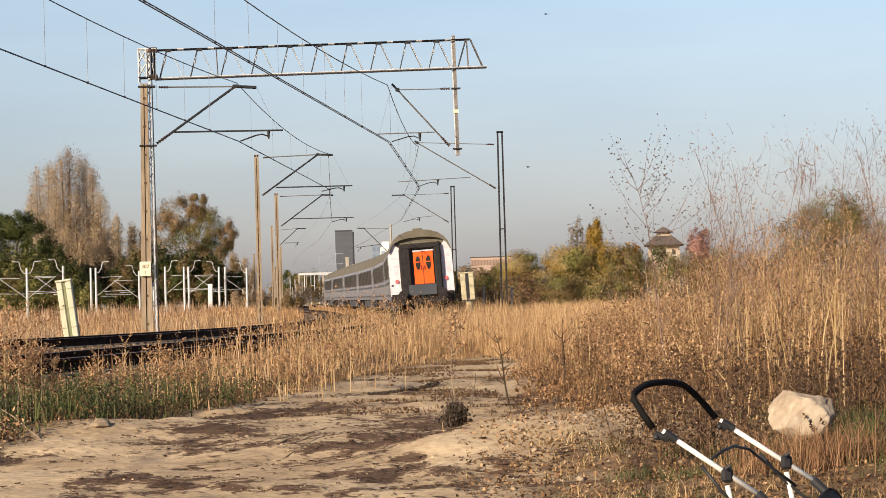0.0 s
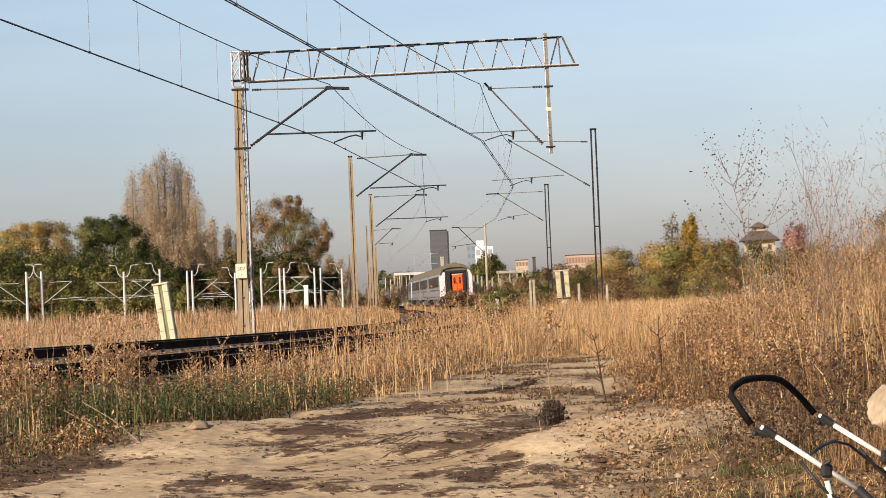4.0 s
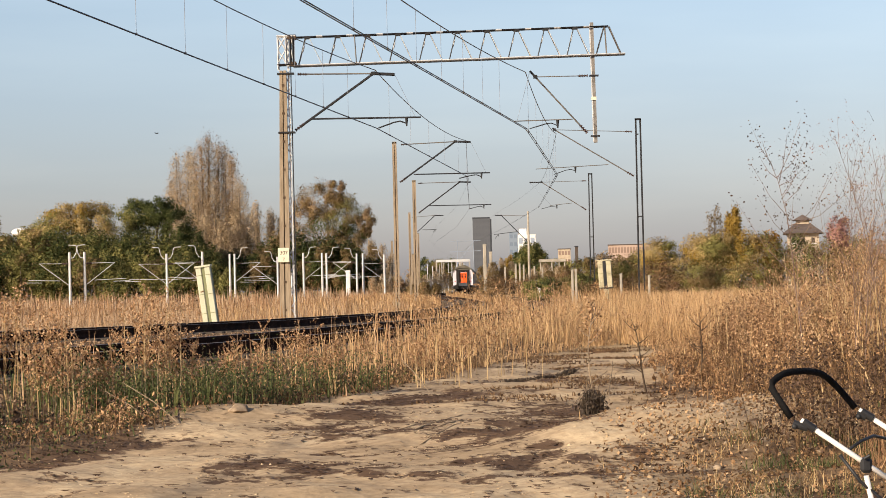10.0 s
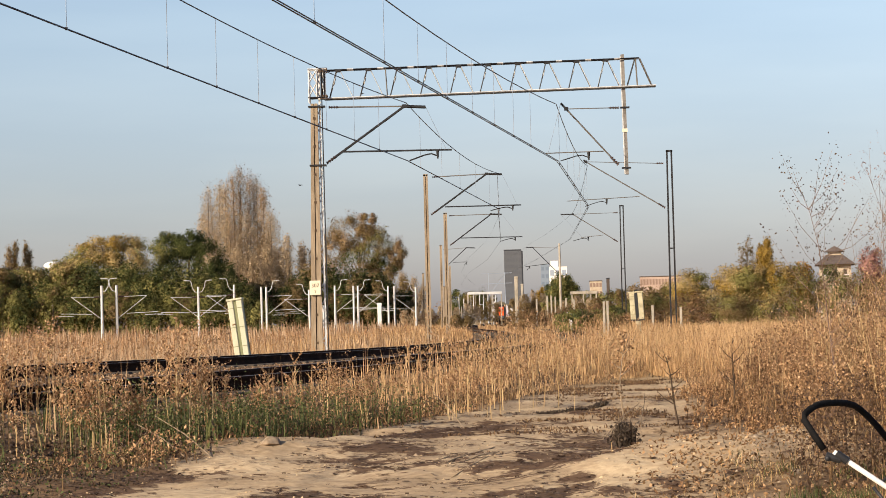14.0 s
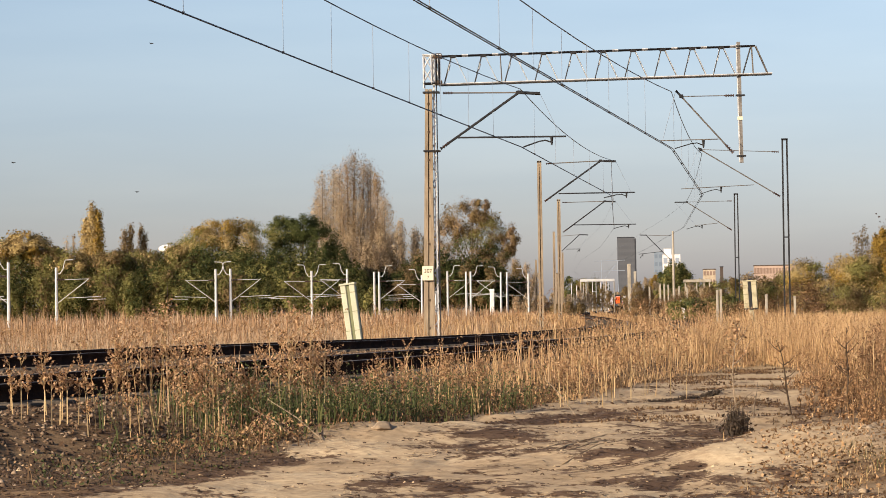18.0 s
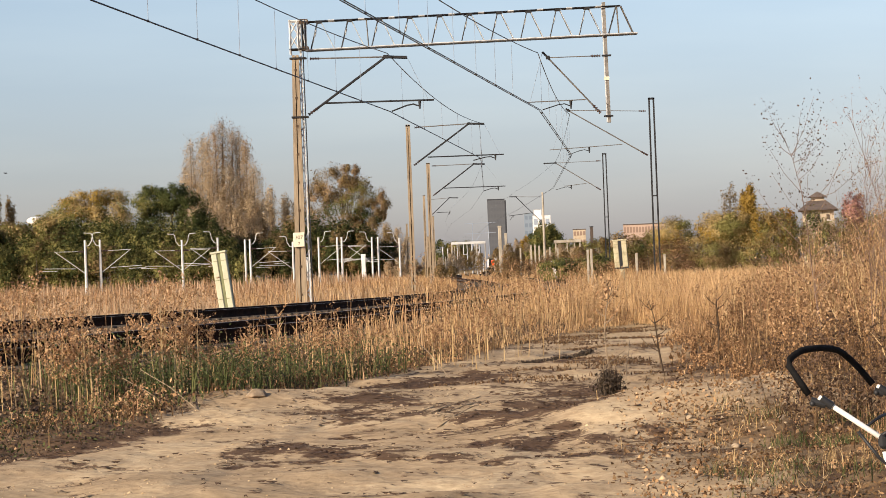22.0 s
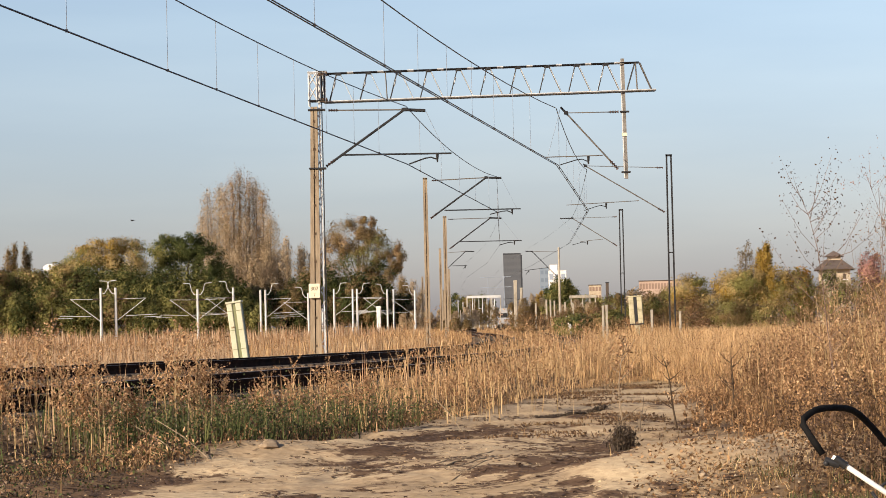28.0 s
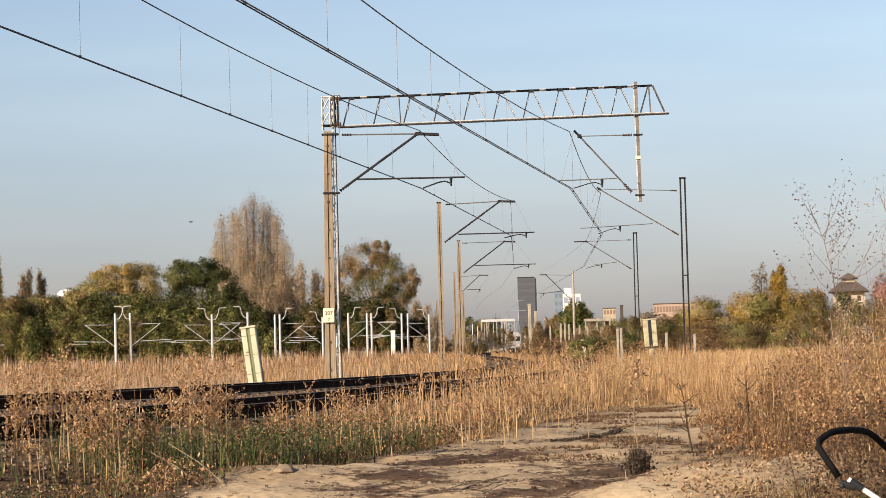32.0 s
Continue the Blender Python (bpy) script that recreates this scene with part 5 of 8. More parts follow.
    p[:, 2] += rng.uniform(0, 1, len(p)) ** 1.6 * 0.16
    # near-black leaves paint the shade at the foot of the bank
    stuff("bank_undergrowth", leaves(p[::2], rng.uniform(0.010, 0.022, len(p[::2])), 2.0), "g_char", "dead undergrowth coloured dark for shade at the bank's foot", "weeds")
    stuff("bank_undergrowth", leaves(p[1::2], rng.uniform(0.010, 0.022, len(p[1::2])), 2.0), "g_green", "dull green undergrowth at the foot of the bank", "weeds")
    # a few tall leafy clumps standing before the rails
    tall = []
    for cx, cy, hh, nn, ww in ((-4.1, 20.3, 0.55, 22, 0.16), (-3.65, 20.6, 0.75, 20, 0.13), (-3.25, 20.9, 1.0, 46, 0.17), (-2.98, 20.9, 0.85, 22, 0.12), (-2.42, 21.9, 1.02, 46, 0.15), (-2.2, 22.3, 0.8, 22, 0.15), (-5.0, 20.4, 0.45, 16, 0.22), (-1.2, 25.6, 0.7, 36, 0.28), (-1.75, 24.2, 0.62, 18, 0.2), (-0.2, 27.5, 0.7, 34, 0.34), (-2.9, 21.6, 0.75, 26, 0.22), (0.5, 29.5, 0.9, 40, 0.35)):
        q = np.stack([rng.normal(cx, ww, nn), rng.normal(cy, ww, nn)], 1)
        tall.append(np.concatenate([q, ground_z(q[:, 0], q[:, 1])[:, None], np.full((nn, 1), hh)], 1))
    tall = np.concatenate(tall)
    tall = tall[::2]
    st, lv = bushy(tall[:, :3], tall[:, 3] * rng.uniform(0.6, 1.08, len(tall)), 11, 14, 0.0145, 0.010, 0.13, 0.42, 0.24)
    stuff("tall_weed_stalks", st, "g_straw", "pale stalks of tall leafy weeds before the rails", "weeds")
    stuff("tall_weed_leaves", lv, "lf_bush", "orange-brown curled leaves of the tall weeds", "weeds")
    p = scatter(520, -12, 2, 19.5, 30, lambda x, y, r: (1 - sand_share(x, y)) * (off_track(x, y) > 2.3) * (off_track(x, y) < 8) * patch(x, y, 1.25, 61, 0.05, 0.5))
    st, lv = bushy(p, rng.uniform(0.2, 0.5, len(p)), 7, 8, 0.0135, 0.007, 0.2, 0.35, 0.28)
    stuff("bushy_weed_stalks", st, "g_stalk", "branching stalks of dry weeds on the bank", "weeds")
    stuff("bushy_weed_leaves", lv, "lf_bush", "russet curled leaves of branching weeds on the bank", "weeds")
    # thick bare stems standing before the rails
    p = scatter(2600, -10, 3, 21, 33, lambda x, y, r: (1 - sand_share(x, y)) * (off_track(x, y) > 2.2) * patch(x, y, 1.9, 27, 0.0, 0.5))
    v, f, tip, mid = blades(p, rng.uniform(0.3, 0.85, len(p)) * verge(p), rng.uniform(0.008, 0.016, len(p)), 0.12)
    stuff("weed_stalks", (v, f), "g_amber", "thick bare straw-coloured stems before the rails", "weeds")
    p = scatter(90000, -15, 2, 14, 36, lambda x, y, r: (1 - sand_share(x, y)) * (off_track(x, y) > 2.8) * (off_track(x, y) < 8) * (0.1 + 0.9 * patch(x, y, 1.1, 3)) * 0.6 * np.clip((r - 18.6) / 1.5, 0.08, 1))
    v, f, tip, mid = blades(p, rng.uniform(0.04, 0.20, len(p)), rng.uniform(0.005, 0.011, len(p)), 0.5)
    stuff("short_grass", join((v, f), leaves(tip + rng.normal(0, 0.03, tip.shape), 0.014)), "g_brown", "short brown grass on the bank")
    green = lambda x, y, r: (1 - sand_share(x, y)) * (off_track(x, y) > 1.9) * np.maximum(np.exp(-((x + 2.2) / 1.1) ** 2 - ((y - 22.6) / 1.5) ** 2), 0.5 * np.exp(-((x + 0.7) / 1.0) ** 2 - ((y - 26) / 1.5) ** 2)) * (0.3 + 0.7 * patch(x, y, 2.0, 2))
    p = scatter(40000, -11, 2, 18, 30, green)
    v, f, tip, mid = blades(p, rng.uniform(0.10, 0.40, len(p)), rng.uniform(0.006, 0.015, len(p)), 0.35)
    lv = leaves(np.repeat(tip, 6, 0) + rng.normal(0, 0.06, (6 * len(tip), 3)), 0.015)
    stuff("green_weeds", join((v, f), lv), "g_green", "dull green weeds at the edge of the path", "weeds")
    # dense brown weeds on the rough ground
    inner = lambda x, y: x - (0.85 + 0.065 * y)
    wild = lambda x, y, r: (1 - sand_share(x, y)) * (off_track(x, y) > 2.0) * np.clip(inner(x, y) / 2.0, 0, 1) * (0.2 + 0.8 * patch(x, y, 1.1, 9)) * np.clip((r - 16.2 - 1.8 * (x < 0.155 * y)) / 3.2, 0.02, 1)
    p = scatter(40000, 4, 17, 12, 42, wild)
    e = np.clip(inner(p[:, 0], p[:, 1]) / np.interp(p[:, 1], [18, 26, 34], [3.0, 3.6, 2.6]), 0.0, 1)
    tall_by = np.interp(np.hypot(p[:, 0], p[:, 1]), [12, 15, 19, 30], [0.3, 0.42, 0.85, 1.0]) * (0.30 + 0.90 * e) * (0.66 + 0.5 * patch(p[:, 0], p[:, 1], 0.9, 21))
    h = rng.uniform(0.35, 1.0, len(p)) * tall_by * verge(p)
    k = len(p) // 2
    st, lv = stalks(p[:k], h[:k], 9, 0.0115, 0.07, 0.75, 0.0045, 0.22)
    stuff("weed_stalks", st, "g_stalk", "brown stalks of the dense dry weeds", "weeds")
    m = len(lv[1]) // 4 * 2
    stuff("weed_leaves", (lv[0][:2 * m], lv[1][:m]), "g_brown", "brown curled leaves of the dense weeds", "weeds")
    stuff("weed_leaves", (lv[0][2 * m:], lv[1][m:] - 2 * m), "g_rust", "rusty seed heads of the dense weeds", "weeds")
    v, f, tip, mid = blades(p[k:], h[k:] * rng.uniform(0.8, 1.15, len(p) - k), rng.uniform(0.004, 0.008, len(p) - k), 0.19)
    stuff("weed_stalks", (v, f), "g_rust", "rusty gold bare stalks of the dense weeds", "weeds")
    # branching weeds standing out of the rest, coloured for shaded feet and lit golden tops
    p = scatter(3600, 3.5, 17, 15.5, 34, lambda x, y, r: wild(x, y, r) * (0.15 + 0.85 * patch(x, y, 0.9, 71)))
    st, lv = bushy(p, rng.uniform(0.4, 0.95, len(p)) * verge(p), 8, 4, 0.0175, 0.009, 0.24, 0.25, 0.28)
    stuff("bushy_weed_stalks", st, "g_straw", "pale branching stalks of tall dry weeds", "weeds")
    m = len(lv[1]) // 4 * 2
    stuff("bushy_weed_leaves", (lv[0][:2 * m], lv[1][:m]), "g_curl", "dark curled leaves of tall branching weeds", "weeds")
    stuff("bushy_weed_leaves", (lv[0][2 * m:], lv[1][m:] - 2 * m), "lf_bush", "russet curled leaves of tall branching weeds", "weeds")
    p = scatter(1300, 6, 17, 17, 34, lambda x, y, r: wild(x, y, r) * np.clip(inner(x, y) / 3.0, 0, 1))
    st, lv = bushy(p, rng.uniform(0.7, 1.25, len(p)), 9, 6, 0.012, 0.007, 0.2, 0.4, 0.24)
    stuff("bushy_weed_stalks", st, "g_gold", "golden branching stalks of the tallest weeds", "weeds")
    stuff("bushy_weed_leaves", lv, "g_amber", "golden seed heads of the tallest weeds", "weeds")
    p = scatter(900, 2.5, 9, 20, 34, lambda x, y, r: (1 - sand_share(x, y)) * (off_track(x, y) > 2.4) * np.clip((x - 0.03 * y) / 0.8, 0, 1))
    st, lv = bushy(p, rng.uniform(0.3, 0.75, len(p)) * verge(p), 7, 6, 0.017, 0.009, 0.2, 0.3, 0.3)
    stuff("bushy_weed_stalks", st, "g_brown", "dark branching stalks at the edge of the path", "weeds")
    stuff("bushy_weed_leaves", lv, "g_curl", "dark curled leaves at the edge of the path", "weeds")
    p = scatter(520, 4.2, 9.8, 20.5, 31, lambda x, y, r: (1 - sand_share(x, y)) * (off_track(x, y) > 2.4) * np.clip((x - 0.088 * y) / 1.2, 0, 1) * (0.25 + 0.75 * patch(x, y, 1.2, 101)))
    st, lv = bushy(p, rng.uniform(0.5, 1.15, len(p)) * verge(p), 8, 6, 0.016, 0.008, 0.24, 0.3, 0.26)
    stuff("bushy_weed_stalks", st, "g_stalk", "brown branching stalks of tall weeds above the grass", "weeds")
    stuff("bushy_weed_leaves", lv, "g_curl", "dark curled leaves of tall weeds above the dry grass", "weeds")
    p = scatter(520, 9.5, 16.5, 19.5, 30, lambda x, y, r: 0.3 + 0.7 * patch(x, y, 1.0, 103))
    st, lv = bushy(p, rng.uniform(0.9, 1.5, len(p)), 9, 5, 0.014, 0.010, 0.2, 0.4, 0.24)
    stuff("bushy_weed_stalks", st, "g_gold", "golden stalks of the tallest weeds", "weeds")
    stuff("bushy_weed_leaves", lv, "lf_bush", "russet leaves of the tallest weeds", "weeds")
    p = scatter(420, -1.6, 3.4, 29, 44, lambda x, y, r: (1 - sand_share(x, y)) * (off_track(x, y) > 1.8) * (0.2 + 0.8 * patch(x, y, 0.9, 105)))
    st, lv = bushy(p, rng.uniform(0.5, 1.1, len(p)), 8, 8, 0.016, 0.010, 0.16, 0.4, 0.2)
    stuff("bushy_weed_stalks", st, "g_gold", "golden stalks of tall weeds before the departing track", "weeds")
    stuff("bushy_weed_leaves", lv, "lf_bush", "russet leaves of tall weeds before the departing track", "weeds")
    # leafy brown weeds at the inner edge, in clumps
    edge = lambda x, y, r: (1 - sand_share(x, y)) * (off_track(x, y) > 2.4) * np.clip((x - 0.02 * y - 0.4) / 0.8, 0, 1) * patch(x, y, 1.3, 17, 0.0, 0.55) * (x < 0.2 * y)
    p = scatter(9000, 2, 12, 19, 46, edge)
    st, lv = stalks(p, rng.uniform(0.3, 0.85, len(p)) * np.interp(p[:, 1], [20, 26, 32], [0.4, 0.55, 1.0]) * verge(p), 13, 0.015, 0.05, 0.75, 0.006, 0.22)
    stuff("weed_stalks", st, "g_stalk", "brown stalks of leafy weeds at the edge of the grass", "weeds")
    stuff("weed_leaves", lv, "g_curl", "dark brown curled leaves of the weeds at the edge", "weeds")
    # dark leafy clumps standing in the weeds
    dusk = lambda x, y, r: wild(x, y, r) * patch(x, y, 0.85, 33, 0.15, 0.5)
    p = scatter(8500, 4, 17, 15, 36, dusk)
    st, lv = stalks(p, rng.uniform(0.2, 0.85, len(p)), 26, 0.014, 0.075, 0.85, 0.005, 0.25)
    stuff("weed_stalks", st, "g_brown", "dark stalks of leafy clumps in the weeds", "weeds")
    stuff("weed_leaves", lv, "g_curl", "dark curled leaves of clumps in the weeds", "weeds")
    # long pale stems leaning this way and that
    p = scatter(3200, 4, 17, 16, 34, wild)
    v, f, tip, mid = blades(p, rng.uniform(0.5, 1.3, len(p)) * verge(p), rng.uniform(0.007, 0.013, len(p)), 0.2)
    stuff("weed_stalks", (v, f), "g_straw", "long pale leaning stems among the weeds", "weeds")
    # dark blades and leaves low down, painting the shade under the weeds
    q = scatter(60000, 3.5, 17, 13, 34, wild)
    v, f, tip, mid = blades(q, rng.uniform(0.08, 0.42, len(q)), rng.uniform(0.005, 0.010, len(q)), 0.4)
    stuff("dead_undergrowth", (v, f), "g_brown", "dead undergrowth among the weeds, coloured dark for shade", "weeds")
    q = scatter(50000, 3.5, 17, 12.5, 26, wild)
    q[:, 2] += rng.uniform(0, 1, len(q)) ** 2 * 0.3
    stuff("dead_undergrowth", leaves(q, 0.012, 2.2), "g_dark", "crumpled leaves low among the weeds, coloured dark for shade", "weeds")
    p = scatter(30000, 3, 17, 16, 42, wild)
    v, f, tip, mid = blades(p, rng.uniform(0.15, 0.55, len(p)), rng.uniform(0.004, 0.009, len(p)), 0.35)
    stuff("dry_grass", (v, f), "g_rust", "rusty dry grass among the weeds")
    # low growth in dark brown that paints the weeds' shade, dull green between
    shade = lambda x, y, r: (1 - sand_share(x, y)) * np.clip((x - 0.125 * y) / 0.35, 0, 1) * np.clip((r - 14.6) / 1.2, 0.05, 1) * (0.25 + 0.75 * patch(x, y, 1.4, 81))
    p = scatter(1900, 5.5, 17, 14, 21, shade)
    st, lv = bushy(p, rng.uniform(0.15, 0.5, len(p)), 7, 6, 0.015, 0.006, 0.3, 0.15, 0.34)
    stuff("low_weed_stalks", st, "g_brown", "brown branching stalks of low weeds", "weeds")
    stuff("low_weed_leaves", lv, "g_dark", "crumpled leaves of low weeds, coloured dark for shade", "weeds")
    p = scatter(16000, 5, 17, 12.5, 17.5, lambda x, y, r: (1 - sand_share(x, y)) * (x > 0.10 * y) * patch(x, y, 1.8, 91, 0.0, 0.5))
    v, f, tip, mid = blades(p, rng.uniform(0.03, 0.12, len(p)), rng.uniform(0.003, 0.006, len(p)), 0.6)
    stuff("short_grass", (v, f), "g_green", "dull green grass between the dry weeds")
    # short stubble on the open ground before them
    stub = lambda x, y, r: (1 - sand_share(x, y) * 0.96) * (x > 0.035 * y) * (0.03 + 0.6 * patch(x, y, 2.2, 7, 0.05, 0.65))
    p = scatter(30000, 2.5, 16, 11.5, 19, stub)
    v, f, tip, mid = blades(p, rng.uniform(0.02, 0.12, len(p)) * rng.uniform(0.5, 1.4, len(p)), rng.uniform(0.003, 0.006, len(p)), 0.7)
    lv = leaves(np.repeat(tip, 2, 0) + rng.normal(0, 0.04, (2 * len(tip), 3)) * np.array([1, 1, 0.8]), 0.011)
    stuff("stubble", (v, f), "g_straw", "pale short stubble on the open ground")
    stuff("stubble_leaves", lv, "g_brown", "brown crumpled leaves in the stubble", "weeds")
    # weeds between and beside the tracks farther along
    o_of = lambda x, y: off_track(x, y)
    line = lambda x, y, r: ((o_of(x, y) > 1.75) & (o_of(x, y) < 9) | (o_of(x, y) < -1.7) & (o_of(x, y) > -apart(y) + 1.6) | (o_of(x, y) < -apart(y) - 1.7) & (o_of(x, y) > -apart(y) - 9)) * (0.25 + 0.75 * patch(x, y, 0.5, 14))
    p = scatter(230000, -5, 5, 62, 330, line)
    r = np.hypot(p[:, 0], p[:, 1])
    v, f, tip, mid = blades(p, rng.uniform(0.12, 0.55, len(p)) * (0.6 + 0.9 * patch(p[:, 0], p[:, 1], 0.4, 5)) * np.where(o_of(p[:, 0], p[:, 1]) > 0, 1.45, 1.0), 0.00022 * r * rng.uniform(0.6, 1.6, len(p)), 0.2)
    k = len(p) // 2 * 3
    stuff("line_weeds", (v, f[:k]), "g_rust", "rusty dry weeds along the tracks", "weeds")
    stuff("line_weeds", (v, f[k:]), "g_gold", "golden dry weeds along the tracks", "weeds")
    # taller brown grass before the far bushes
    p = scatter(70000, -15, 0, 125, 292, lambda x, y, r: (off_track(x, y) < -apart(y) - 4) * patch(x, y, 0.16, 4, -0.3, 0.5))
    r = np.hypot(p[:, 0], p[:, 1])
    v, f, tip, mid = blades(p, rng.uniform(0.2, 1.1, len(p)) ** 1.3 * (0.4 + 1.1 * patch(p[:, 0], p[:, 1], 0.16, 9)), 0.00022 * r * rng.uniform(0.6, 1.5, len(p)), 0.15)
    k = len(p) // 3 * 3
    stuff("far_grass", (v, f[:k]), "g_stalk", "tall brown grass before the bushes")
    stuff("far_grass", (v, f[k:]), "g_pale", "tall pale grass before the bushes")
    # dead leaves on the rough ground close by
    p = scatter(26000, 3, 16, 12.5, 18.5, lambda x, y, r: np.clip((x - 0.06 * y) / 0.5, 0, 1) * (0.25 + 0.75 * patch(x, y, 2.8, 19)))
    p[:, 2] += rng.uniform(0, 0.05, len(p)) ** 1.3
    stuff("leaf_litter", leaves(p[::2], rng.uniform(0.008, 0.022, len(p[::2])), 1.7), "g_curl", "curled dead leaves on the rough ground", "litter")
    stuff("leaf_litter", leaves(p[1::2], rng.uniform(0.006, 0.02, len(p[1::2])), 2.4), "g_brown", "brown dead leaves on the rough ground", "litter")
    # dark weeds in front of the departing track
    p = scatter(2600, 2.0, 4.0, 84, 106, lambda x, y, r: (off_track(x, y) > 1.9) * (off_track(x, y) < 5.5) * patch(x, y, 0.9, 51, -0.2, 0.4))
    st, lv = stalks(p, rng.uniform(0.35, 0.95, len(p)), 16, 0.036, 0.10, 0.8, 0.014, 0.2)
    stuff("weed_stalks", st, "g_brown", "dark stalks of weeds beside the departing track", "weeds")
    stuff("weed_leaves", lv, "g_char", "dark leaves of weeds beside the departing track", "weeds")
    # sparse low tufts and crumbs of turf on the far end of the path
    p = scatter(60000, -4, 6, 21, 42, lambda x, y, r: sand_share(x, y) * np.clip((rough(x, y, 0.9, 31, 3) - 0.12) / 0.3, 0, 1) * np.clip((y - 21) / 6, 0, 1))
    v, f, tip, mid = blades(p, rng.uniform(0.01, 0.05, len(p)), rng.uniform(0.006, 0.014, len(p)), 0.8)
    stuff("path_tufts", (v, f), "g_brown", "low dry tufts on the path")
    stuff("path_turf", leaves(p[::2] + np.array([0, 0, 0.01]), rng.uniform(0.012, 0.03, len(p[::2])), 2.0), "g_dark", "dark crumbs of turf on the path", "litter")
    # litter on the sand
    lit = lambda x, y, r: 0.015 + 0.985 * strewn_share(x, y) ** 1.3
    p = scatter(110000, -15, 13, 12, 33, lit)
    lv = leaves(p, rng.uniform(0.006, 0.034, len(p)), 3.4)
    q = lv[0].reshape(-1, 4, 3)
    q[:, :, 2] = p[:, None, 2] + 0.3 * np.abs(q[:, :, 2] - p[:, None, 2]) + 0.005
    stuff("dry_litter", lv, "g_dark", "dark dry litter lying on the sand", "litter")


build_growth()


def crown(name, c, size, out, material, parent):
    """Far leaves: one small triangle each, turned and shaded outwards from its clump."""
    n = len(c)
    out = out / np.maximum(np.linalg.norm(out, axis=1), 1e-6)[:, None] + rng.normal(0, 0.22, (n, 3))
    out /= np.maximum(np.linalg.norm(out, axis=1), 1e-6)[:, None]
    d = rng.normal(0, 0.55, (n, 3, 3))
    d -= 0.25 * (d * out[:, None]).sum(2)[..., None] * out[:, None]
    v = c[:, None, :] + d * np.asarray(size)[:, None, None]
    f = np.cross(v[:, 1] - v[:, 0], v[:, 2] - v[:, 0])
    back = (f * out).sum(1) < 0
    v[back] = v[back][:, ::-1]
    ob = arrays(name, v.reshape(-1, 3), np.arange(3 * n).reshape(-1, 3), material, parent)
    smooth(ob.data)
    a = ob.data.attributes.new("custom_normal", "FLOAT_VECTOR", "POINT")
    a.data.foreach_set("vector", np.repeat(out, 3, 0).astype(np.float32).ravel())
    return tagged(ob, kind="stuff")


def cluster_tree(name, az, r, spread, z_top, label, n, leaf, lobes, trunk=0.25, limbs=6, seed=1, clumps=55):
    """A tapered trunk with limbs, and a crown of leaf clumps. lobes: across, height share, half width, half height, leaf materials."""
    rs = np.random.default_rng(seed)
    x, y = polar(az, r)
    base = float(ground_z(x, y))
    t = empty(name, pose(x, y, base))
    H = z_top - base
    lean = rs.normal(0, 0.03)
    part("trunk", sweep(B(), [(lean * H * k * k, 0, H * 0.85 * k) for k in (0, 0.25, 0.5, 0.75, 1)], [trunk, trunk * 0.8, trunk * 0.55, trunk * 0.3, trunk * 0.1], 7), "bark", t)
    per = {}
    for lx, lz, hw, hh, mats in lobes:
        for k in range(limbs):
            q = rs.normal(size=3)
            q /= np.linalg.norm(q)
            e = np.array([lx * spread, 0, lz * H]) + q * np.array([hw * spread, hw * spread * 0.8, hh * H]) * rs.uniform(0.5, 0.95)
            s = np.array([0, 0, H * rs.uniform(0.12, 0.5)])
            m = (s + e) / 2 + np.array([0, 0, -0.04 * H])
            part("limb", sweep(B(), [tuple(s), tuple(m), tuple(e)], [trunk * 0.35, trunk * 0.2, trunk * 0.06], 5), "bark", t)
        for k in range(clumps):
            q = rs.normal(size=3)
            q /= np.linalg.norm(q)
            c = np.array([lx * spread, 0, lz * H]) + q * np.array([hw * spread, hw * spread * 0.9, hh * H]) * rs.uniform(0.3, 1.0) ** 0.6
            m = max(8, int(1.7 * n / len(lobes) / clumps))
            size = np.array([0.15 * hw * spread, 0.15 * hw * spread, 0.15 * hh * H]) * rs.uniform(0.6, 1.4)
            off = np.clip(rs.normal(size=(m, 3)), -1.9, 1.9)
            pts = c + off * size
            away = off * 0.35 + (c - np.array([lx * spread, 0, lz * H])) / np.array([hw * spread, hw * spread, hh * H]) * 0.8 + np.array([0, 0, 0.5])
            keep = pts[:, 2] > 0.02 * H
            per.setdefault(mats[int(rs.integers(len(mats)))], []).append((pts[keep], away[keep]))
    for mname, rows in per.items():
        q, away = (np.concatenate(k) for k in zip(*rows))
        crown("crown", q, rs.uniform(0.5, 1.25, len(q)) * leaf * 1.12, away, mname, t)
    return tagged(t, label, "tree")


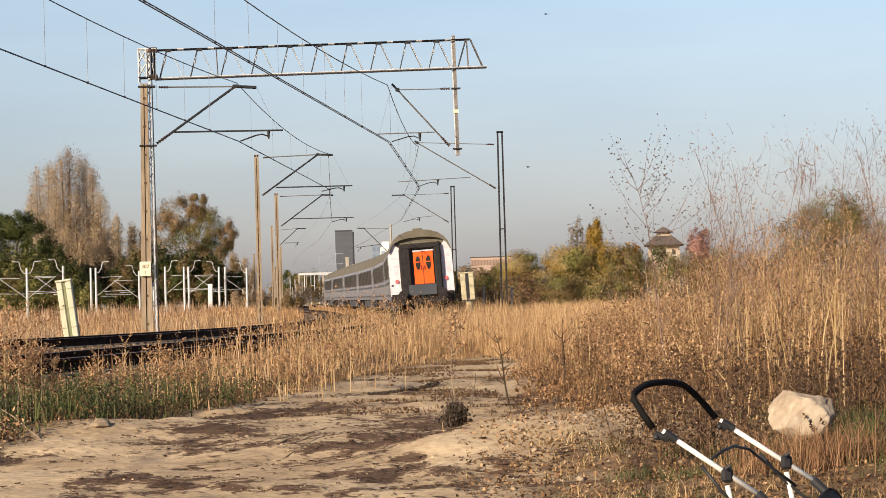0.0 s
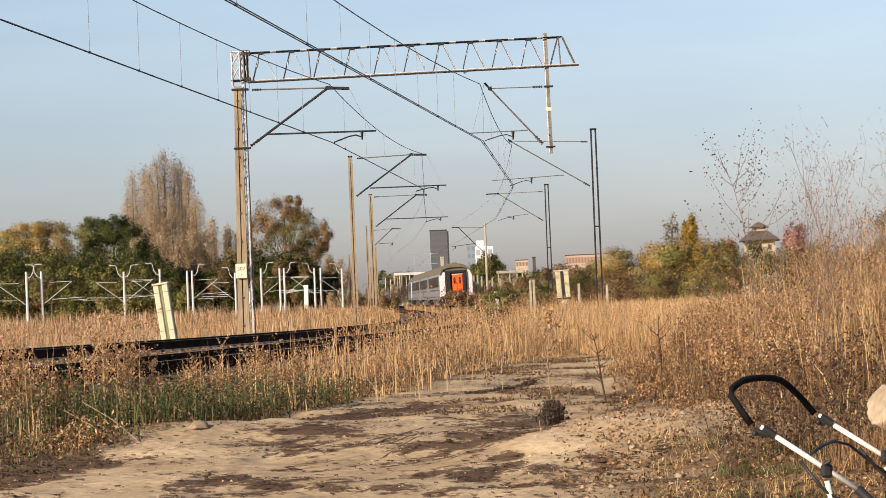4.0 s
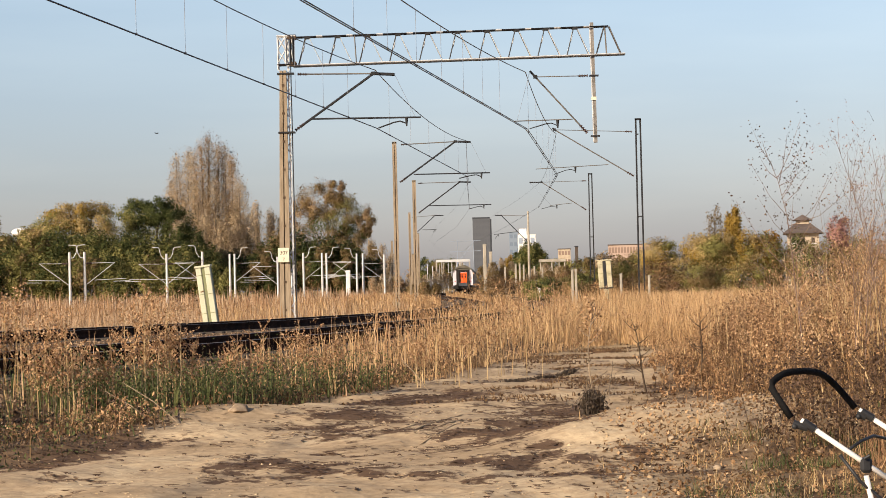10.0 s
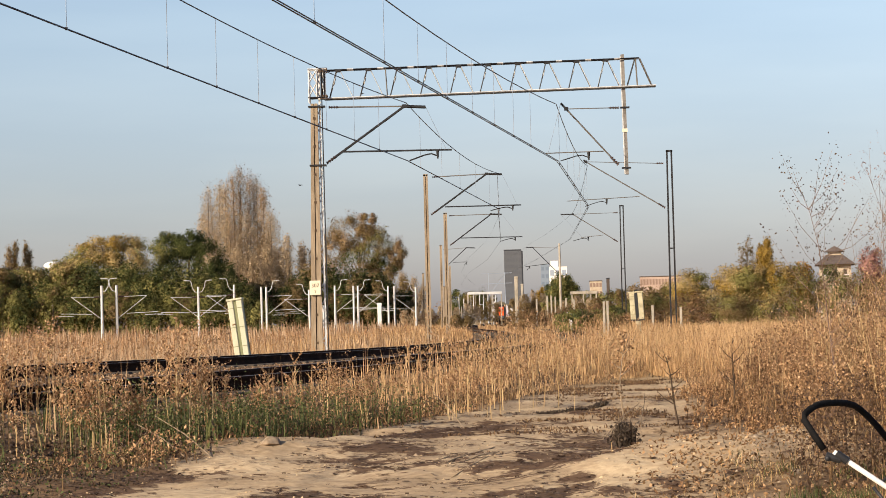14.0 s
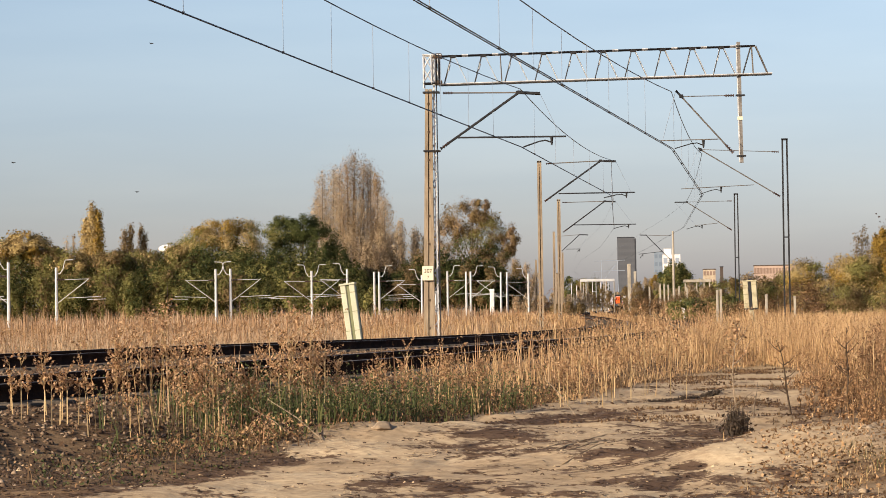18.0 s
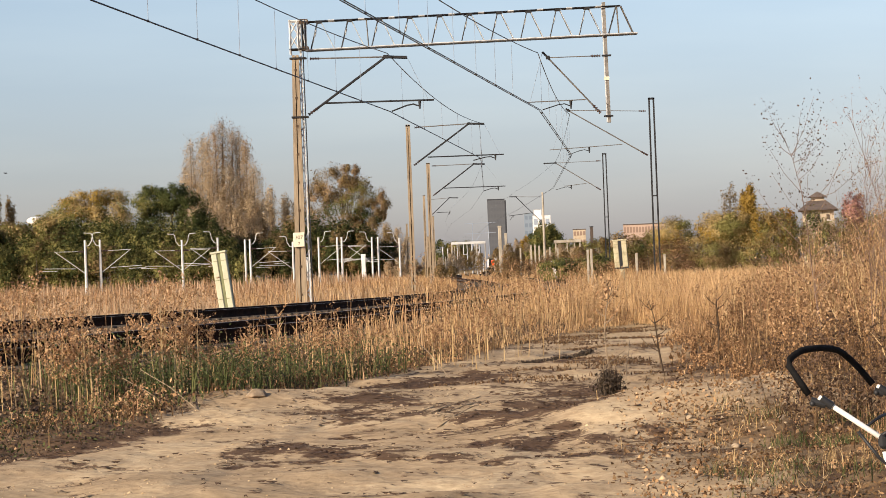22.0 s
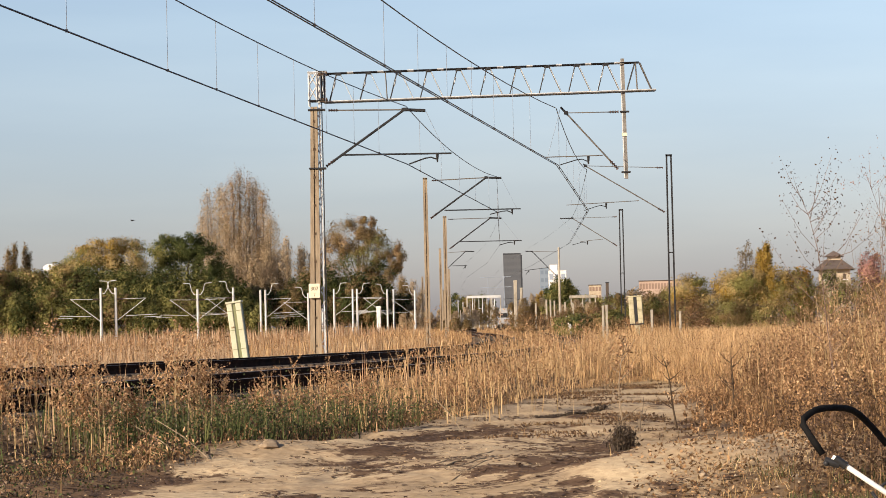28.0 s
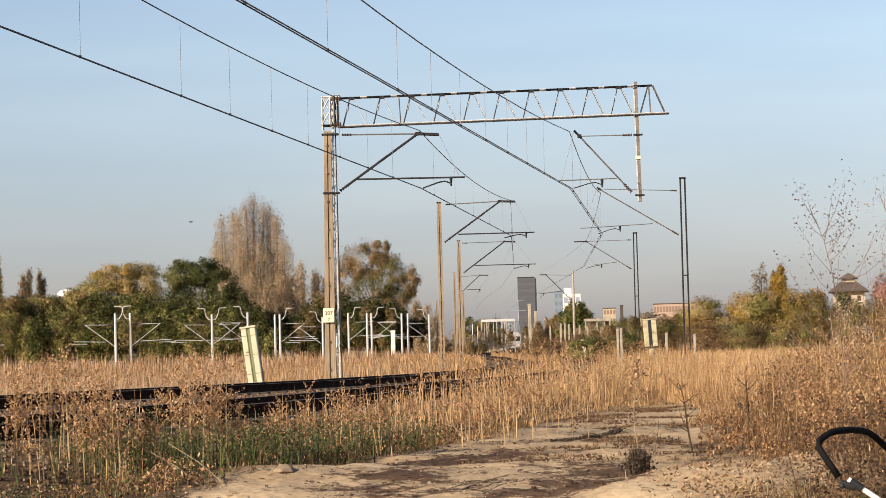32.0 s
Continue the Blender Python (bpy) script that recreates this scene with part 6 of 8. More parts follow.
def plume_tree(name, az, r, spread, z_top, label, plumes, n, leaf, mats, seed=3, twigs=0, low=0.12):
    """An upright half-bare tree: rising plumes of fine branches with a thin veil of leaves. plumes: across, top share, half width, leaf materials' number."""
    rs = np.random.default_rng(seed)
    x, y = polar(az, r)
    base = float(ground_z(x, y))
    t = empty(name, pose(x, y, base))
    H = z_top - base
    part("trunk", sweep(B(), [(0, 0, 0), (0.01 * H, 0, 0.2 * H), (0, 0, 0.5 * H), (0.01 * H, 0, 0.9 * H)], [0.022 * H, 0.016 * H, 0.009 * H, 0.002 * H], 7), "bark", t)
    fl, tv = {}, []
    for px, pt, pw, pm in plumes:
        foot = np.array([px * spread * 0.6, 0, 0.08 * H])
        tip = np.array([px * spread, rs.normal(0, 0.3 * spread), pt * H])
        part("limb", sweep(B(), [tuple(foot), tuple(foot + (tip - foot) * 0.4 + np.array([px * spread * 0.25, 0, 0])), tuple(tip)], [0.010 * H, 0.006 * H, 0.0012 * H], 5), "bark", t)
        k = int(1.6 * n / len(plumes))
        u = rs.uniform(low, 1.03, k) ** 0.85
        w = pw * spread * np.interp(u, [0, 0.3, 0.6, 0.85, 1.0, 1.05], [0.7, 1.0, 1.0, 0.8, 0.42, 0.15])
        ax = foot + (tip - foot) * u[:, None] + np.array([px * spread * 0.3, 0, 0]) * (4 * u * (1 - u))[:, None] * 0.5
        a, q = rs.uniform(0, 2 * np.pi, k), np.sqrt(rs.uniform(0, 1, k)) * w
        c = ax + np.stack([np.cos(a) * q, np.sin(a) * q, rs.normal(0, 0.01 * H, k)], 1)
        # gather in tufts
        g = c[rs.integers(0, k, k // 14)]
        k2 = int(k * 0.8)
        away = c - ax
        pick = rs.integers(0, len(g), k2)
        off = np.clip(rs.normal(0, 0.016 * H, (k2, 3)), -0.03 * H, 0.03 * H)
        c[:k2] = g[pick] + off * np.array([1, 1, 1.9])
        away[:k2] = (g[pick] - ax.mean(0)) * np.array([1, 1, 0.3]) * 0.5 + off * 9
        fl.setdefault(mats[pm], []).append((c, away + np.array([0, 0, 0.3 * pw * spread])))
        m = twigs // len(plumes)
        u = rs.uniform(0.0, 0.8, m)
        s = foot + (tip - foot) * u[:, None]
        a = rs.uniform(0, 2 * np.pi, m)
        e = s + np.stack([np.cos(a) * pw * spread * rs.uniform(0.2, 0.8, m), np.sin(a) * pw * spread * rs.uniform(0.2, 0.8, m), H * rs.uniform(0.12, 0.30, m)], 1)
        d = np.stack([-np.sin(a), np.cos(a), np.zeros(m)], 1) * 0.0011 * H
        tv.append(np.stack([s - d, s + d, e], 1))
    for mname, rows in fl.items():
        q, away = (np.concatenate(k) for k in zip(*rows))
        crown("crown", q, rs.uniform(0.5, 1.25, len(q)) * leaf * 1.12, away, mname, t)
    if twigs:
        v = np.concatenate(tv).reshape(-1, 3)
        tagged(arrays("brushwood", v, np.arange(len(v)).reshape(-1, 3), "twig", t), kind="stuff")
    return tagged(t, label, "tree")


def build_trees():
    G, O, Y, T, R, D = "lf_gold", "lf_olive", "lf_yellow", "lf_tan", "lf_brown", "lf_dark"
    # tall half-bare poplar and the brushwood round it
    plume_tree("poplar", -4.83, 340, 5.6, up(266, 340), "tall half-bare poplar with pale tan leaves", [(-0.92, 0.74, 0.20, 0), (-0.72, 0.88, 0.20, 0), (-0.5, 0.92, 0.19, 0), (-0.3, 0.90, 0.20, 0), (-0.1, 0.95, 0.20, 1), (0.06, 1.0, 0.19, 1), (0.24, 0.96, 0.20, 1), (0.42, 0.93, 0.20, 0), (0.60, 0.87, 0.20, 1), (0.78, 0.72, 0.25, 0), (-0.6, 0.62, 0.30, 0), (-0.2, 0.70, 0.34, 0), (0.2, 0.72, 0.34, 0), (0.6, 0.60, 0.32, 0), (0.95, 0.5, 0.28, 0)], 66000, 0.12, [T, "lf_russet"], 3, 900)
    plume_tree("bare_shrub", -3.75, 336, 4.4, up(150, 336), "bare pale brown brushwood below the poplar", [(-0.6, 0.9, 0.3, 0), (0, 1.0, 0.3, 0), (0.5, 0.9, 0.3, 0), (0.9, 0.75, 0.3, 0)], 6000, 0.15, [T], 4, 3200)
    plume_tree("bare_shrub", -4.9, 333, 4.6, up(135, 333), "bare pale brown brushwood below the poplar", [(-0.6, 0.9, 0.3, 0), (0, 1.0, 0.3, 0), (0.5, 0.9, 0.3, 0), (0.9, 0.75, 0.3, 0)], 6000, 0.15, [T], 5, 2800)
    for i, (az, px) in enumerate(((-3.45, 138), (-3.1, 120), (-4.2, 120), (-1.2, 84))):
        plume_tree("bare_shrub", az, 338, 3.2, up(px, 338), "bare grey-brown brushwood between the trees", [(-0.6, 0.9, 0.3, 0), (0, 1.0, 0.3, 0), (0.5, 0.9, 0.3, 0), (0.9, 0.75, 0.3, 0)], 5000, 0.12, [T if i % 2 else R], 140 + i, 4200)
    # lower lobes take some dark leaves, painting the shade inside the crown
    cluster_tree("broad_tree", -2.15, 520, 9.0, up(206, 520), "olive brown broad tree with gaps in its crown", 36000, 0.18, [(-0.25, 0.78, 0.42, 0.17, [R, "lf_russet", R]), (0.2, 0.84, 0.30, 0.12, [R, "lf_russet"]), (0.42, 0.68, 0.42, 0.15, [R, O]), (0.85, 0.6, 0.24, 0.12, ["lf_russet", R]), (-0.6, 0.62, 0.34, 0.18, [R, "lf_russet"]), (0.0, 0.55, 0.6, 0.16, [R, O, D]), (0.5, 0.48, 0.4, 0.1, [R, D])], 0.4, 5, 11, 42)
    plume_tree("bare_shrub", -1.5, 325, 3.4, up(95, 325), "low bare brown brushwood under the broad tree", [(-0.6, 0.9, 0.3, 0), (0, 1.0, 0.3, 0), (0.6, 0.8, 0.3, 0)], 5000, 0.15, [R], 6, 1800)
    # low bushes in dark leaf colours that paint the shade under the trees
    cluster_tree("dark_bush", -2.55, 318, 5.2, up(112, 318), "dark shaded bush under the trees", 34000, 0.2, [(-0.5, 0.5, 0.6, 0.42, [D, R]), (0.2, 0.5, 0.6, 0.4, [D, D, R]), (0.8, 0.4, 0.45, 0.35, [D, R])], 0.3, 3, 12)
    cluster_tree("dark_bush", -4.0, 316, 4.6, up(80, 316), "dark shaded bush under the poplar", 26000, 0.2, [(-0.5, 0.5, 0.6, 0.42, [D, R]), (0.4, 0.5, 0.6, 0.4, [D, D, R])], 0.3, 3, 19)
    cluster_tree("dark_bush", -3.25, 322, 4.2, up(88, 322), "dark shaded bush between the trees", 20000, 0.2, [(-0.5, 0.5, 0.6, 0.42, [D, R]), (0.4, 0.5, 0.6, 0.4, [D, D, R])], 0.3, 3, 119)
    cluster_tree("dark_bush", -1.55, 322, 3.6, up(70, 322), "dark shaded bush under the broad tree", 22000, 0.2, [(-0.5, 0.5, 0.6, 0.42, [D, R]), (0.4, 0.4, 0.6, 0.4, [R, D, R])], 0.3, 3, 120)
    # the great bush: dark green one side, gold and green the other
    # lit tops and shaded low lobes are put into the leaf colours
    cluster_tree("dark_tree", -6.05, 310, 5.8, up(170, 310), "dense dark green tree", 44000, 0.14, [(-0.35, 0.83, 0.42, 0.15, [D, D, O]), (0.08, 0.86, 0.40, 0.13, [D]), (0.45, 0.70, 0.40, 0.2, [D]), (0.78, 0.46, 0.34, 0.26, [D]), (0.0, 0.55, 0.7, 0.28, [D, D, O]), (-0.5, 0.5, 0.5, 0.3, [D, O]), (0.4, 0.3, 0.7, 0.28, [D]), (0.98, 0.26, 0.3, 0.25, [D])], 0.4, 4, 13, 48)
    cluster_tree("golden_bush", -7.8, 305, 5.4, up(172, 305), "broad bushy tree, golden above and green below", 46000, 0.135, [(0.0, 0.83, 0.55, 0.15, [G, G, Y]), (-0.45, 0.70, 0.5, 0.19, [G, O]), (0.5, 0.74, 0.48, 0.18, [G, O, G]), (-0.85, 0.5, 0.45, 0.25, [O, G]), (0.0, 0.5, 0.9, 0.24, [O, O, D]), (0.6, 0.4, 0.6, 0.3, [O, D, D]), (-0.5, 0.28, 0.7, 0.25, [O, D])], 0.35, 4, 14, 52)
    cluster_tree("green_bush", -9.1, 300, 5.8, up(120, 300), "dull green bushy tree with brown tips", 26000, 0.17, [(0.35, 0.78, 0.4, 0.2, [O, R, G]), (-0.4, 0.72, 0.45, 0.22, [O, R]), (0.1, 0.4, 0.9, 0.3, [D, O, O]), (-0.6, 0.35, 0.5, 0.3, [O, D])], 0.3, 4, 15)
    cluster_tree("green_bush", -10.6, 298, 5.8, up(116, 298), "dull green bushy tree with brown tips", 26000, 0.17, [(0.35, 0.75, 0.4, 0.2, [O, R]), (-0.4, 0.75, 0.45, 0.22, [R, O, G]), (0.1, 0.4, 0.9, 0.3, [D, O, O]), (-0.6, 0.35, 0.5, 0.3, [O, D])], 0.3, 4, 16)
    cluster_tree("orange_bush", -12.25, 300, 6.0, up(150, 300), "orange-brown bushy tree with green below", 28000, 0.17, [(0.1, 0.82, 0.45, 0.16, [G, R, Y]), (-0.5, 0.72, 0.45, 0.2, [R, O, Y]), (0.55, 0.6, 0.4, 0.2, [R, O]), (0.1, 0.35, 1.0, 0.28, [D, O, R])], 0.3, 4, 17)
    cluster_tree("green_bush", -14.3, 300, 6.5, up(125, 300), "olive bushy tree with golden tips", 16000, 0.2, [(0.0, 0.7, 0.6, 0.28, [G, O]), (-0.5, 0.5, 0.6, 0.35, [O, D]), (0.3, 0.35, 1.0, 0.3, [O, D])], 0.3, 4, 18)
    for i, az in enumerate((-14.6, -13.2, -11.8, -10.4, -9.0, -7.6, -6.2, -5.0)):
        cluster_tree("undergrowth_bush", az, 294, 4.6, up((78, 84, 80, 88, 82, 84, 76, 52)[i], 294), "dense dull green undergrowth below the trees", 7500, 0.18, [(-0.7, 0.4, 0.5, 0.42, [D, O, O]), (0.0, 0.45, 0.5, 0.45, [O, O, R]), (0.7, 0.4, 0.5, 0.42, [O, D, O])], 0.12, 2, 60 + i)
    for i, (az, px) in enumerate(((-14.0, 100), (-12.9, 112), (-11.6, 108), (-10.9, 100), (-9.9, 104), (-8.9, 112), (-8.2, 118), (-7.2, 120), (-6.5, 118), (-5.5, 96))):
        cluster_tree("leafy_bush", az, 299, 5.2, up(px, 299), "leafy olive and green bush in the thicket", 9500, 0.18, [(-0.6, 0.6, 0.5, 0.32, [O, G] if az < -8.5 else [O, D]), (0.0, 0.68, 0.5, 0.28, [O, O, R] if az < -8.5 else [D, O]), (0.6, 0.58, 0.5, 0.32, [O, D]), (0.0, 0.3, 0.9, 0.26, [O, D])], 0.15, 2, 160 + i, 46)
    plume_tree("columnar_poplar", -10.65, 420, 2.4, up(182, 420), "slender golden columnar poplar tree", [(-0.45, 0.9, 0.45, 0), (0.05, 1.0, 0.45, 0), (0.4, 0.95, 0.42, 1), (0.0, 0.7, 0.8, 0)], 13000, 0.24, [G, Y], 7, 200)
    plume_tree("columnar_poplar", -9.87, 430, 1.5, up(150, 430), "slender brown columnar poplar tree", [(-0.3, 0.95, 0.5, 0), (0.3, 1.0, 0.4, 0)], 4000, 0.2, [R], 8, 300)
    plume_tree("columnar_poplar", -9.55, 432, 1.2, up(148, 432), "slender brown columnar poplar tree", [(-0.2, 1.0, 0.5, 0), (0.3, 0.9, 0.4, 0)], 3500, 0.2, [R], 9, 300)
    plume_tree("bare_tree", -11.15, 430, 1.8, up(135, 430), "bare slender tree behind the bushes", [(-0.3, 0.95, 0.5, 0), (0.3, 1.0, 0.4, 0)], 700, 0.2, [T], 10, 700)
    # middle distance
    cluster_tree("green_tree", 2.38, 420, 3.3, up(82, 420), "round green tree beside the line", 12000, 0.2, [(0, 0.7, 0.6, 0.24, [D, O]), (-0.4, 0.5, 0.6, 0.25, [D, O]), (0.45, 0.5, 0.6, 0.3, [D, O])], 0.25, 4, 21)
    cluster_tree("far_bush", 0.30, 1010, 8.5, up(58, 1010), "low olive trees on the skyline", 9000, 0.42, [(-0.6, 0.6, 0.5, 0.35, [O, D]), (0.1, 0.55, 0.5, 0.3, [O, R]), (0.7, 0.5, 0.5, 0.35, [D, R])], 0.25, 3, 22)
    cluster_tree("yellow_tree", 1.95, 520, 1.6, up(55, 520), "small yellow tree by the tower", 2500, 0.25, [(0, 0.6, 0.8, 0.35, [Y])], 0.2, 3, 23)
    cluster_tree("brown_bush", 3.75, 300, 5.2, up(54, 300), "low brown-green bushes beside the line", 15000, 0.18, [(-0.8, 0.45, 0.4, 0.4, [R, O]), (-0.2, 0.5, 0.4, 0.42, [O, R]), (0.4, 0.55, 0.45, 0.4, [R, T]), (0.9, 0.5, 0.4, 0.4, [O, R])], 0.2, 3, 24)
    cluster_tree("brown_bush", 2.0, 330, 3.6, up(34, 330), "low brown-green bushes beside the line", 9000, 0.14, [(-0.6, 0.45, 0.5, 0.4, [R, "g_brown"]), (0.2, 0.5, 0.5, 0.42, [O, R]), (0.8, 0.5, 0.4, 0.4, [D, R])], 0.2, 3, 26)
    cluster_tree("green_bush", 3.1, 150, 2.3, up(14, 150), "low yellow-green bush beside the rails", 11000, 0.08, [(-0.5, 0.5, 0.5, 0.4, [O, "g_green"]), (0.4, 0.6, 0.5, 0.4, [O, "g_green"])], 0.1, 4, 25)
    for i, (az, r, px) in enumerate(((2.0, 215, 22), (2.9, 225, 26), (3.9, 150, 16), (4.7, 140, 22), (1.75, 250, 16), (-0.6, 330, 14), (3.3, 190, 20))):
        cluster_tree("dry_bush", az, r, 2.6, up(px, r), "low dry brown bush beside the line", 4200, 0.085, [(-0.5, 0.4, 0.6, 0.42, [R, "g_brown", "g_rust"]), (0.4, 0.45, 0.6, 0.42, [R, "g_stalk", "g_rust"])], 0.08, 3, 80 + i)
    for i, (az, r, px) in enumerate(((0.25, 345, 26), (0.75, 400, 30), (-0.35, 400, 24), (1.55, 300, 40), (1.75, 330, 46), (0.0, 280, 8), (2.75, 260, 34), (3.15, 240, 30), (-0.9, 310, 24), (4.3, 190, 26))):
        plume_tree("bare_shrub", az, r, 2.4, up(px, r), "bare brown brushwood beside the line", [(-0.6, 0.85, 0.3, 0), (0, 1.0, 0.32, 0), (0.5, 0.9, 0.3, 0)], 4200, 0.10, [R if i % 2 else T], 240 + i, 900)
    # trees beyond the weeds
    cluster_tree("olive_tree", 5.85, 170, 3.3, up(82, 170), "olive yellow bushy tree", 26000, 0.075, [(-0.5, 0.68, 0.5, 0.28, [G, Y, O]), (0.4, 0.72, 0.5, 0.26, [Y, G]), (0, 0.4, 1.0, 0.3, [O, G, G])], 0.2, 4, 31)
    cluster_tree("olive_tree", 7.0, 165, 2.8, up(92, 165), "olive bushy tree with yellow tips", 24000, 0.075, [(-0.4, 0.72, 0.5, 0.24, [G, O]), (0.25, 0.65, 0.55, 0.3, [G, Y]), (0, 0.35, 0.9, 0.3, [O, G, R])], 0.2, 4, 32)
    plume_tree("yellow_poplar", 6.95, 166, 0.7, up(122, 166), "slender bright yellow poplar", [(-0.3, 0.92, 0.6, 0), (0.2, 1.0, 0.6, 0)], 7000, 0.09, [Y], 38, 100)
    plume_tree("bare_tree", 6.52, 166, 0.9, up(126, 166), "half-bare dark tree among the bushes", [(-0.3, 0.92, 0.4, 0), (0.2, 1.0, 0.4, 0), (0.6, 0.9, 0.3, 0)], 1200, 0.09, [R], 39, 300)
    cluster_tree("green_hedge", 5.2, 158, 3.6, up(42, 158), "dull olive hedge under the trees", 22000, 0.065, [(-0.7, 0.5, 0.4, 0.42, [O, R, D]), (0.0, 0.5, 0.45, 0.45, [O, R, "g_rust"]), (0.7, 0.5, 0.45, 0.42, [O, R])], 0.1, 3, 33)
    cluster_tree("orange_tree", 7.78, 175, 0.95, up(90, 175), "small orange-leaved tree by the hedge", 5000, 0.10, [(0, 0.65, 0.7, 0.3, ["lf_orange", Y]), (0.2, 0.4, 0.8, 0.25, ["lf_orange", R])], 0.12, 3, 34)
    cluster_tree("brown_hedge", 8.5, 165, 3.6, up(84, 165), "dull brown-green hedge before the house", 22000, 0.075, [(-0.7, 0.5, 0.45, 0.42, [O, R]), (0.0, 0.5, 0.45, 0.42, [O, R, D]), (0.7, 0.52, 0.45, 0.45, [R, O])], 0.1, 3, 35)
    cluster_tree("brown_hedge", 10.6, 160, 4.0, up(80, 160), "dull brown hedge behind the weeds", 15000, 0.08, [(-0.7, 0.5, 0.45, 0.42, [O, R]), (0.0, 0.5, 0.45, 0.42, [R, T]), (0.7, 0.52, 0.45, 0.45, [R, O])], 0.1, 3, 40)
    cluster_tree("red_shrub", 9.3, 90, 0.62, up(112, 90), "dusky red-leaved shrub behind the weeds", 7000, 0.045, [(0, 0.76, 0.7, 0.2, ["lf_red"]), (0, 0.5, 0.8, 0.2, [R])], 0.06, 4, 36)
    cluster_tree("brown_tree", 12.25, 70, 1.55, up(170, 70), "round olive-brown tree behind the weeds", 42000, 0.028, [(0.05, 0.78, 0.6, 0.2, [R, O, R]), (-0.4, 0.6, 0.6, 0.24, [R, O]), (0.45, 0.62, 0.55, 0.24, [O, R]), (0, 0.4, 0.9, 0.24, [R, G])], 0.12, 5, 37)


build_trees()


# ---- poles, boxes and posts along the line ----
def silver_pole(az, r, top, arms, label, bottom=-1.0, turn=1):
    """A slim silver line pole with a curved horn on top and tubular arms; arms: directions -1 and 1."""
    x, y = polar(az, r)
    p = empty("line_pole", pose(x, y, 0))
    part("pole", bar(B(), (0, 0, bottom), (0, 0, top), 0.14, 8, 0.11), "silver", p)
    for s in arms:
        hs = s * turn
        part("upper_arm", bar(B(), (0, 0, top - 1.05), (s * 2.7, 0, top - 1.0), 0.024, 6), "silver", p)
        part("strut", bar(B(), (0, 0, top - 3.1), (s * 2.8, 0, top - 0.98), 0.028, 6), "silver", p)
        part("lower_arm", bar(B(), (s * 0.9, 0, top - 2.6), (s * 3.8, 0, top - 2.5), 0.026, 6), "silver", p)
        part("steady_arm", bar(B(), (s * 2.6, 0, top - 2.75), (s * 4.2, 0, top - 2.72), 0.024, 5), "pale", p)
        part("horn", sweep(B(), [(hs * 0.1, 0, top - 0.55), (hs * 0.35, 0, top - 0.5), (hs * 0.6, 0, top - 0.1), (hs * 0.72, 0, top + 0.5), (hs * 0.8, 0, top + 0.62), (hs * 1.45, 0, top + 0.66)], 0.036, 6), "silver", p, "curved pale horn")
        part("insulator", insulator(B(), (s * 0.1, 0, top - 1.05), (s * 0.7, 0, top - 1.04), 0.11), "ceramic", p)
    return tagged(p, label, "line pole", "silver line poles")


def post(az, r, top, bottom, w, material, label, name="post"):
    x, y = polar(az, r)
    p = empty(name, pose(x, y, 0))
    part("shaft", box(B(), -w / 2, -w / 2, bottom, w / 2, w / 2, top, w * 0.12), material, p)
    part("cap", box(B(), -w * 0.56, -w * 0.56, top - w * 0.4, w * 0.56, w * 0.56, top + w * 0.2, w * 0.1), material, p)
    return tagged(p, label, "post", "posts beside the line")


def panel_box(x, y, z0, z1, w, lean, label, on_post, skin="cream"):
    """Two cream strips with a dark joint between them, in a slim housing."""
    b = empty("equipment_cabinet", pose(x, y, z0, 0, lean, -8))
    h = z1 - z0
    for s in (-1, 1):
        st = part("cream_strip", box(B(), s * w * 0.30 - w * 0.19, -0.07, 0, s * w * 0.30 + w * 0.19, 0.07, h, 0.015), skin, b, "cream plastic strip")
        for k in (0.18, 0.52, 0.86):
            part("seam", box(B(), s * w * 0.30 - w * 0.19, -0.076, h * k, s * w * 0.30 + w * 0.19, -0.068, h * k + 0.012), "olive", st)
    # olive back and seams: shade behind the strips put into the colour
    part("back", box(B(), -w * 0.5, 0.05, 0.02, w * 0.5, 0.12, h * 0.98), "olive", b, "back coloured olive for its shade")
    part("joint", box(B(), -w * 0.10, -0.08 if on_post else -0.04, 0.0, w * 0.10, 0.05, h + (0.12 if on_post else 0)), "black" if on_post else "olive", b, "dark joint")
    part("cap", box(B(), -w * 0.54, -0.09, h, w * 0.54, 0.13, h + 0.05, 0.01), skin, b)
    if on_post:
        part("leg", box(B(), -0.10, -0.05, -1.4, 0.10, 0.07, 0.0), skin, b, "cream leg")
        part("bracket", box(B(), -w * 0.5, -0.1, -0.06, w * 0.5, 0.1, 0.0), "black", b)
    else:
        part("foot", box(B(), -w * 0.45, -0.06, -0.6, w * 0.45, 0.1, 0.0), skin, b)
    return tagged(b, label, "cabinet")


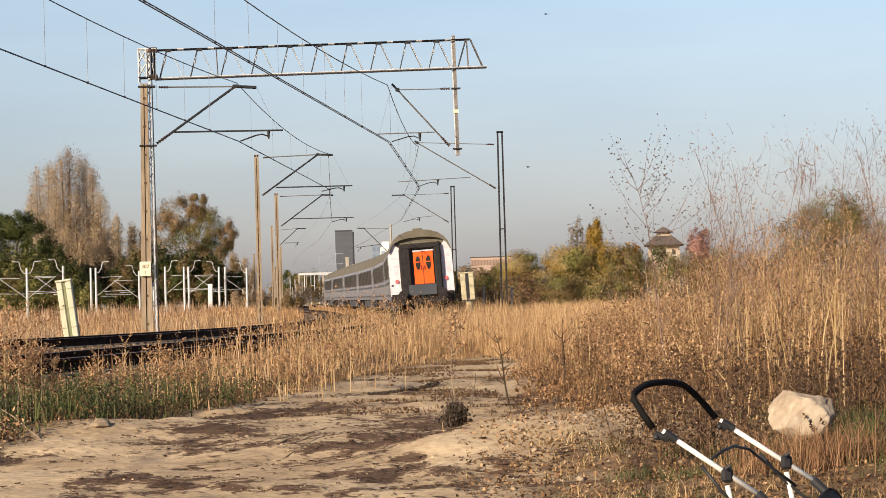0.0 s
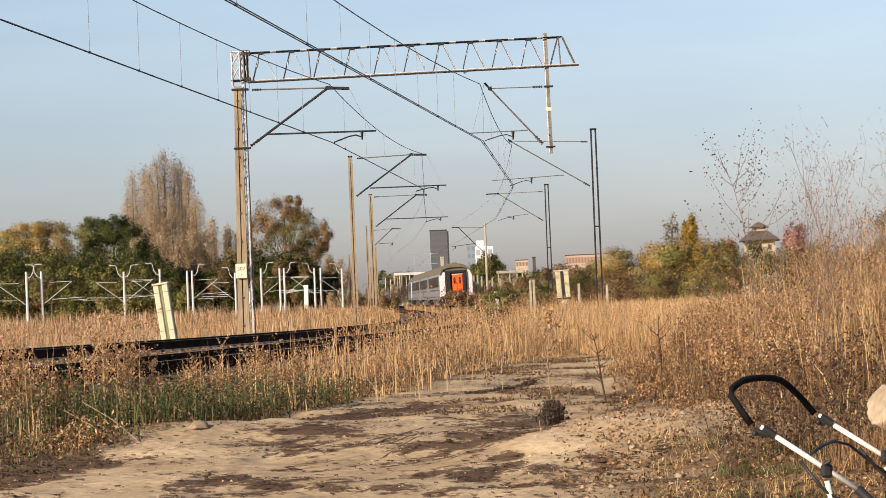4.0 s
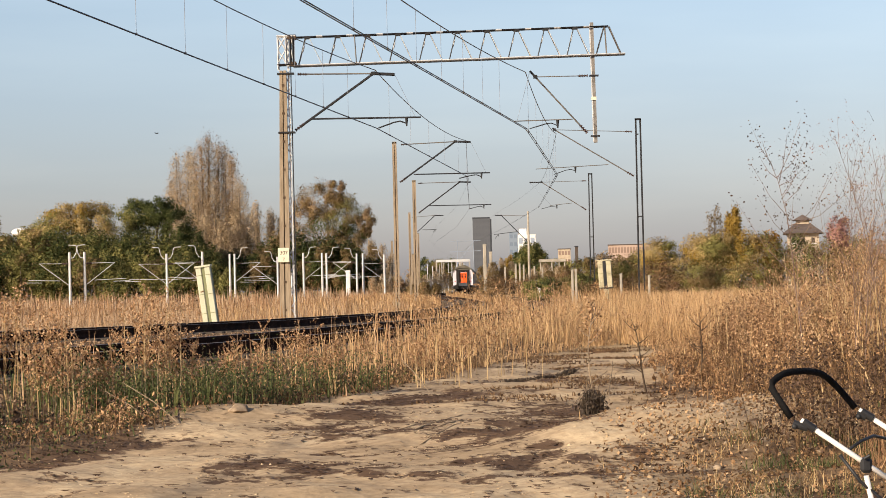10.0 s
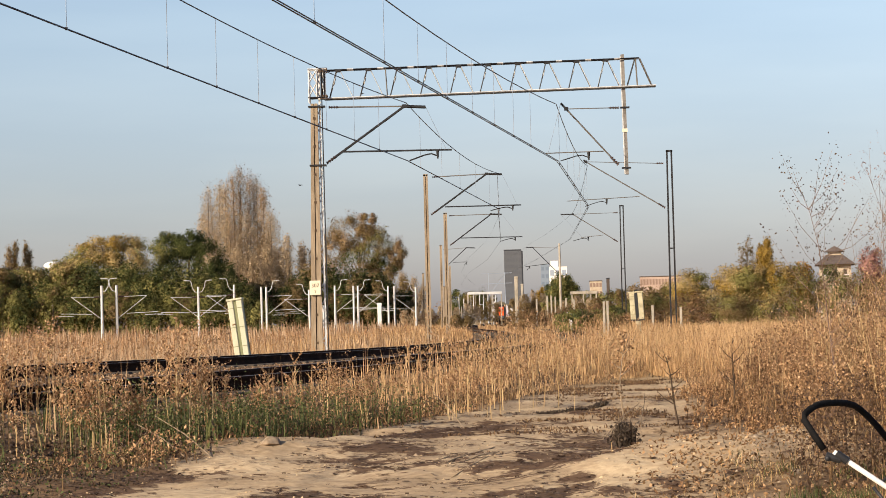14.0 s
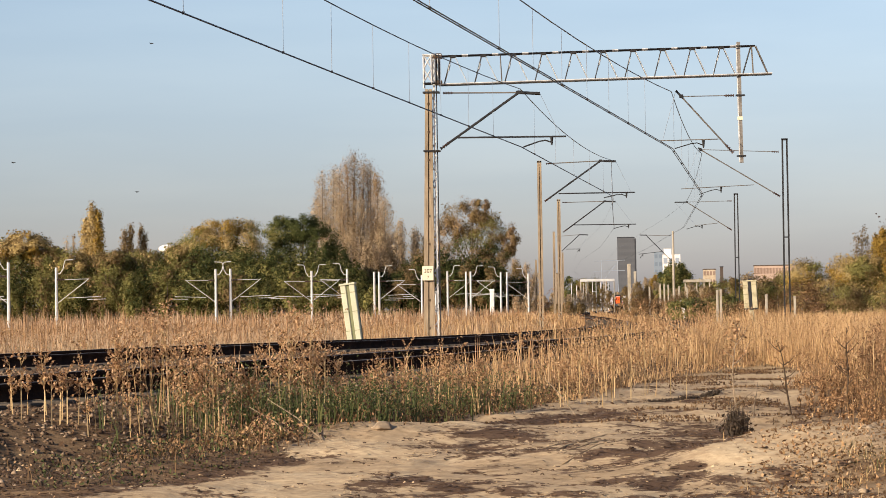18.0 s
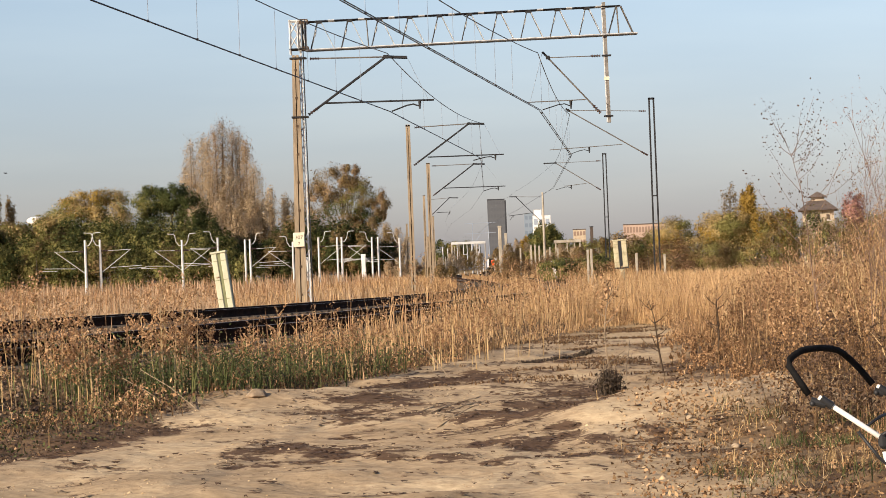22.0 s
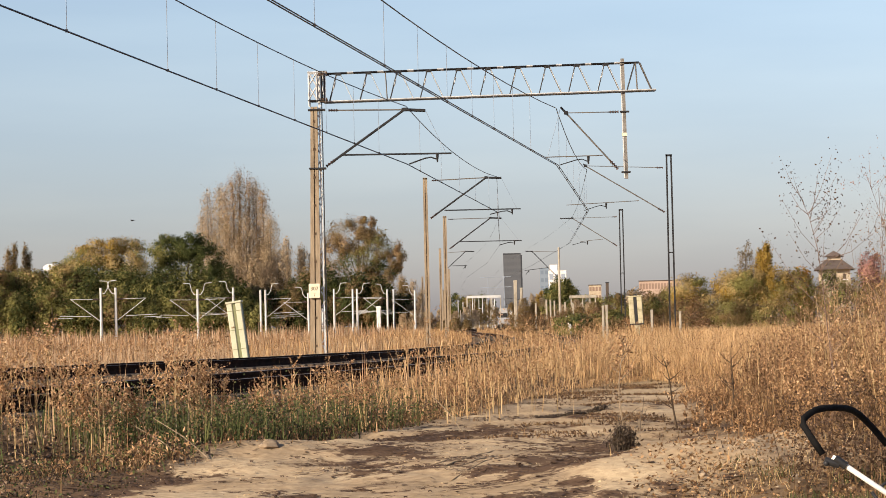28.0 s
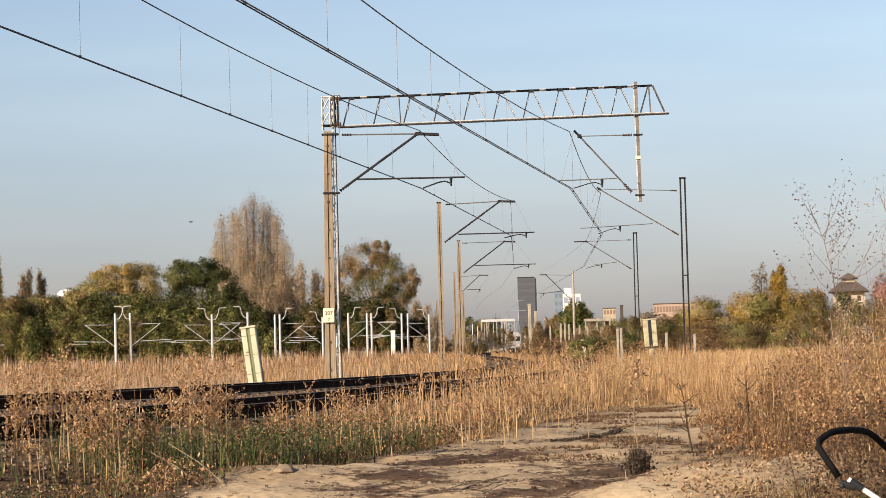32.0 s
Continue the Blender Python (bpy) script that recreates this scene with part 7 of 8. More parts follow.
def build_posts():
    lab = "silver tubular line pole with pale arms and a curved horn"
    for az, r, px, arms in ((-12.52, 192, 92, (-1,)), (-11.47, 218, 82, (1,)), (-7.93, 235, 76, (-1,)), (-7.6, 236, 76, (1,)), (-5.78, 258, 70, (-1, 1)), (-4.98, 260, 72, (-1,)), (-4.37, 279, 67, ()), (-4.26, 279, 67, (1,)), (-3.3, 285, 60, (-1,)), (-2.72, 287, 66, (1,)), (-2.3, 291, 65, ()), (-2.2, 291, 65, (1,)), (-1.52, 299, 63, (-1,)), (-1.38, 300, 63, ()), (-0.9, 305, 60, (-1,)), (-1.9, 350, 52, (1,)), (-13.8, 180, 95, (1,)), (-2.95, 360, 50, (-1,))):
        silver_pole(az, r, up(px, r), arms, lab, -1.0, -1 if az in (-7.93, -7.6) else 1)
    # white poles crowded far down the line
    rs = np.random.default_rng(5)
    spots = [(0.08 + 0.045 * i + rs.normal(0, 0.01), 440 + 9 * i + rs.uniform(0, 30), None) for i in range(9)]
    spots += [(0, 452 + 22 * i, "between") for i in range(5)] + [(0, 680 + 28 * i, "beyond") for i in range(7)]
    for i, (az, r, where) in enumerate(spots):
        x, y = polar(az, r)
        if where == "between":
            x, y = at_y(False, -1.65, r), r
        elif where == "beyond":
            x, y = at_y(True, -2.0 - 0.5 * (i % 4), r), r
        r = math.hypot(x, y)
        p = empty("white_pole", pose(x, y, 0))
        part("shaft", bar(B(), (0, 0, 0), (0, 0, up(rs.uniform(22, 50), r)), 0.08, 6), ("silver", "concrete", "pale", "tan", "concrete")[i % 5], p)
        tagged(p, "white slim pole far down the line", "line pole", "white poles far off")
    x, y = polar(0.27, 424)
    g = empty("portal_frame", pose(x, y, 0, 0, 0, -0.6))
    part("beam", box(B(), 0, -0.15, up(44, 424), 5.7, 0.15, up(48.5, 424), 0.03), "silver", g, "pale steel beam")
    for k in (0.1, 1.25, 2.0, 2.6, 3.35, 4.1, 5.6):
        part("leg", bar(B(), (k, 0, 0.1), (k, 0, up(44, 424)), 0.085 if k in (0.1, 5.6) else 0.06, 6), "silver" if k in (2.0, 2.6, 3.35) else "concrete", g)
    for k in (2.0, 3.35):
        part("cross_rail", bar(B(), (k, -0.06, up(26, 424)), (k + 0.65, -0.06, up(26, 424)), 0.05, 5), "silver", g)
    tagged(g, "pale steel frame of posts under a beam beside the line", "frame")
    post(1.25, 430, up(17, 430), 0.2, 0.45, "whitewall", "small white marker post", "marker_post")
    # masts farther along on both sides
    m = lattice_mast("mast", -1.36, 252.0, 0.2, 8.95, 0.24, "tan", "tan mast with a dark bracket far along the line")
    cantilever(m, (0.15, 0, 8.49), (0.68, 0, 6.96), (2.54, 0, 8.63), (3.38, 0, 8.59), (1.19, 0, 7.22), (2.65, 0, 7.22), (2.5, 0, 7.2), (2.3, 0, 6.9))
    m = empty("mast", pose(10.40, 252.0, 0))
    part("shaft", bar(B(), (0, 0, 0), (0, 0, 8.82), 0.15, 10, 0.10), "concrete", m, "tapered concrete shaft")
    cantilever(m, (-0.1, 0, 8.37), (-0.15, 0, 5.86), (-2.66, 0, 8.48), (-3.28, 0, 8.5), (-1.05, 0, 6.84), (-3.41, 0, 6.6), (-3.0, 0, 6.62), (-3.3, 0, CONTACT))
    tagged(m, "pale concrete mast with a dark bracket beside the line", "mast", "overhead line masts")
    for az, r, px in ((-0.72, 330, 84), (-0.12, 340, 96), (-0.6, 200, 38), (-0.25, 300, 60)):
        x, y = polar(az, r)
        m = lattice_mast("mast", x, y, 0.2, up(px, r), 0.26, "tan", "slim tan mast far along the line")
    # small frame of a line structure on the skyline
    x, y = polar(0.95, 700)
    g = empty("skyline_gantry", pose(x, y, 0))
    for s in (-2.6, 2.2):
        part("leg", bar(B(), (s, 0, 0), (s * 0.9, 0, up(82, 700)), 0.09, 5), "thinwire", g)
    for px in (80, 62):
        part("crossbar", bar(B(), (-4.5, 0, up(px, 700)), (4.0, 0, up(px + 1, 700)), 0.08, 5), "thinwire", g)
    part("brace", bar(B(), (-2.6, 0, up(40, 700)), (2.2, 0, up(80, 700)), 0.06, 5), "thinwire", g)
    tagged(g, "dark slim gantry carrying lines on the skyline", "gantry")
    # concrete posts right of the line
    post(1.37, 262, up(73, 262), 0.2, 0.36, "concrete", "thick tan concrete post beside the line", "concrete_post")
    post(1.50, 300, up(60, 300), 0.2, 0.30, "concrete", "brown concrete post beside the line", "concrete_post")
    for az, px, r, w in ((1.82, 33, 230, 0.15), (2.06, 38, 240, 0.17), (2.15, 38, 240, 0.16), (2.24, 36, 242, 0.15), (2.48, 33, 236, 0.15), (3.33, 25, 130, 0.12), (3.41, 26, 131, 0.12), (4.42, 16, 120, 0.12), (2.66, 30, 236, 0.15), (5.05, 12, 118, 0.11)):
        post(az, r, up(px, r), 0.2, w, "concrete", "pale weathered concrete post beside the line", "concrete_post")
    post(2.56, 180, up(8, 180), 0.3, 0.3, "whitewall", "small white marker post", "marker_post")
    post(-3.02, 270, up(30, 270), 0.0, 0.5, "whitewall", "small white marker post", "marker_post")
    post(-1.72, 290, up(32, 290), 0.0, 0.5, "whitewall", "small white marker post", "marker_post")
    # pale portal frame
    x, y = polar(2.58, 280)
    g = empty("portal_frame", pose(x, y, 0))
    part("beam", box(B(), 0, -0.2, up(40, 280), 3.0, 0.2, up(45, 280), 0.03), "concrete", g, "pale concrete beam")
    for s in (0.2, 1.45, 2.25, 2.85):
        part("leg", box(B(), s - 0.07, -0.1, 0.2, s + 0.07, 0.1, up(40, 280), 0.02), "concrete", g)
    for a, b in ((0.2, 1.45), (1.45, 0.2)):
        part("brace", bar(B(), (a, 0, up(8, 280)), (b, 0, up(34, 280)), 0.05, 5), "concrete", g)
    tagged(g, "pale concrete portal frame with braced legs", "frame")
    x, y = polar(-4.82, 62)
    panel_box(x, y, 0.75, up(45, 62), 0.37, -7.0, "leaning cream and olive equipment cabinet beyond the rails", False)
    x, y = polar(4.08, 104)
    panel_box(x, y, up(-7, 104), up(40, 104), 0.56, -3.0, "dull cream equipment cabinet on a leg", True, "dullcream")


build_posts()


# ---- push-chair, left on the rough ground ----
def build_pushchair():
    s = empty("pushchair")
    tagged(s, "black and aluminium push-chair frame standing in the weeds", "push-chair")
    grip = [(1.245, 8.711, 1.025), (1.208, 8.717, 1.084), (1.184, 8.74, 1.127), (1.190, 8.757, 1.147), (1.211, 8.777, 1.162), (1.24, 8.82, 1.173), (1.275, 8.859, 1.177), (1.325, 8.93, 1.176), (1.372, 8.996, 1.170), (1.405, 9.045, 1.160), (1.432, 9.088, 1.144), (1.465, 9.115, 1.115), (1.491, 9.129, 1.088), (1.535, 9.122, 1.032)]
    g = part("handle_grip", sweep(B(), grip, 0.0118, 14), "foam", s, "black foam handle grip", True)
    lo, ro = Vector((1.300, 8.703, 1.000)), Vector((1.572, 9.115, 1.009))
    lj, rj = Vector((1.491, 8.673, 0.864)), Vector((1.777, 9.078, 0.874))
    le, re_ = Vector((1.590, 8.655, 0.794)), Vector((1.868, 9.060, 0.805))
    for a, b, c, top in ((lo, lj, le, Vector(grip[0])), (ro, rj, re_, Vector(grip[-1]))):
        t = part("side_tube", bar(B(), a - (b - a) * 0.12, c, 0.0092, 14), "alu", s, "bright aluminium tube", True)
        hb = part("hinge", bar(B(), top.lerp(a, 0.1) + Vector((0, 0, -0.018)), a + Vector((0, 0, -0.012)), 0.0145, 12, 0.012), "plastic", s, "black plastic hinge")
        bm = B()
        bmesh.ops.create_uvsphere(bm, u_segments=14, v_segments=8, radius=0.0105, matrix=Matrix.Translation(top + Vector((0.01, -0.01, -0.03))))
        part("hinge_button", bm, "plastic", hb, "", True)
        part("sleeve", bar(B(), a - (b - a) * 0.08, a + (b - a) * 0.12, 0.0145, 12), "plastic", s, "black sleeve")
        k = part("joint", box(B(), b.x - 0.02, b.y - 0.02, b.z - 0.03, b.x + 0.02, b.y + 0.02, b.z + 0.022, 0.010), "plastic", s, "black plastic joint")
        part("lever", bar(B(), b + Vector((-0.01, -0.03, 0.02)), b + Vector((0.008, -0.032, 0.03)), 0.006, 8), "plastic", k)
        # rear leg to the ground
        foot = Vector((b.x + 0.10, b.y + 0.03, 0.33))
        leg = part("rear_leg", bar(B(), b + Vector((0, 0, -0.04)), foot, 0.0092, 12), "alu", s, "bright aluminium leg", True)
        w = part("wheel", bar(B(), foot + Vector((-0.01, -0.035, -0.04)), foot + Vector((0.01, 0.0, -0.04)), 0.115, 24), "rubber", s, "black rubber wheel")
        part("rim", bar(B(), foot + Vector((-0.011, -0.04, -0.04)), foot + Vector((0.011, 0.005, -0.04)), 0.07, 20), "plastic", w)
        # lower black frame on to the front wheel
        front = Vector((c.x + 0.46, c.y - 0.06, 0.34))
        part("front_leg", bar(B(), c, front, 0.017, 12), "plastic", s, "black frame leg", True)
        w = part("wheel", bar(B(), front + Vector((-0.01, -0.03, -0.02)), front + Vector((0.01, 0.01, -0.02)), 0.09, 24), "rubber", s, "black rubber wheel")
        part("rim", bar(B(), front + Vector((-0.011, -0.034, -0.02)), front + Vector((0.011, 0.014, -0.02)), 0.055, 20), "plastic", w)
        part("cable", sweep(B(), [a.lerp(b, 0.55) + Vector((0, 0, -0.03)), b + Vector((-0.02, 0, -0.06)), b + Vector((0.06, 0, -0.13)), c + Vector((0.04, 0, -0.1)), c + Vector((0.14, 0, -0.18))], 0.006, 8), "plastic", s, "thin black cable", True)
    bmid = [lj.lerp(lo, 0.25) + Vector((0, 0.05, 0.012)), Vector((1.50, 8.80, 0.935)), Vector((1.56, 8.90, 0.945)), Vector((1.63, 9.0, 0.925)), rj + Vector((-0.06, -0.04, -0.02)), rj + Vector((0.03, -0.02, -0.09))]
    part("cross_bar", sweep(B(), bmid, 0.0055, 10), "plastic", s, "thin black cross bar", True)
    # folded seat cloth between the tubes
    bm = B()
    n, m = 9, 7
    vs = []
    for i in range(n):
        for j in range(m):
            u, v = i / (n - 1), j / (m - 1)
            q = le.lerp(re_, v) + Vector((0.20 * u + 0.06, -0.02 * u, -0.16 * u - 0.07 + 0.03 * math.sin(v * 3.1) - 0.05 * math.sin(u * 6 + v * 4)))
            vs.append(bm.verts.new(q))
    for i in range(n - 1):
        for j in range(m - 1):
            bm.faces.new((vs[i * m + j], vs[(i + 1) * m + j], vs[(i + 1) * m + j + 1], vs[i * m + j + 1]))
    geom = bmesh.ops.solidify(bm, geom=bm.faces[:], thickness=0.02)
    part("seat_cloth", bm, "plastic", s, "dark folded seat cloth", True)
    part("axle", bar(B(), (1.59, 8.70, 0.30), (1.877, 9.108, 0.30), 0.009, 8), "plastic", s)


build_pushchair()


M["dullrock"] = mat("dull_brown_stone", [(0.20, 0.145, 0.095), (0.31, 0.235, 0.16), (0.40, 0.32, 0.23)], 0.95, 0, 4, 0.7, 22)


# ---- stones, stump, dry twigs ----
def stone(name, x, y, w, d, h, material, label, seed, sink=0.25, z=None, fine=3, faces=(), turn=None):
    """A worn stone: a rough ball with a few broken faces cut into it."""
    bm = B()
    bmesh.ops.create_icosphere(bm, subdivisions=fine, radius=1)
    rs = np.random.default_rng(seed)
    o = Vector(rs.uniform(0, 50, 3))
    cuts = [(Vector(q).normalized(), k) for q, k in faces]
    for i in range(0 if faces else 9):
        q = Vector(rs.normal(size=3)).normalized()
        cuts.append((q, rs.uniform(0.62, 0.85)))
    for v in bm.verts:
        q = v.co * (1 + noise.noise(v.co * 0.9 + o) * 0.22)
        for c, k in cuts:
            over = q.dot(c) - k
            if over > 0:
                q = q - c * over * 0.92
        q = q * (1 + noise.noise(v.co * 3.1 + o) * 0.06 + noise.noise(v.co * 8 + o) * 0.03 + noise.noise(v.co * 19 + o) * 0.012)
        v.co = Vector((q.x * w * 0.62, q.y * d * 0.62, q.z * h * 0.72))
    me = bpy.data.meshes.new(name)
    bm.to_mesh(me)
    bm.free()
    me.materials.append(M[material])
    smooth(me)
    ob = new(name, me)
    ob.matrix_basis = pose(x, y, float(ground_z(x, y)) + h * (0.5 - sink) * 0.9 if z is None else z, 0, 0, float(rs.uniform(0, 360)) if turn is None else turn)
    return tagged(ob, label, "stone")


def build_stones():
    stone("boulder", 2.985, 14.75, 0.36, 0.34, 0.225, "rock", "large pale rough boulder among the weeds", 5, 0.15, 0.755, 5, (((-0.85, -0.3, 0.42), 0.52), ((0.15, -0.2, 0.97), 0.66), ((0.97, -0.2, 0.15), 0.85), ((-0.05, -0.97, 0.2), 0.60), ((0.6, -0.55, 0.58), 0.72), ((-0.35, -0.8, 0.45), 0.62), ((0.3, 0.1, 0.9), 0.74)), 0)
    stone("clod", -1.55, 21.0, 0.18, 0.16, 0.07, "dullrock", "dull sandy clod on the lip of the bank", 31, 0.45, None, 4)
    rs = np.random.default_rng(12)
    for x, y, w in ((1.95, 17.0, 0.10), (2.3, 17.2, 0.11), (1.6, 16.7, 0.10), (2.15, 16.3, 0.13), (2.05, 17.6, 0.12), (1.35, 15.9, 0.08), (-0.35, 20.3, 0.09), (0.1, 18.4, 0.06), (2.75, 16.6, 0.12), (1.75, 15.4, 0.15), (2.4, 15.6, 0.09), (-3.0, 20.6, 0.09), (-2.6, 20.4, 0.07)):
        stone("stone", x, y, w * 0.42, w * 0.34, w * 0.26, "dullrock", "small dull stone half sunk in the sand", int(rs.integers(999)))


build_stones()


def pebbles(name, p, size, material, label, seed=1):
    """Loose stones as uneven eight-sided lumps, in one mesh."""
    rs = np.random.default_rng(seed)
    n = len(p)
    o = np.array([(1, 0, 0), (-1, 0, 0), (0, 1, 0), (0, -1, 0), (0, 0, 1), (0, 0, -1)], float)
    v = o[None] * rs.uniform(0.6, 1.3, (n, 6, 1)) * np.array([1, 0.9, 0.7]) + rs.normal(0, 0.15, (n, 6, 3))
    a = rs.uniform(0, 6.28, n)
    c, s = np.cos(a)[:, None], np.sin(a)[:, None]
    v = np.stack([v[..., 0] * c - v[..., 1] * s, v[..., 0] * s + v[..., 1] * c, v[..., 2]], -1)
    v = p[:, None, :] + v * (np.asarray(size)[:, None, None] / 2)
    t = np.array([(0, 2, 4), (2, 1, 4), (1, 3, 4), (3, 0, 4), (2, 0, 5), (1, 2, 5), (3, 1, 5), (0, 3, 5)])
    f = (np.arange(n)[:, None, None] * 6 + t[None]).reshape(-1, 3)
    return tagged(arrays(name, v.reshape(-1, 3), f, material), label, "stones", "", "stuff")


def build_pebbles():
    p = scatter(24000, -16, 4, 14, 55, lambda x, y, r: ((off_track(x, y) > -apart(y) - 2.6) & (off_track(x, y) < 2.9)) * np.clip(28 / r, 0.2, 1))
    pebbles("ballast_stones", p + np.array([0, 0, 0.005]), rng.uniform(0.03, 0.075, len(p)), "ballast", "dark and pale crushed ballast stones between the rails", 2)
    p = scatter(2600, -14, 14, 12, 30, lambda x, y, r: 0.2 + 0.8 * patch(x, y, 1.4, 11))
    q = scatter(5200, -15, 15, 12.5, 24, lambda x, y, r: np.clip(0.10 * (np.abs(sand_share(x, y) - 0.5) < 0.49) + np.exp(-((x - 1.9) ** 2 + (y - 17.2) ** 2) / 1.2) + 0.35 * (x > 0.9) * (r < 17) + 0.30 * (x < -0.19 * y) * (off_track(x, y) > 2.5) * (r < 20), 0, 1) * (0.2 + 0.8 * patch(x, y, 2.6, 3)))
    pebbles("clods", q - np.array([0, 0, 0.004]), rng.uniform(0.012, 0.05, len(q)) * rng.uniform(0.4, 1.3, len(q)), "clod", "sandy clods and crumbs of earth on the ground", 5)
    q = scatter(9000, -12, 9, 13.5, 22, lambda x, y, r: sand_share(x, y) * np.clip((rough(x, y, 0.5, 51, 3) + 0.05) / 0.5, 0, 1) * 0.6)
    pebbles("crumbs", q, rng.uniform(0.006, 0.022, len(q)) * rng.uniform(0.5, 1.5, len(q)), "clod", "sandy crumbs scattered on the bare path", 15)
    q = scatter(1600, 4, 9.5, 15.5, 20, lambda x, y, r: np.exp(-((x - 2.15) / 0.45) ** 2 - ((y - 17.9) / 1.1) ** 2))
    pebbles("rubble", q, rng.uniform(0.012, 0.05, len(q)) * rng.uniform(0.4, 1.2, len(q)), "dullrock", "sandy rubble and clods on the small heap", 8)
    q = scatter(9000, -16, -4, 15, 30, lambda x, y, r: (off_track(x, y) > 1.6) * (off_track(x, y) < 3.6))
    pebbles("ballast_stones", q, rng.uniform(0.025, 0.07, len(q)), "ballast", "dark crushed stones on the shoulder of the track bed", 6)
    pebbles("pebbles", p, rng.uniform(0.006, 0.022, len(p)) * rng.uniform(0.5, 1.4, len(p)), "dullrock", "pale pebbles and clods on the sand", 3)


build_pebbles()


def twig_plant(x, y, h, n, label, material, spread=0.25, seed=1, leaf=None, nl=0, leaf_size=0.03, name="dead_plant", thick=0.012):
    """A dead weed or sapling: a bent stem and side shoots, some with leaves."""
    rs = np.random.default_rng(seed)
    base = float(ground_z(x, y))
    t = empty(name, pose(x, y, base))
    bend = rs.normal(0, 0.16, 2)
    pt = lambda u: np.array([bend[0] * h * u * u + 0.03 * h * math.sin(5 * u + seed), bend[1] * h * u * u, h * u])
    part("stem", sweep(B(), [tuple(pt(u)) for u in np.linspace(-0.03, 1, 8)], list(np.linspace(thick, thick * 0.2, 8)), 5), material, t)
    ends = []
    for i in range(n):
        u = rs.uniform(0.25, 0.95)
        a = rs.uniform(0, 6.28)
        l = spread * h * rs.uniform(0.5, 1.2) * (1.15 - 0.6 * u)
        s = pt(u)
        e = s + np.array([math.cos(a) * l, math.sin(a) * l * 0.7, l * rs.uniform(0.5, 1.3)])
        m = (s + e) / 2 + np.array([0, 0, -0.12 * l])
        part("shoot", sweep(B(), [tuple(s), tuple(m), tuple(e)], [thick * 0.45, thick * 0.3, thick * 0.12], 4), material, t)
        ends.append((s, e))
    if nl:
        c = []
        for k in range(nl):
            s, e = ends[int(rs.integers(n))]
            c.append(s + (e - s) * rs.uniform(0.3, 1.1) + rs.normal(0, 0.02 * h, 3))
        tagged(arrays("leaves", *leaves(np.array(c), rs.uniform(0.6, 1.3, nl) * leaf_size, 1.6), leaf, t), kind="stuff")
    return tagged(t, label, "plant")


def hazy_weed(x, y, h, seed, leaf):
    """A tall fine weed: one thin stem, a spray of hair-thin twigs, and tiny seed heads."""
    rs = np.random.default_rng(seed)
    t = empty("tall_weed", pose(x, y, float(ground_z(x, y))))
    bend = rs.normal(0, 0.10, 2)
    pt = lambda u: np.stack([bend[0] * h * u * u, bend[1] * h * u * u, h * u], -1)
    part("stem", sweep(B(), [tuple(pt(u)) for u in np.linspace(-0.03, 1, 7)], list(np.linspace(0.0042, 0.0012, 7)), 5), "thin_twig", t)
    n = 46
    u = rs.uniform(0.30, 0.97, n)
    s = pt(u)
    a, l = rs.uniform(0, 6.28, n), h * 0.27 * rs.uniform(0.4, 1.1, n) * (1.2 - 0.7 * u)
    e = s + np.stack([np.cos(a) * l, np.sin(a) * l, l * rs.uniform(0.5, 1.5, n)], 1)
    k = rs.uniform(0.3, 0.9, (n, 3))
    s2 = s[:, None] + (e - s)[:, None] * k[..., None]
    e2 = s2 + rs.normal(0, 1, (n, 3, 3)) * l[:, None, None] * 0.28 + np.array([0, 0, 0.05]) * h * 0.5
    S, E = np.concatenate([s, s2.reshape(-1, 3)]), np.concatenate([e, e2.reshape(-1, 3)])
    w = np.stack([-(E - S)[:, 1], (E - S)[:, 0], 0 * S[:, 0]], 1)
    w = w / np.maximum(np.linalg.norm(w, axis=1), 1e-4)[:, None] * 0.0016
    v = np.stack([S - w, S + w, E], 1).reshape(-1, 3)
    tagged(arrays("twig_spray", v, np.arange(len(v)).reshape(-1, 3), "thin_twig", t), kind="stuff")
    m = 420
    i = rs.integers(0, len(S), m)
    c = S[i] + (E - S)[i] * rs.uniform(0.5, 1.05, m)[:, None] + rs.normal(0, 0.006 * h, (m, 3))
    tagged(arrays("seed_spray", *leaves(c, rs.uniform(0.004, 0.011, m), 1.7), leaf, t), kind="stuff")
    return tagged(t, "tall fine branching weed with tiny pinkish seed heads", "plant")


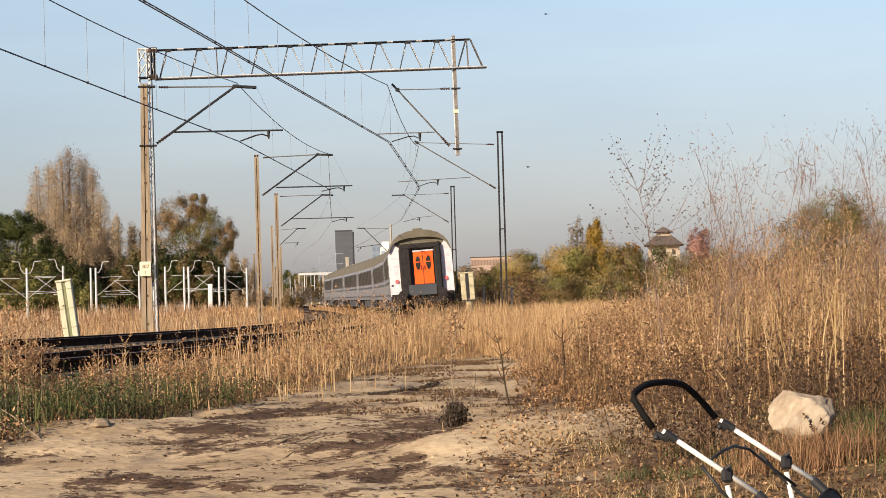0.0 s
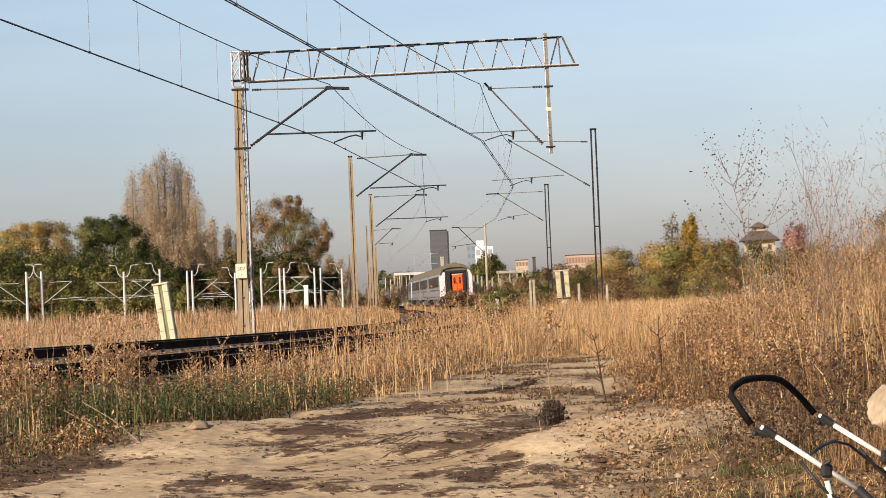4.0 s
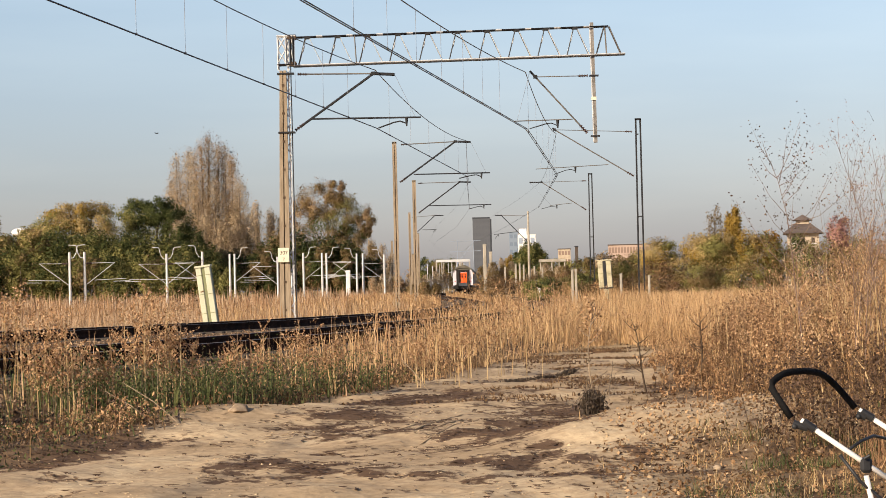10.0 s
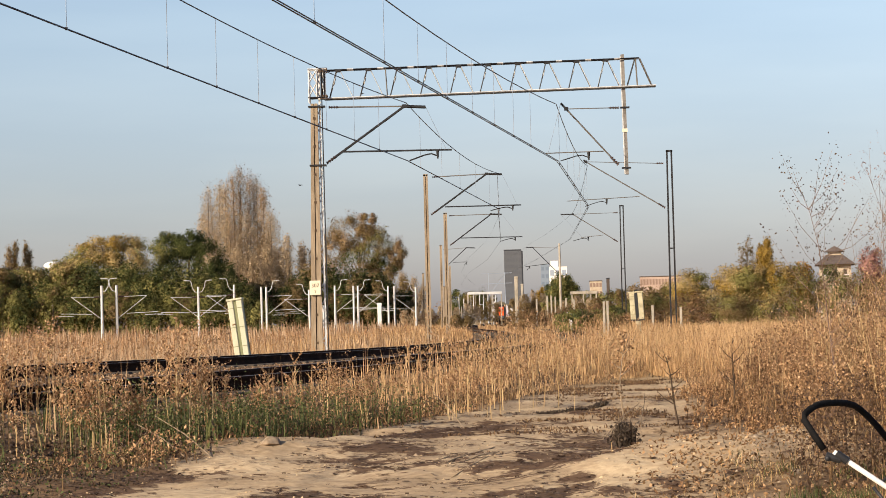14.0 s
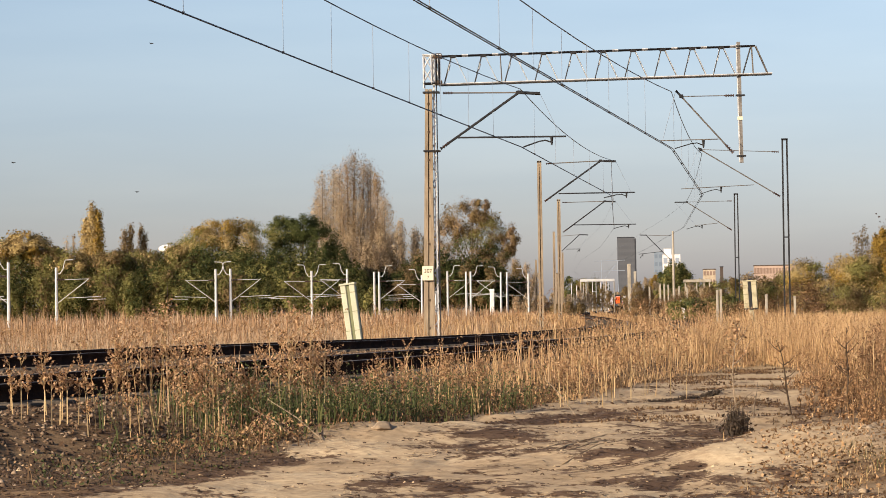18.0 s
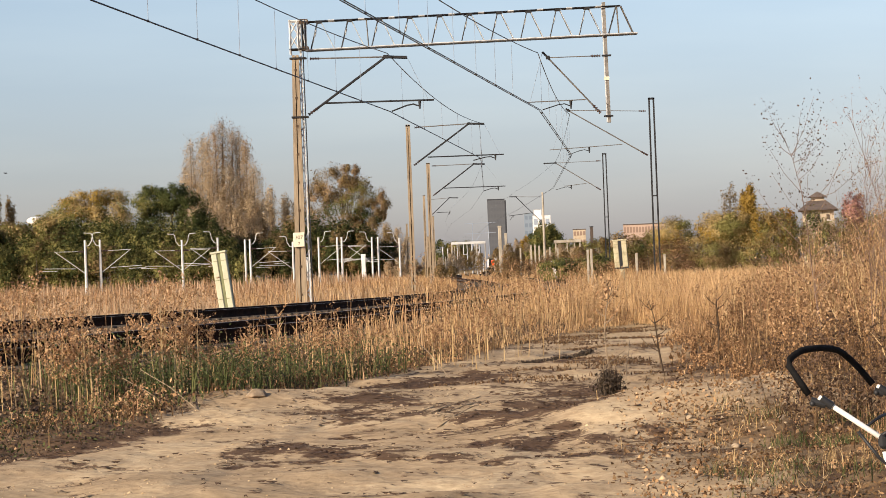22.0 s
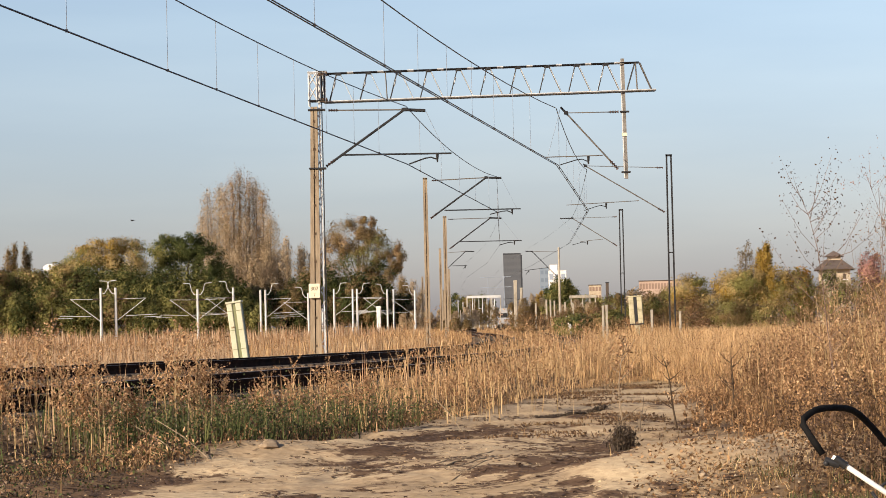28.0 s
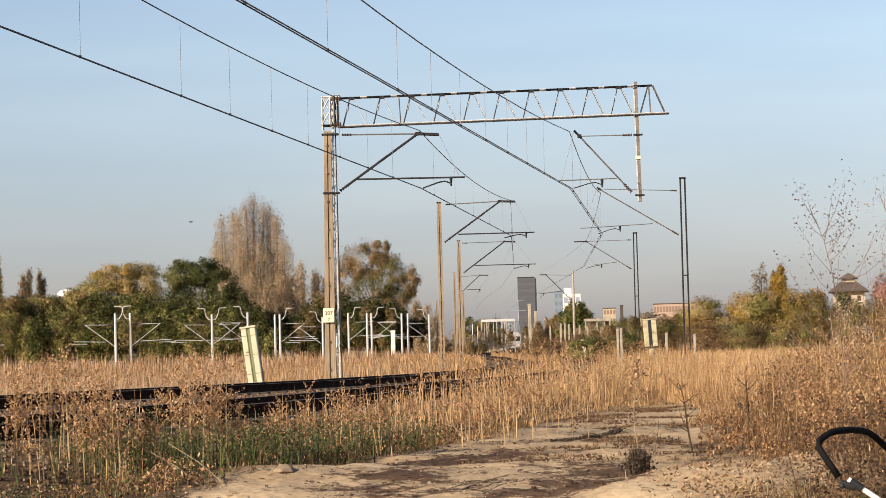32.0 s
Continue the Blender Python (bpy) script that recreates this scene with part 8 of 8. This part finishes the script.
def build_plants():
    # slender saplings rising out of the weeds, small dark leaves against the sky
    twig_plant(3.30, 21.8, 2.05, 26, "slender sapling with small dark leaves above the weeds", "thin_twig", 0.30, 41, "g_dark", 760, 0.013, "sapling", 0.007)
    for i, (az, r, px) in enumerate(((9.6, 20, 175), (10.25, 19, 245), (10.55, 21, 225), (10.9, 20, 215), (11.2, 19, 235), (11.5, 21, 185), (12.0, 20, 225), (12.35, 21, 215), (12.7, 19, 200), (13.25, 20, 255), (13.6, 19, 240), (13.9, 20, 235), (9.9, 20, 200), (14.3, 20, 225))):
        x, y = polar(az, r)
        hazy_weed(x, y, up(px, r) - float(ground_z(x, y)), 150 + i, "lf_pink" if i % 2 else "g_stalk")
    for i in range(10):
        x, y = polar(8.3 + 6.2 * rng.uniform(), rng.uniform(17, 25))
        hazy_weed(x, y, rng.uniform(1.0, 1.6), 180 + i, "lf_pink" if i % 3 == 1 else "g_stalk")
    # dark stalks standing at the edge of the path
    twig_plant(1.52, 23.6, 0.92, 11, "brown weed stalk with curled leaves beside the path", "twig", 0.26, 21, "lf_bush", 170, 0.02, thick=0.011)
    twig_plant(2.12, 24.6, 0.74, 9, "dark bare weed stalk with a thick bent foot", "darkbark", 0.26, 22, "g_curl", 60, 0.018, thick=0.013)
    twig_plant(2.75, 25.6, 0.75, 9, "dark bare bent weed stalk", "darkbark", 0.34, 25, "g_curl", 70, 0.018, thick=0.012)
    twig_plant(1.72, 23.9, 0.32, 3, "small dark dead stalk", "bark", 0.3, 23, thick=0.008)
    # shallow wheel ruts pressed into the sand
    for k in range(4):
        pts = [(-0.22 + 0.52 * u + 0.05 * k, 18.9 + 2.2 * u - 0.33 * k, float(ground_z(-0.22 + 0.52 * u + 0.05 * k, 18.9 + 2.2 * u - 0.33 * k)) - 0.001) for u in np.linspace(0, 1, 9)]
        tagged(part("wheel_rut", sweep(B(), pts, [0.002] + [0.007, 0.008, 0.007, 0.009, 0.007, 0.008, 0.006] + [0.002], 6), "clod", None, "", True), "low sandy ridge of a wheel rut on the path", "rut", "wheel ruts on the path")
    # dark tuft of dead stems
    x, y = 1.19, 18.4
    p = np.stack([rng.normal(x, 0.036, 240), rng.normal(y, 0.05, 240)], 1)
    p = np.concatenate([p, ground_z(p[:, 0], p[:, 1])[:, None] - 0.01], 1)
    v, f, tip, mid = blades(p, rng.uniform(0.10, 0.36, len(p)) * rng.uniform(0.6, 1, len(p)), rng.uniform(0.004, 0.009, len(p)), 0.17)
    c = np.repeat(mid, 3, 0)
    lv = leaves(c + rng.normal(0, 0.022, c.shape) + np.array([0, 0, 0.02]), rng.uniform(0.010, 0.024, len(c)), 1.6)
    tagged(arrays("dead_tuft", *join((v, f), lv), "g_char"), "dark tuft of dead stems on the sand", "plant")
    # pale broken stems lying aslant
    for i, (a, b) in enumerate((((-1.95, 20.4, 0.42), (-2.5, 20.9, 0.78)), ((-2.15, 20.35, 0.42), (-2.62, 20.7, 0.72)), ((1.20, 21.3, 0.47), (1.55, 21.8, 0.75)), ((0.05, 24.6, 0.45), (-0.25, 25.0, 0.8)))):
        ob = part("broken_stem", sweep(B(), [a, ((a[0] + b[0]) / 2, (a[1] + b[1]) / 2, (a[2] + b[2]) / 2 + 0.03), b], [0.0055, 0.005, 0.003], 6), "twig", None)
        tagged(ob, "pale broken weed stem lying aslant", "plant")
    # dry tufts at the foot of the boulder
    p = scatter(26000, 9, 14, 13.4, 15.6, lambda x, y, r: np.exp(-((x - 3.0) / 0.34) ** 2 - ((y - 14.40) / 0.16) ** 2))
    v, f, tip, mid = blades(p, rng.uniform(0.08, 0.30, len(p)), rng.uniform(0.003, 0.006, len(p)), 0.4)
    stuff("dry_tufts", (v, f), "g_stalk", "dry tufts at the foot of the boulder")
    p = scatter(9000, 11, 17, 13.4, 16.2, lambda x, y, r: np.exp(-((x - 3.42) / 0.2) ** 2 - ((y - 14.9) / 0.5) ** 2))
    v, f, tip, mid = blades(p, rng.uniform(0.1, 0.34, len(p)), rng.uniform(0.004, 0.008, len(p)), 0.3)
    stuff("green_tuft", (v, f), "g_green", "dull green grass tuft beside the boulder")
    # ridge of dark turf on the path, its shadow put into the colour
    u = rng.uniform(0, 1, 700)
    x, y = 0.84 + 0.95 * u + rng.normal(0, 0.04, 700), 27.6 + 2.9 * u + 0.25 * np.sin(7 * u) + rng.normal(0, 0.07, 700)
    q = np.stack([x, y, ground_z(x, y) + rng.uniform(-0.01, 0.03, 700)], 1)
    pebbles("dark_turf", q, rng.uniform(0.015, 0.06, 700) * (0.2 + 0.8 * np.abs(np.sin(9 * u))), "g_char", "ridge of turf across the path, coloured dark with its shadow", 9)


build_plants()


# ---- birds ----
def bird():
    b = empty("bird")
    bm = B()
    bmesh.ops.create_uvsphere(bm, u_segments=10, v_segments=8, radius=1, matrix=Matrix.Diagonal((0.07, 0.22, 0.07, 1)))
    part("body", bm, "black", b, "black body", True)
    for s in (-1, 1):
        bm = B()
        v = [bm.verts.new(p) for p in ((0, 0.10, 0.02), (s * 0.25, 0.12, 0.10), (s * 0.48, 0.0, 0.06), (s * 0.25, -0.08, 0.08), (0, -0.08, 0.02))]
        bm.faces.new(v)
        bmesh.ops.solidify(bm, geom=bm.faces[:], thickness=0.015)
        part("wing", bm, "black", b, "spread black wing")
    part("tail", box(B(), -0.05, -0.36, -0.01, 0.05, -0.15, 0.01), "black", b)
    return tagged(b, "small black bird in flight", "bird", "birds in the sky")


BIRDS = []
for rows in (((0, 5.5, 0.050), (6, 7.3, 0.045), (9, 6.0, 0.052), (14, -2, 0.09), (22, -16, 0.11), (32, -30, 0.13)),
             ((0, 6, 0.11), (9, -4.35, 0.066), (13, -10.2, 0.058), (19, -12.9, 0.060), (25, -20, 0.07), (32, -28, 0.08)),
             ((0, -22, 0.05), (13, -2.9, 0.055), (19, -10.2, 0.046), (28, -7.2, 0.043), (30, -6.7, 0.049), (32, -6.2, 0.052))):
    BIRDS.append((bird(), rows))




def motions():
    for ob, s0 in TRAIN:
        walk(ob, [(t, on_track(s + s0, False)) for t, s in OUT])
    for ob, s0 in RAILCARS:
        walk(ob, [(t, pose(*siding(s + s0), 0.42, 0, 0, -7.35)) for t, s in ARRIVE])
    for ob, rows in BIRDS:
        walk(ob, [(t, pose(*polar(az, 320), 1.5 + el * 320, 0, 0, 60)) for t, az, el in rows])


motions()
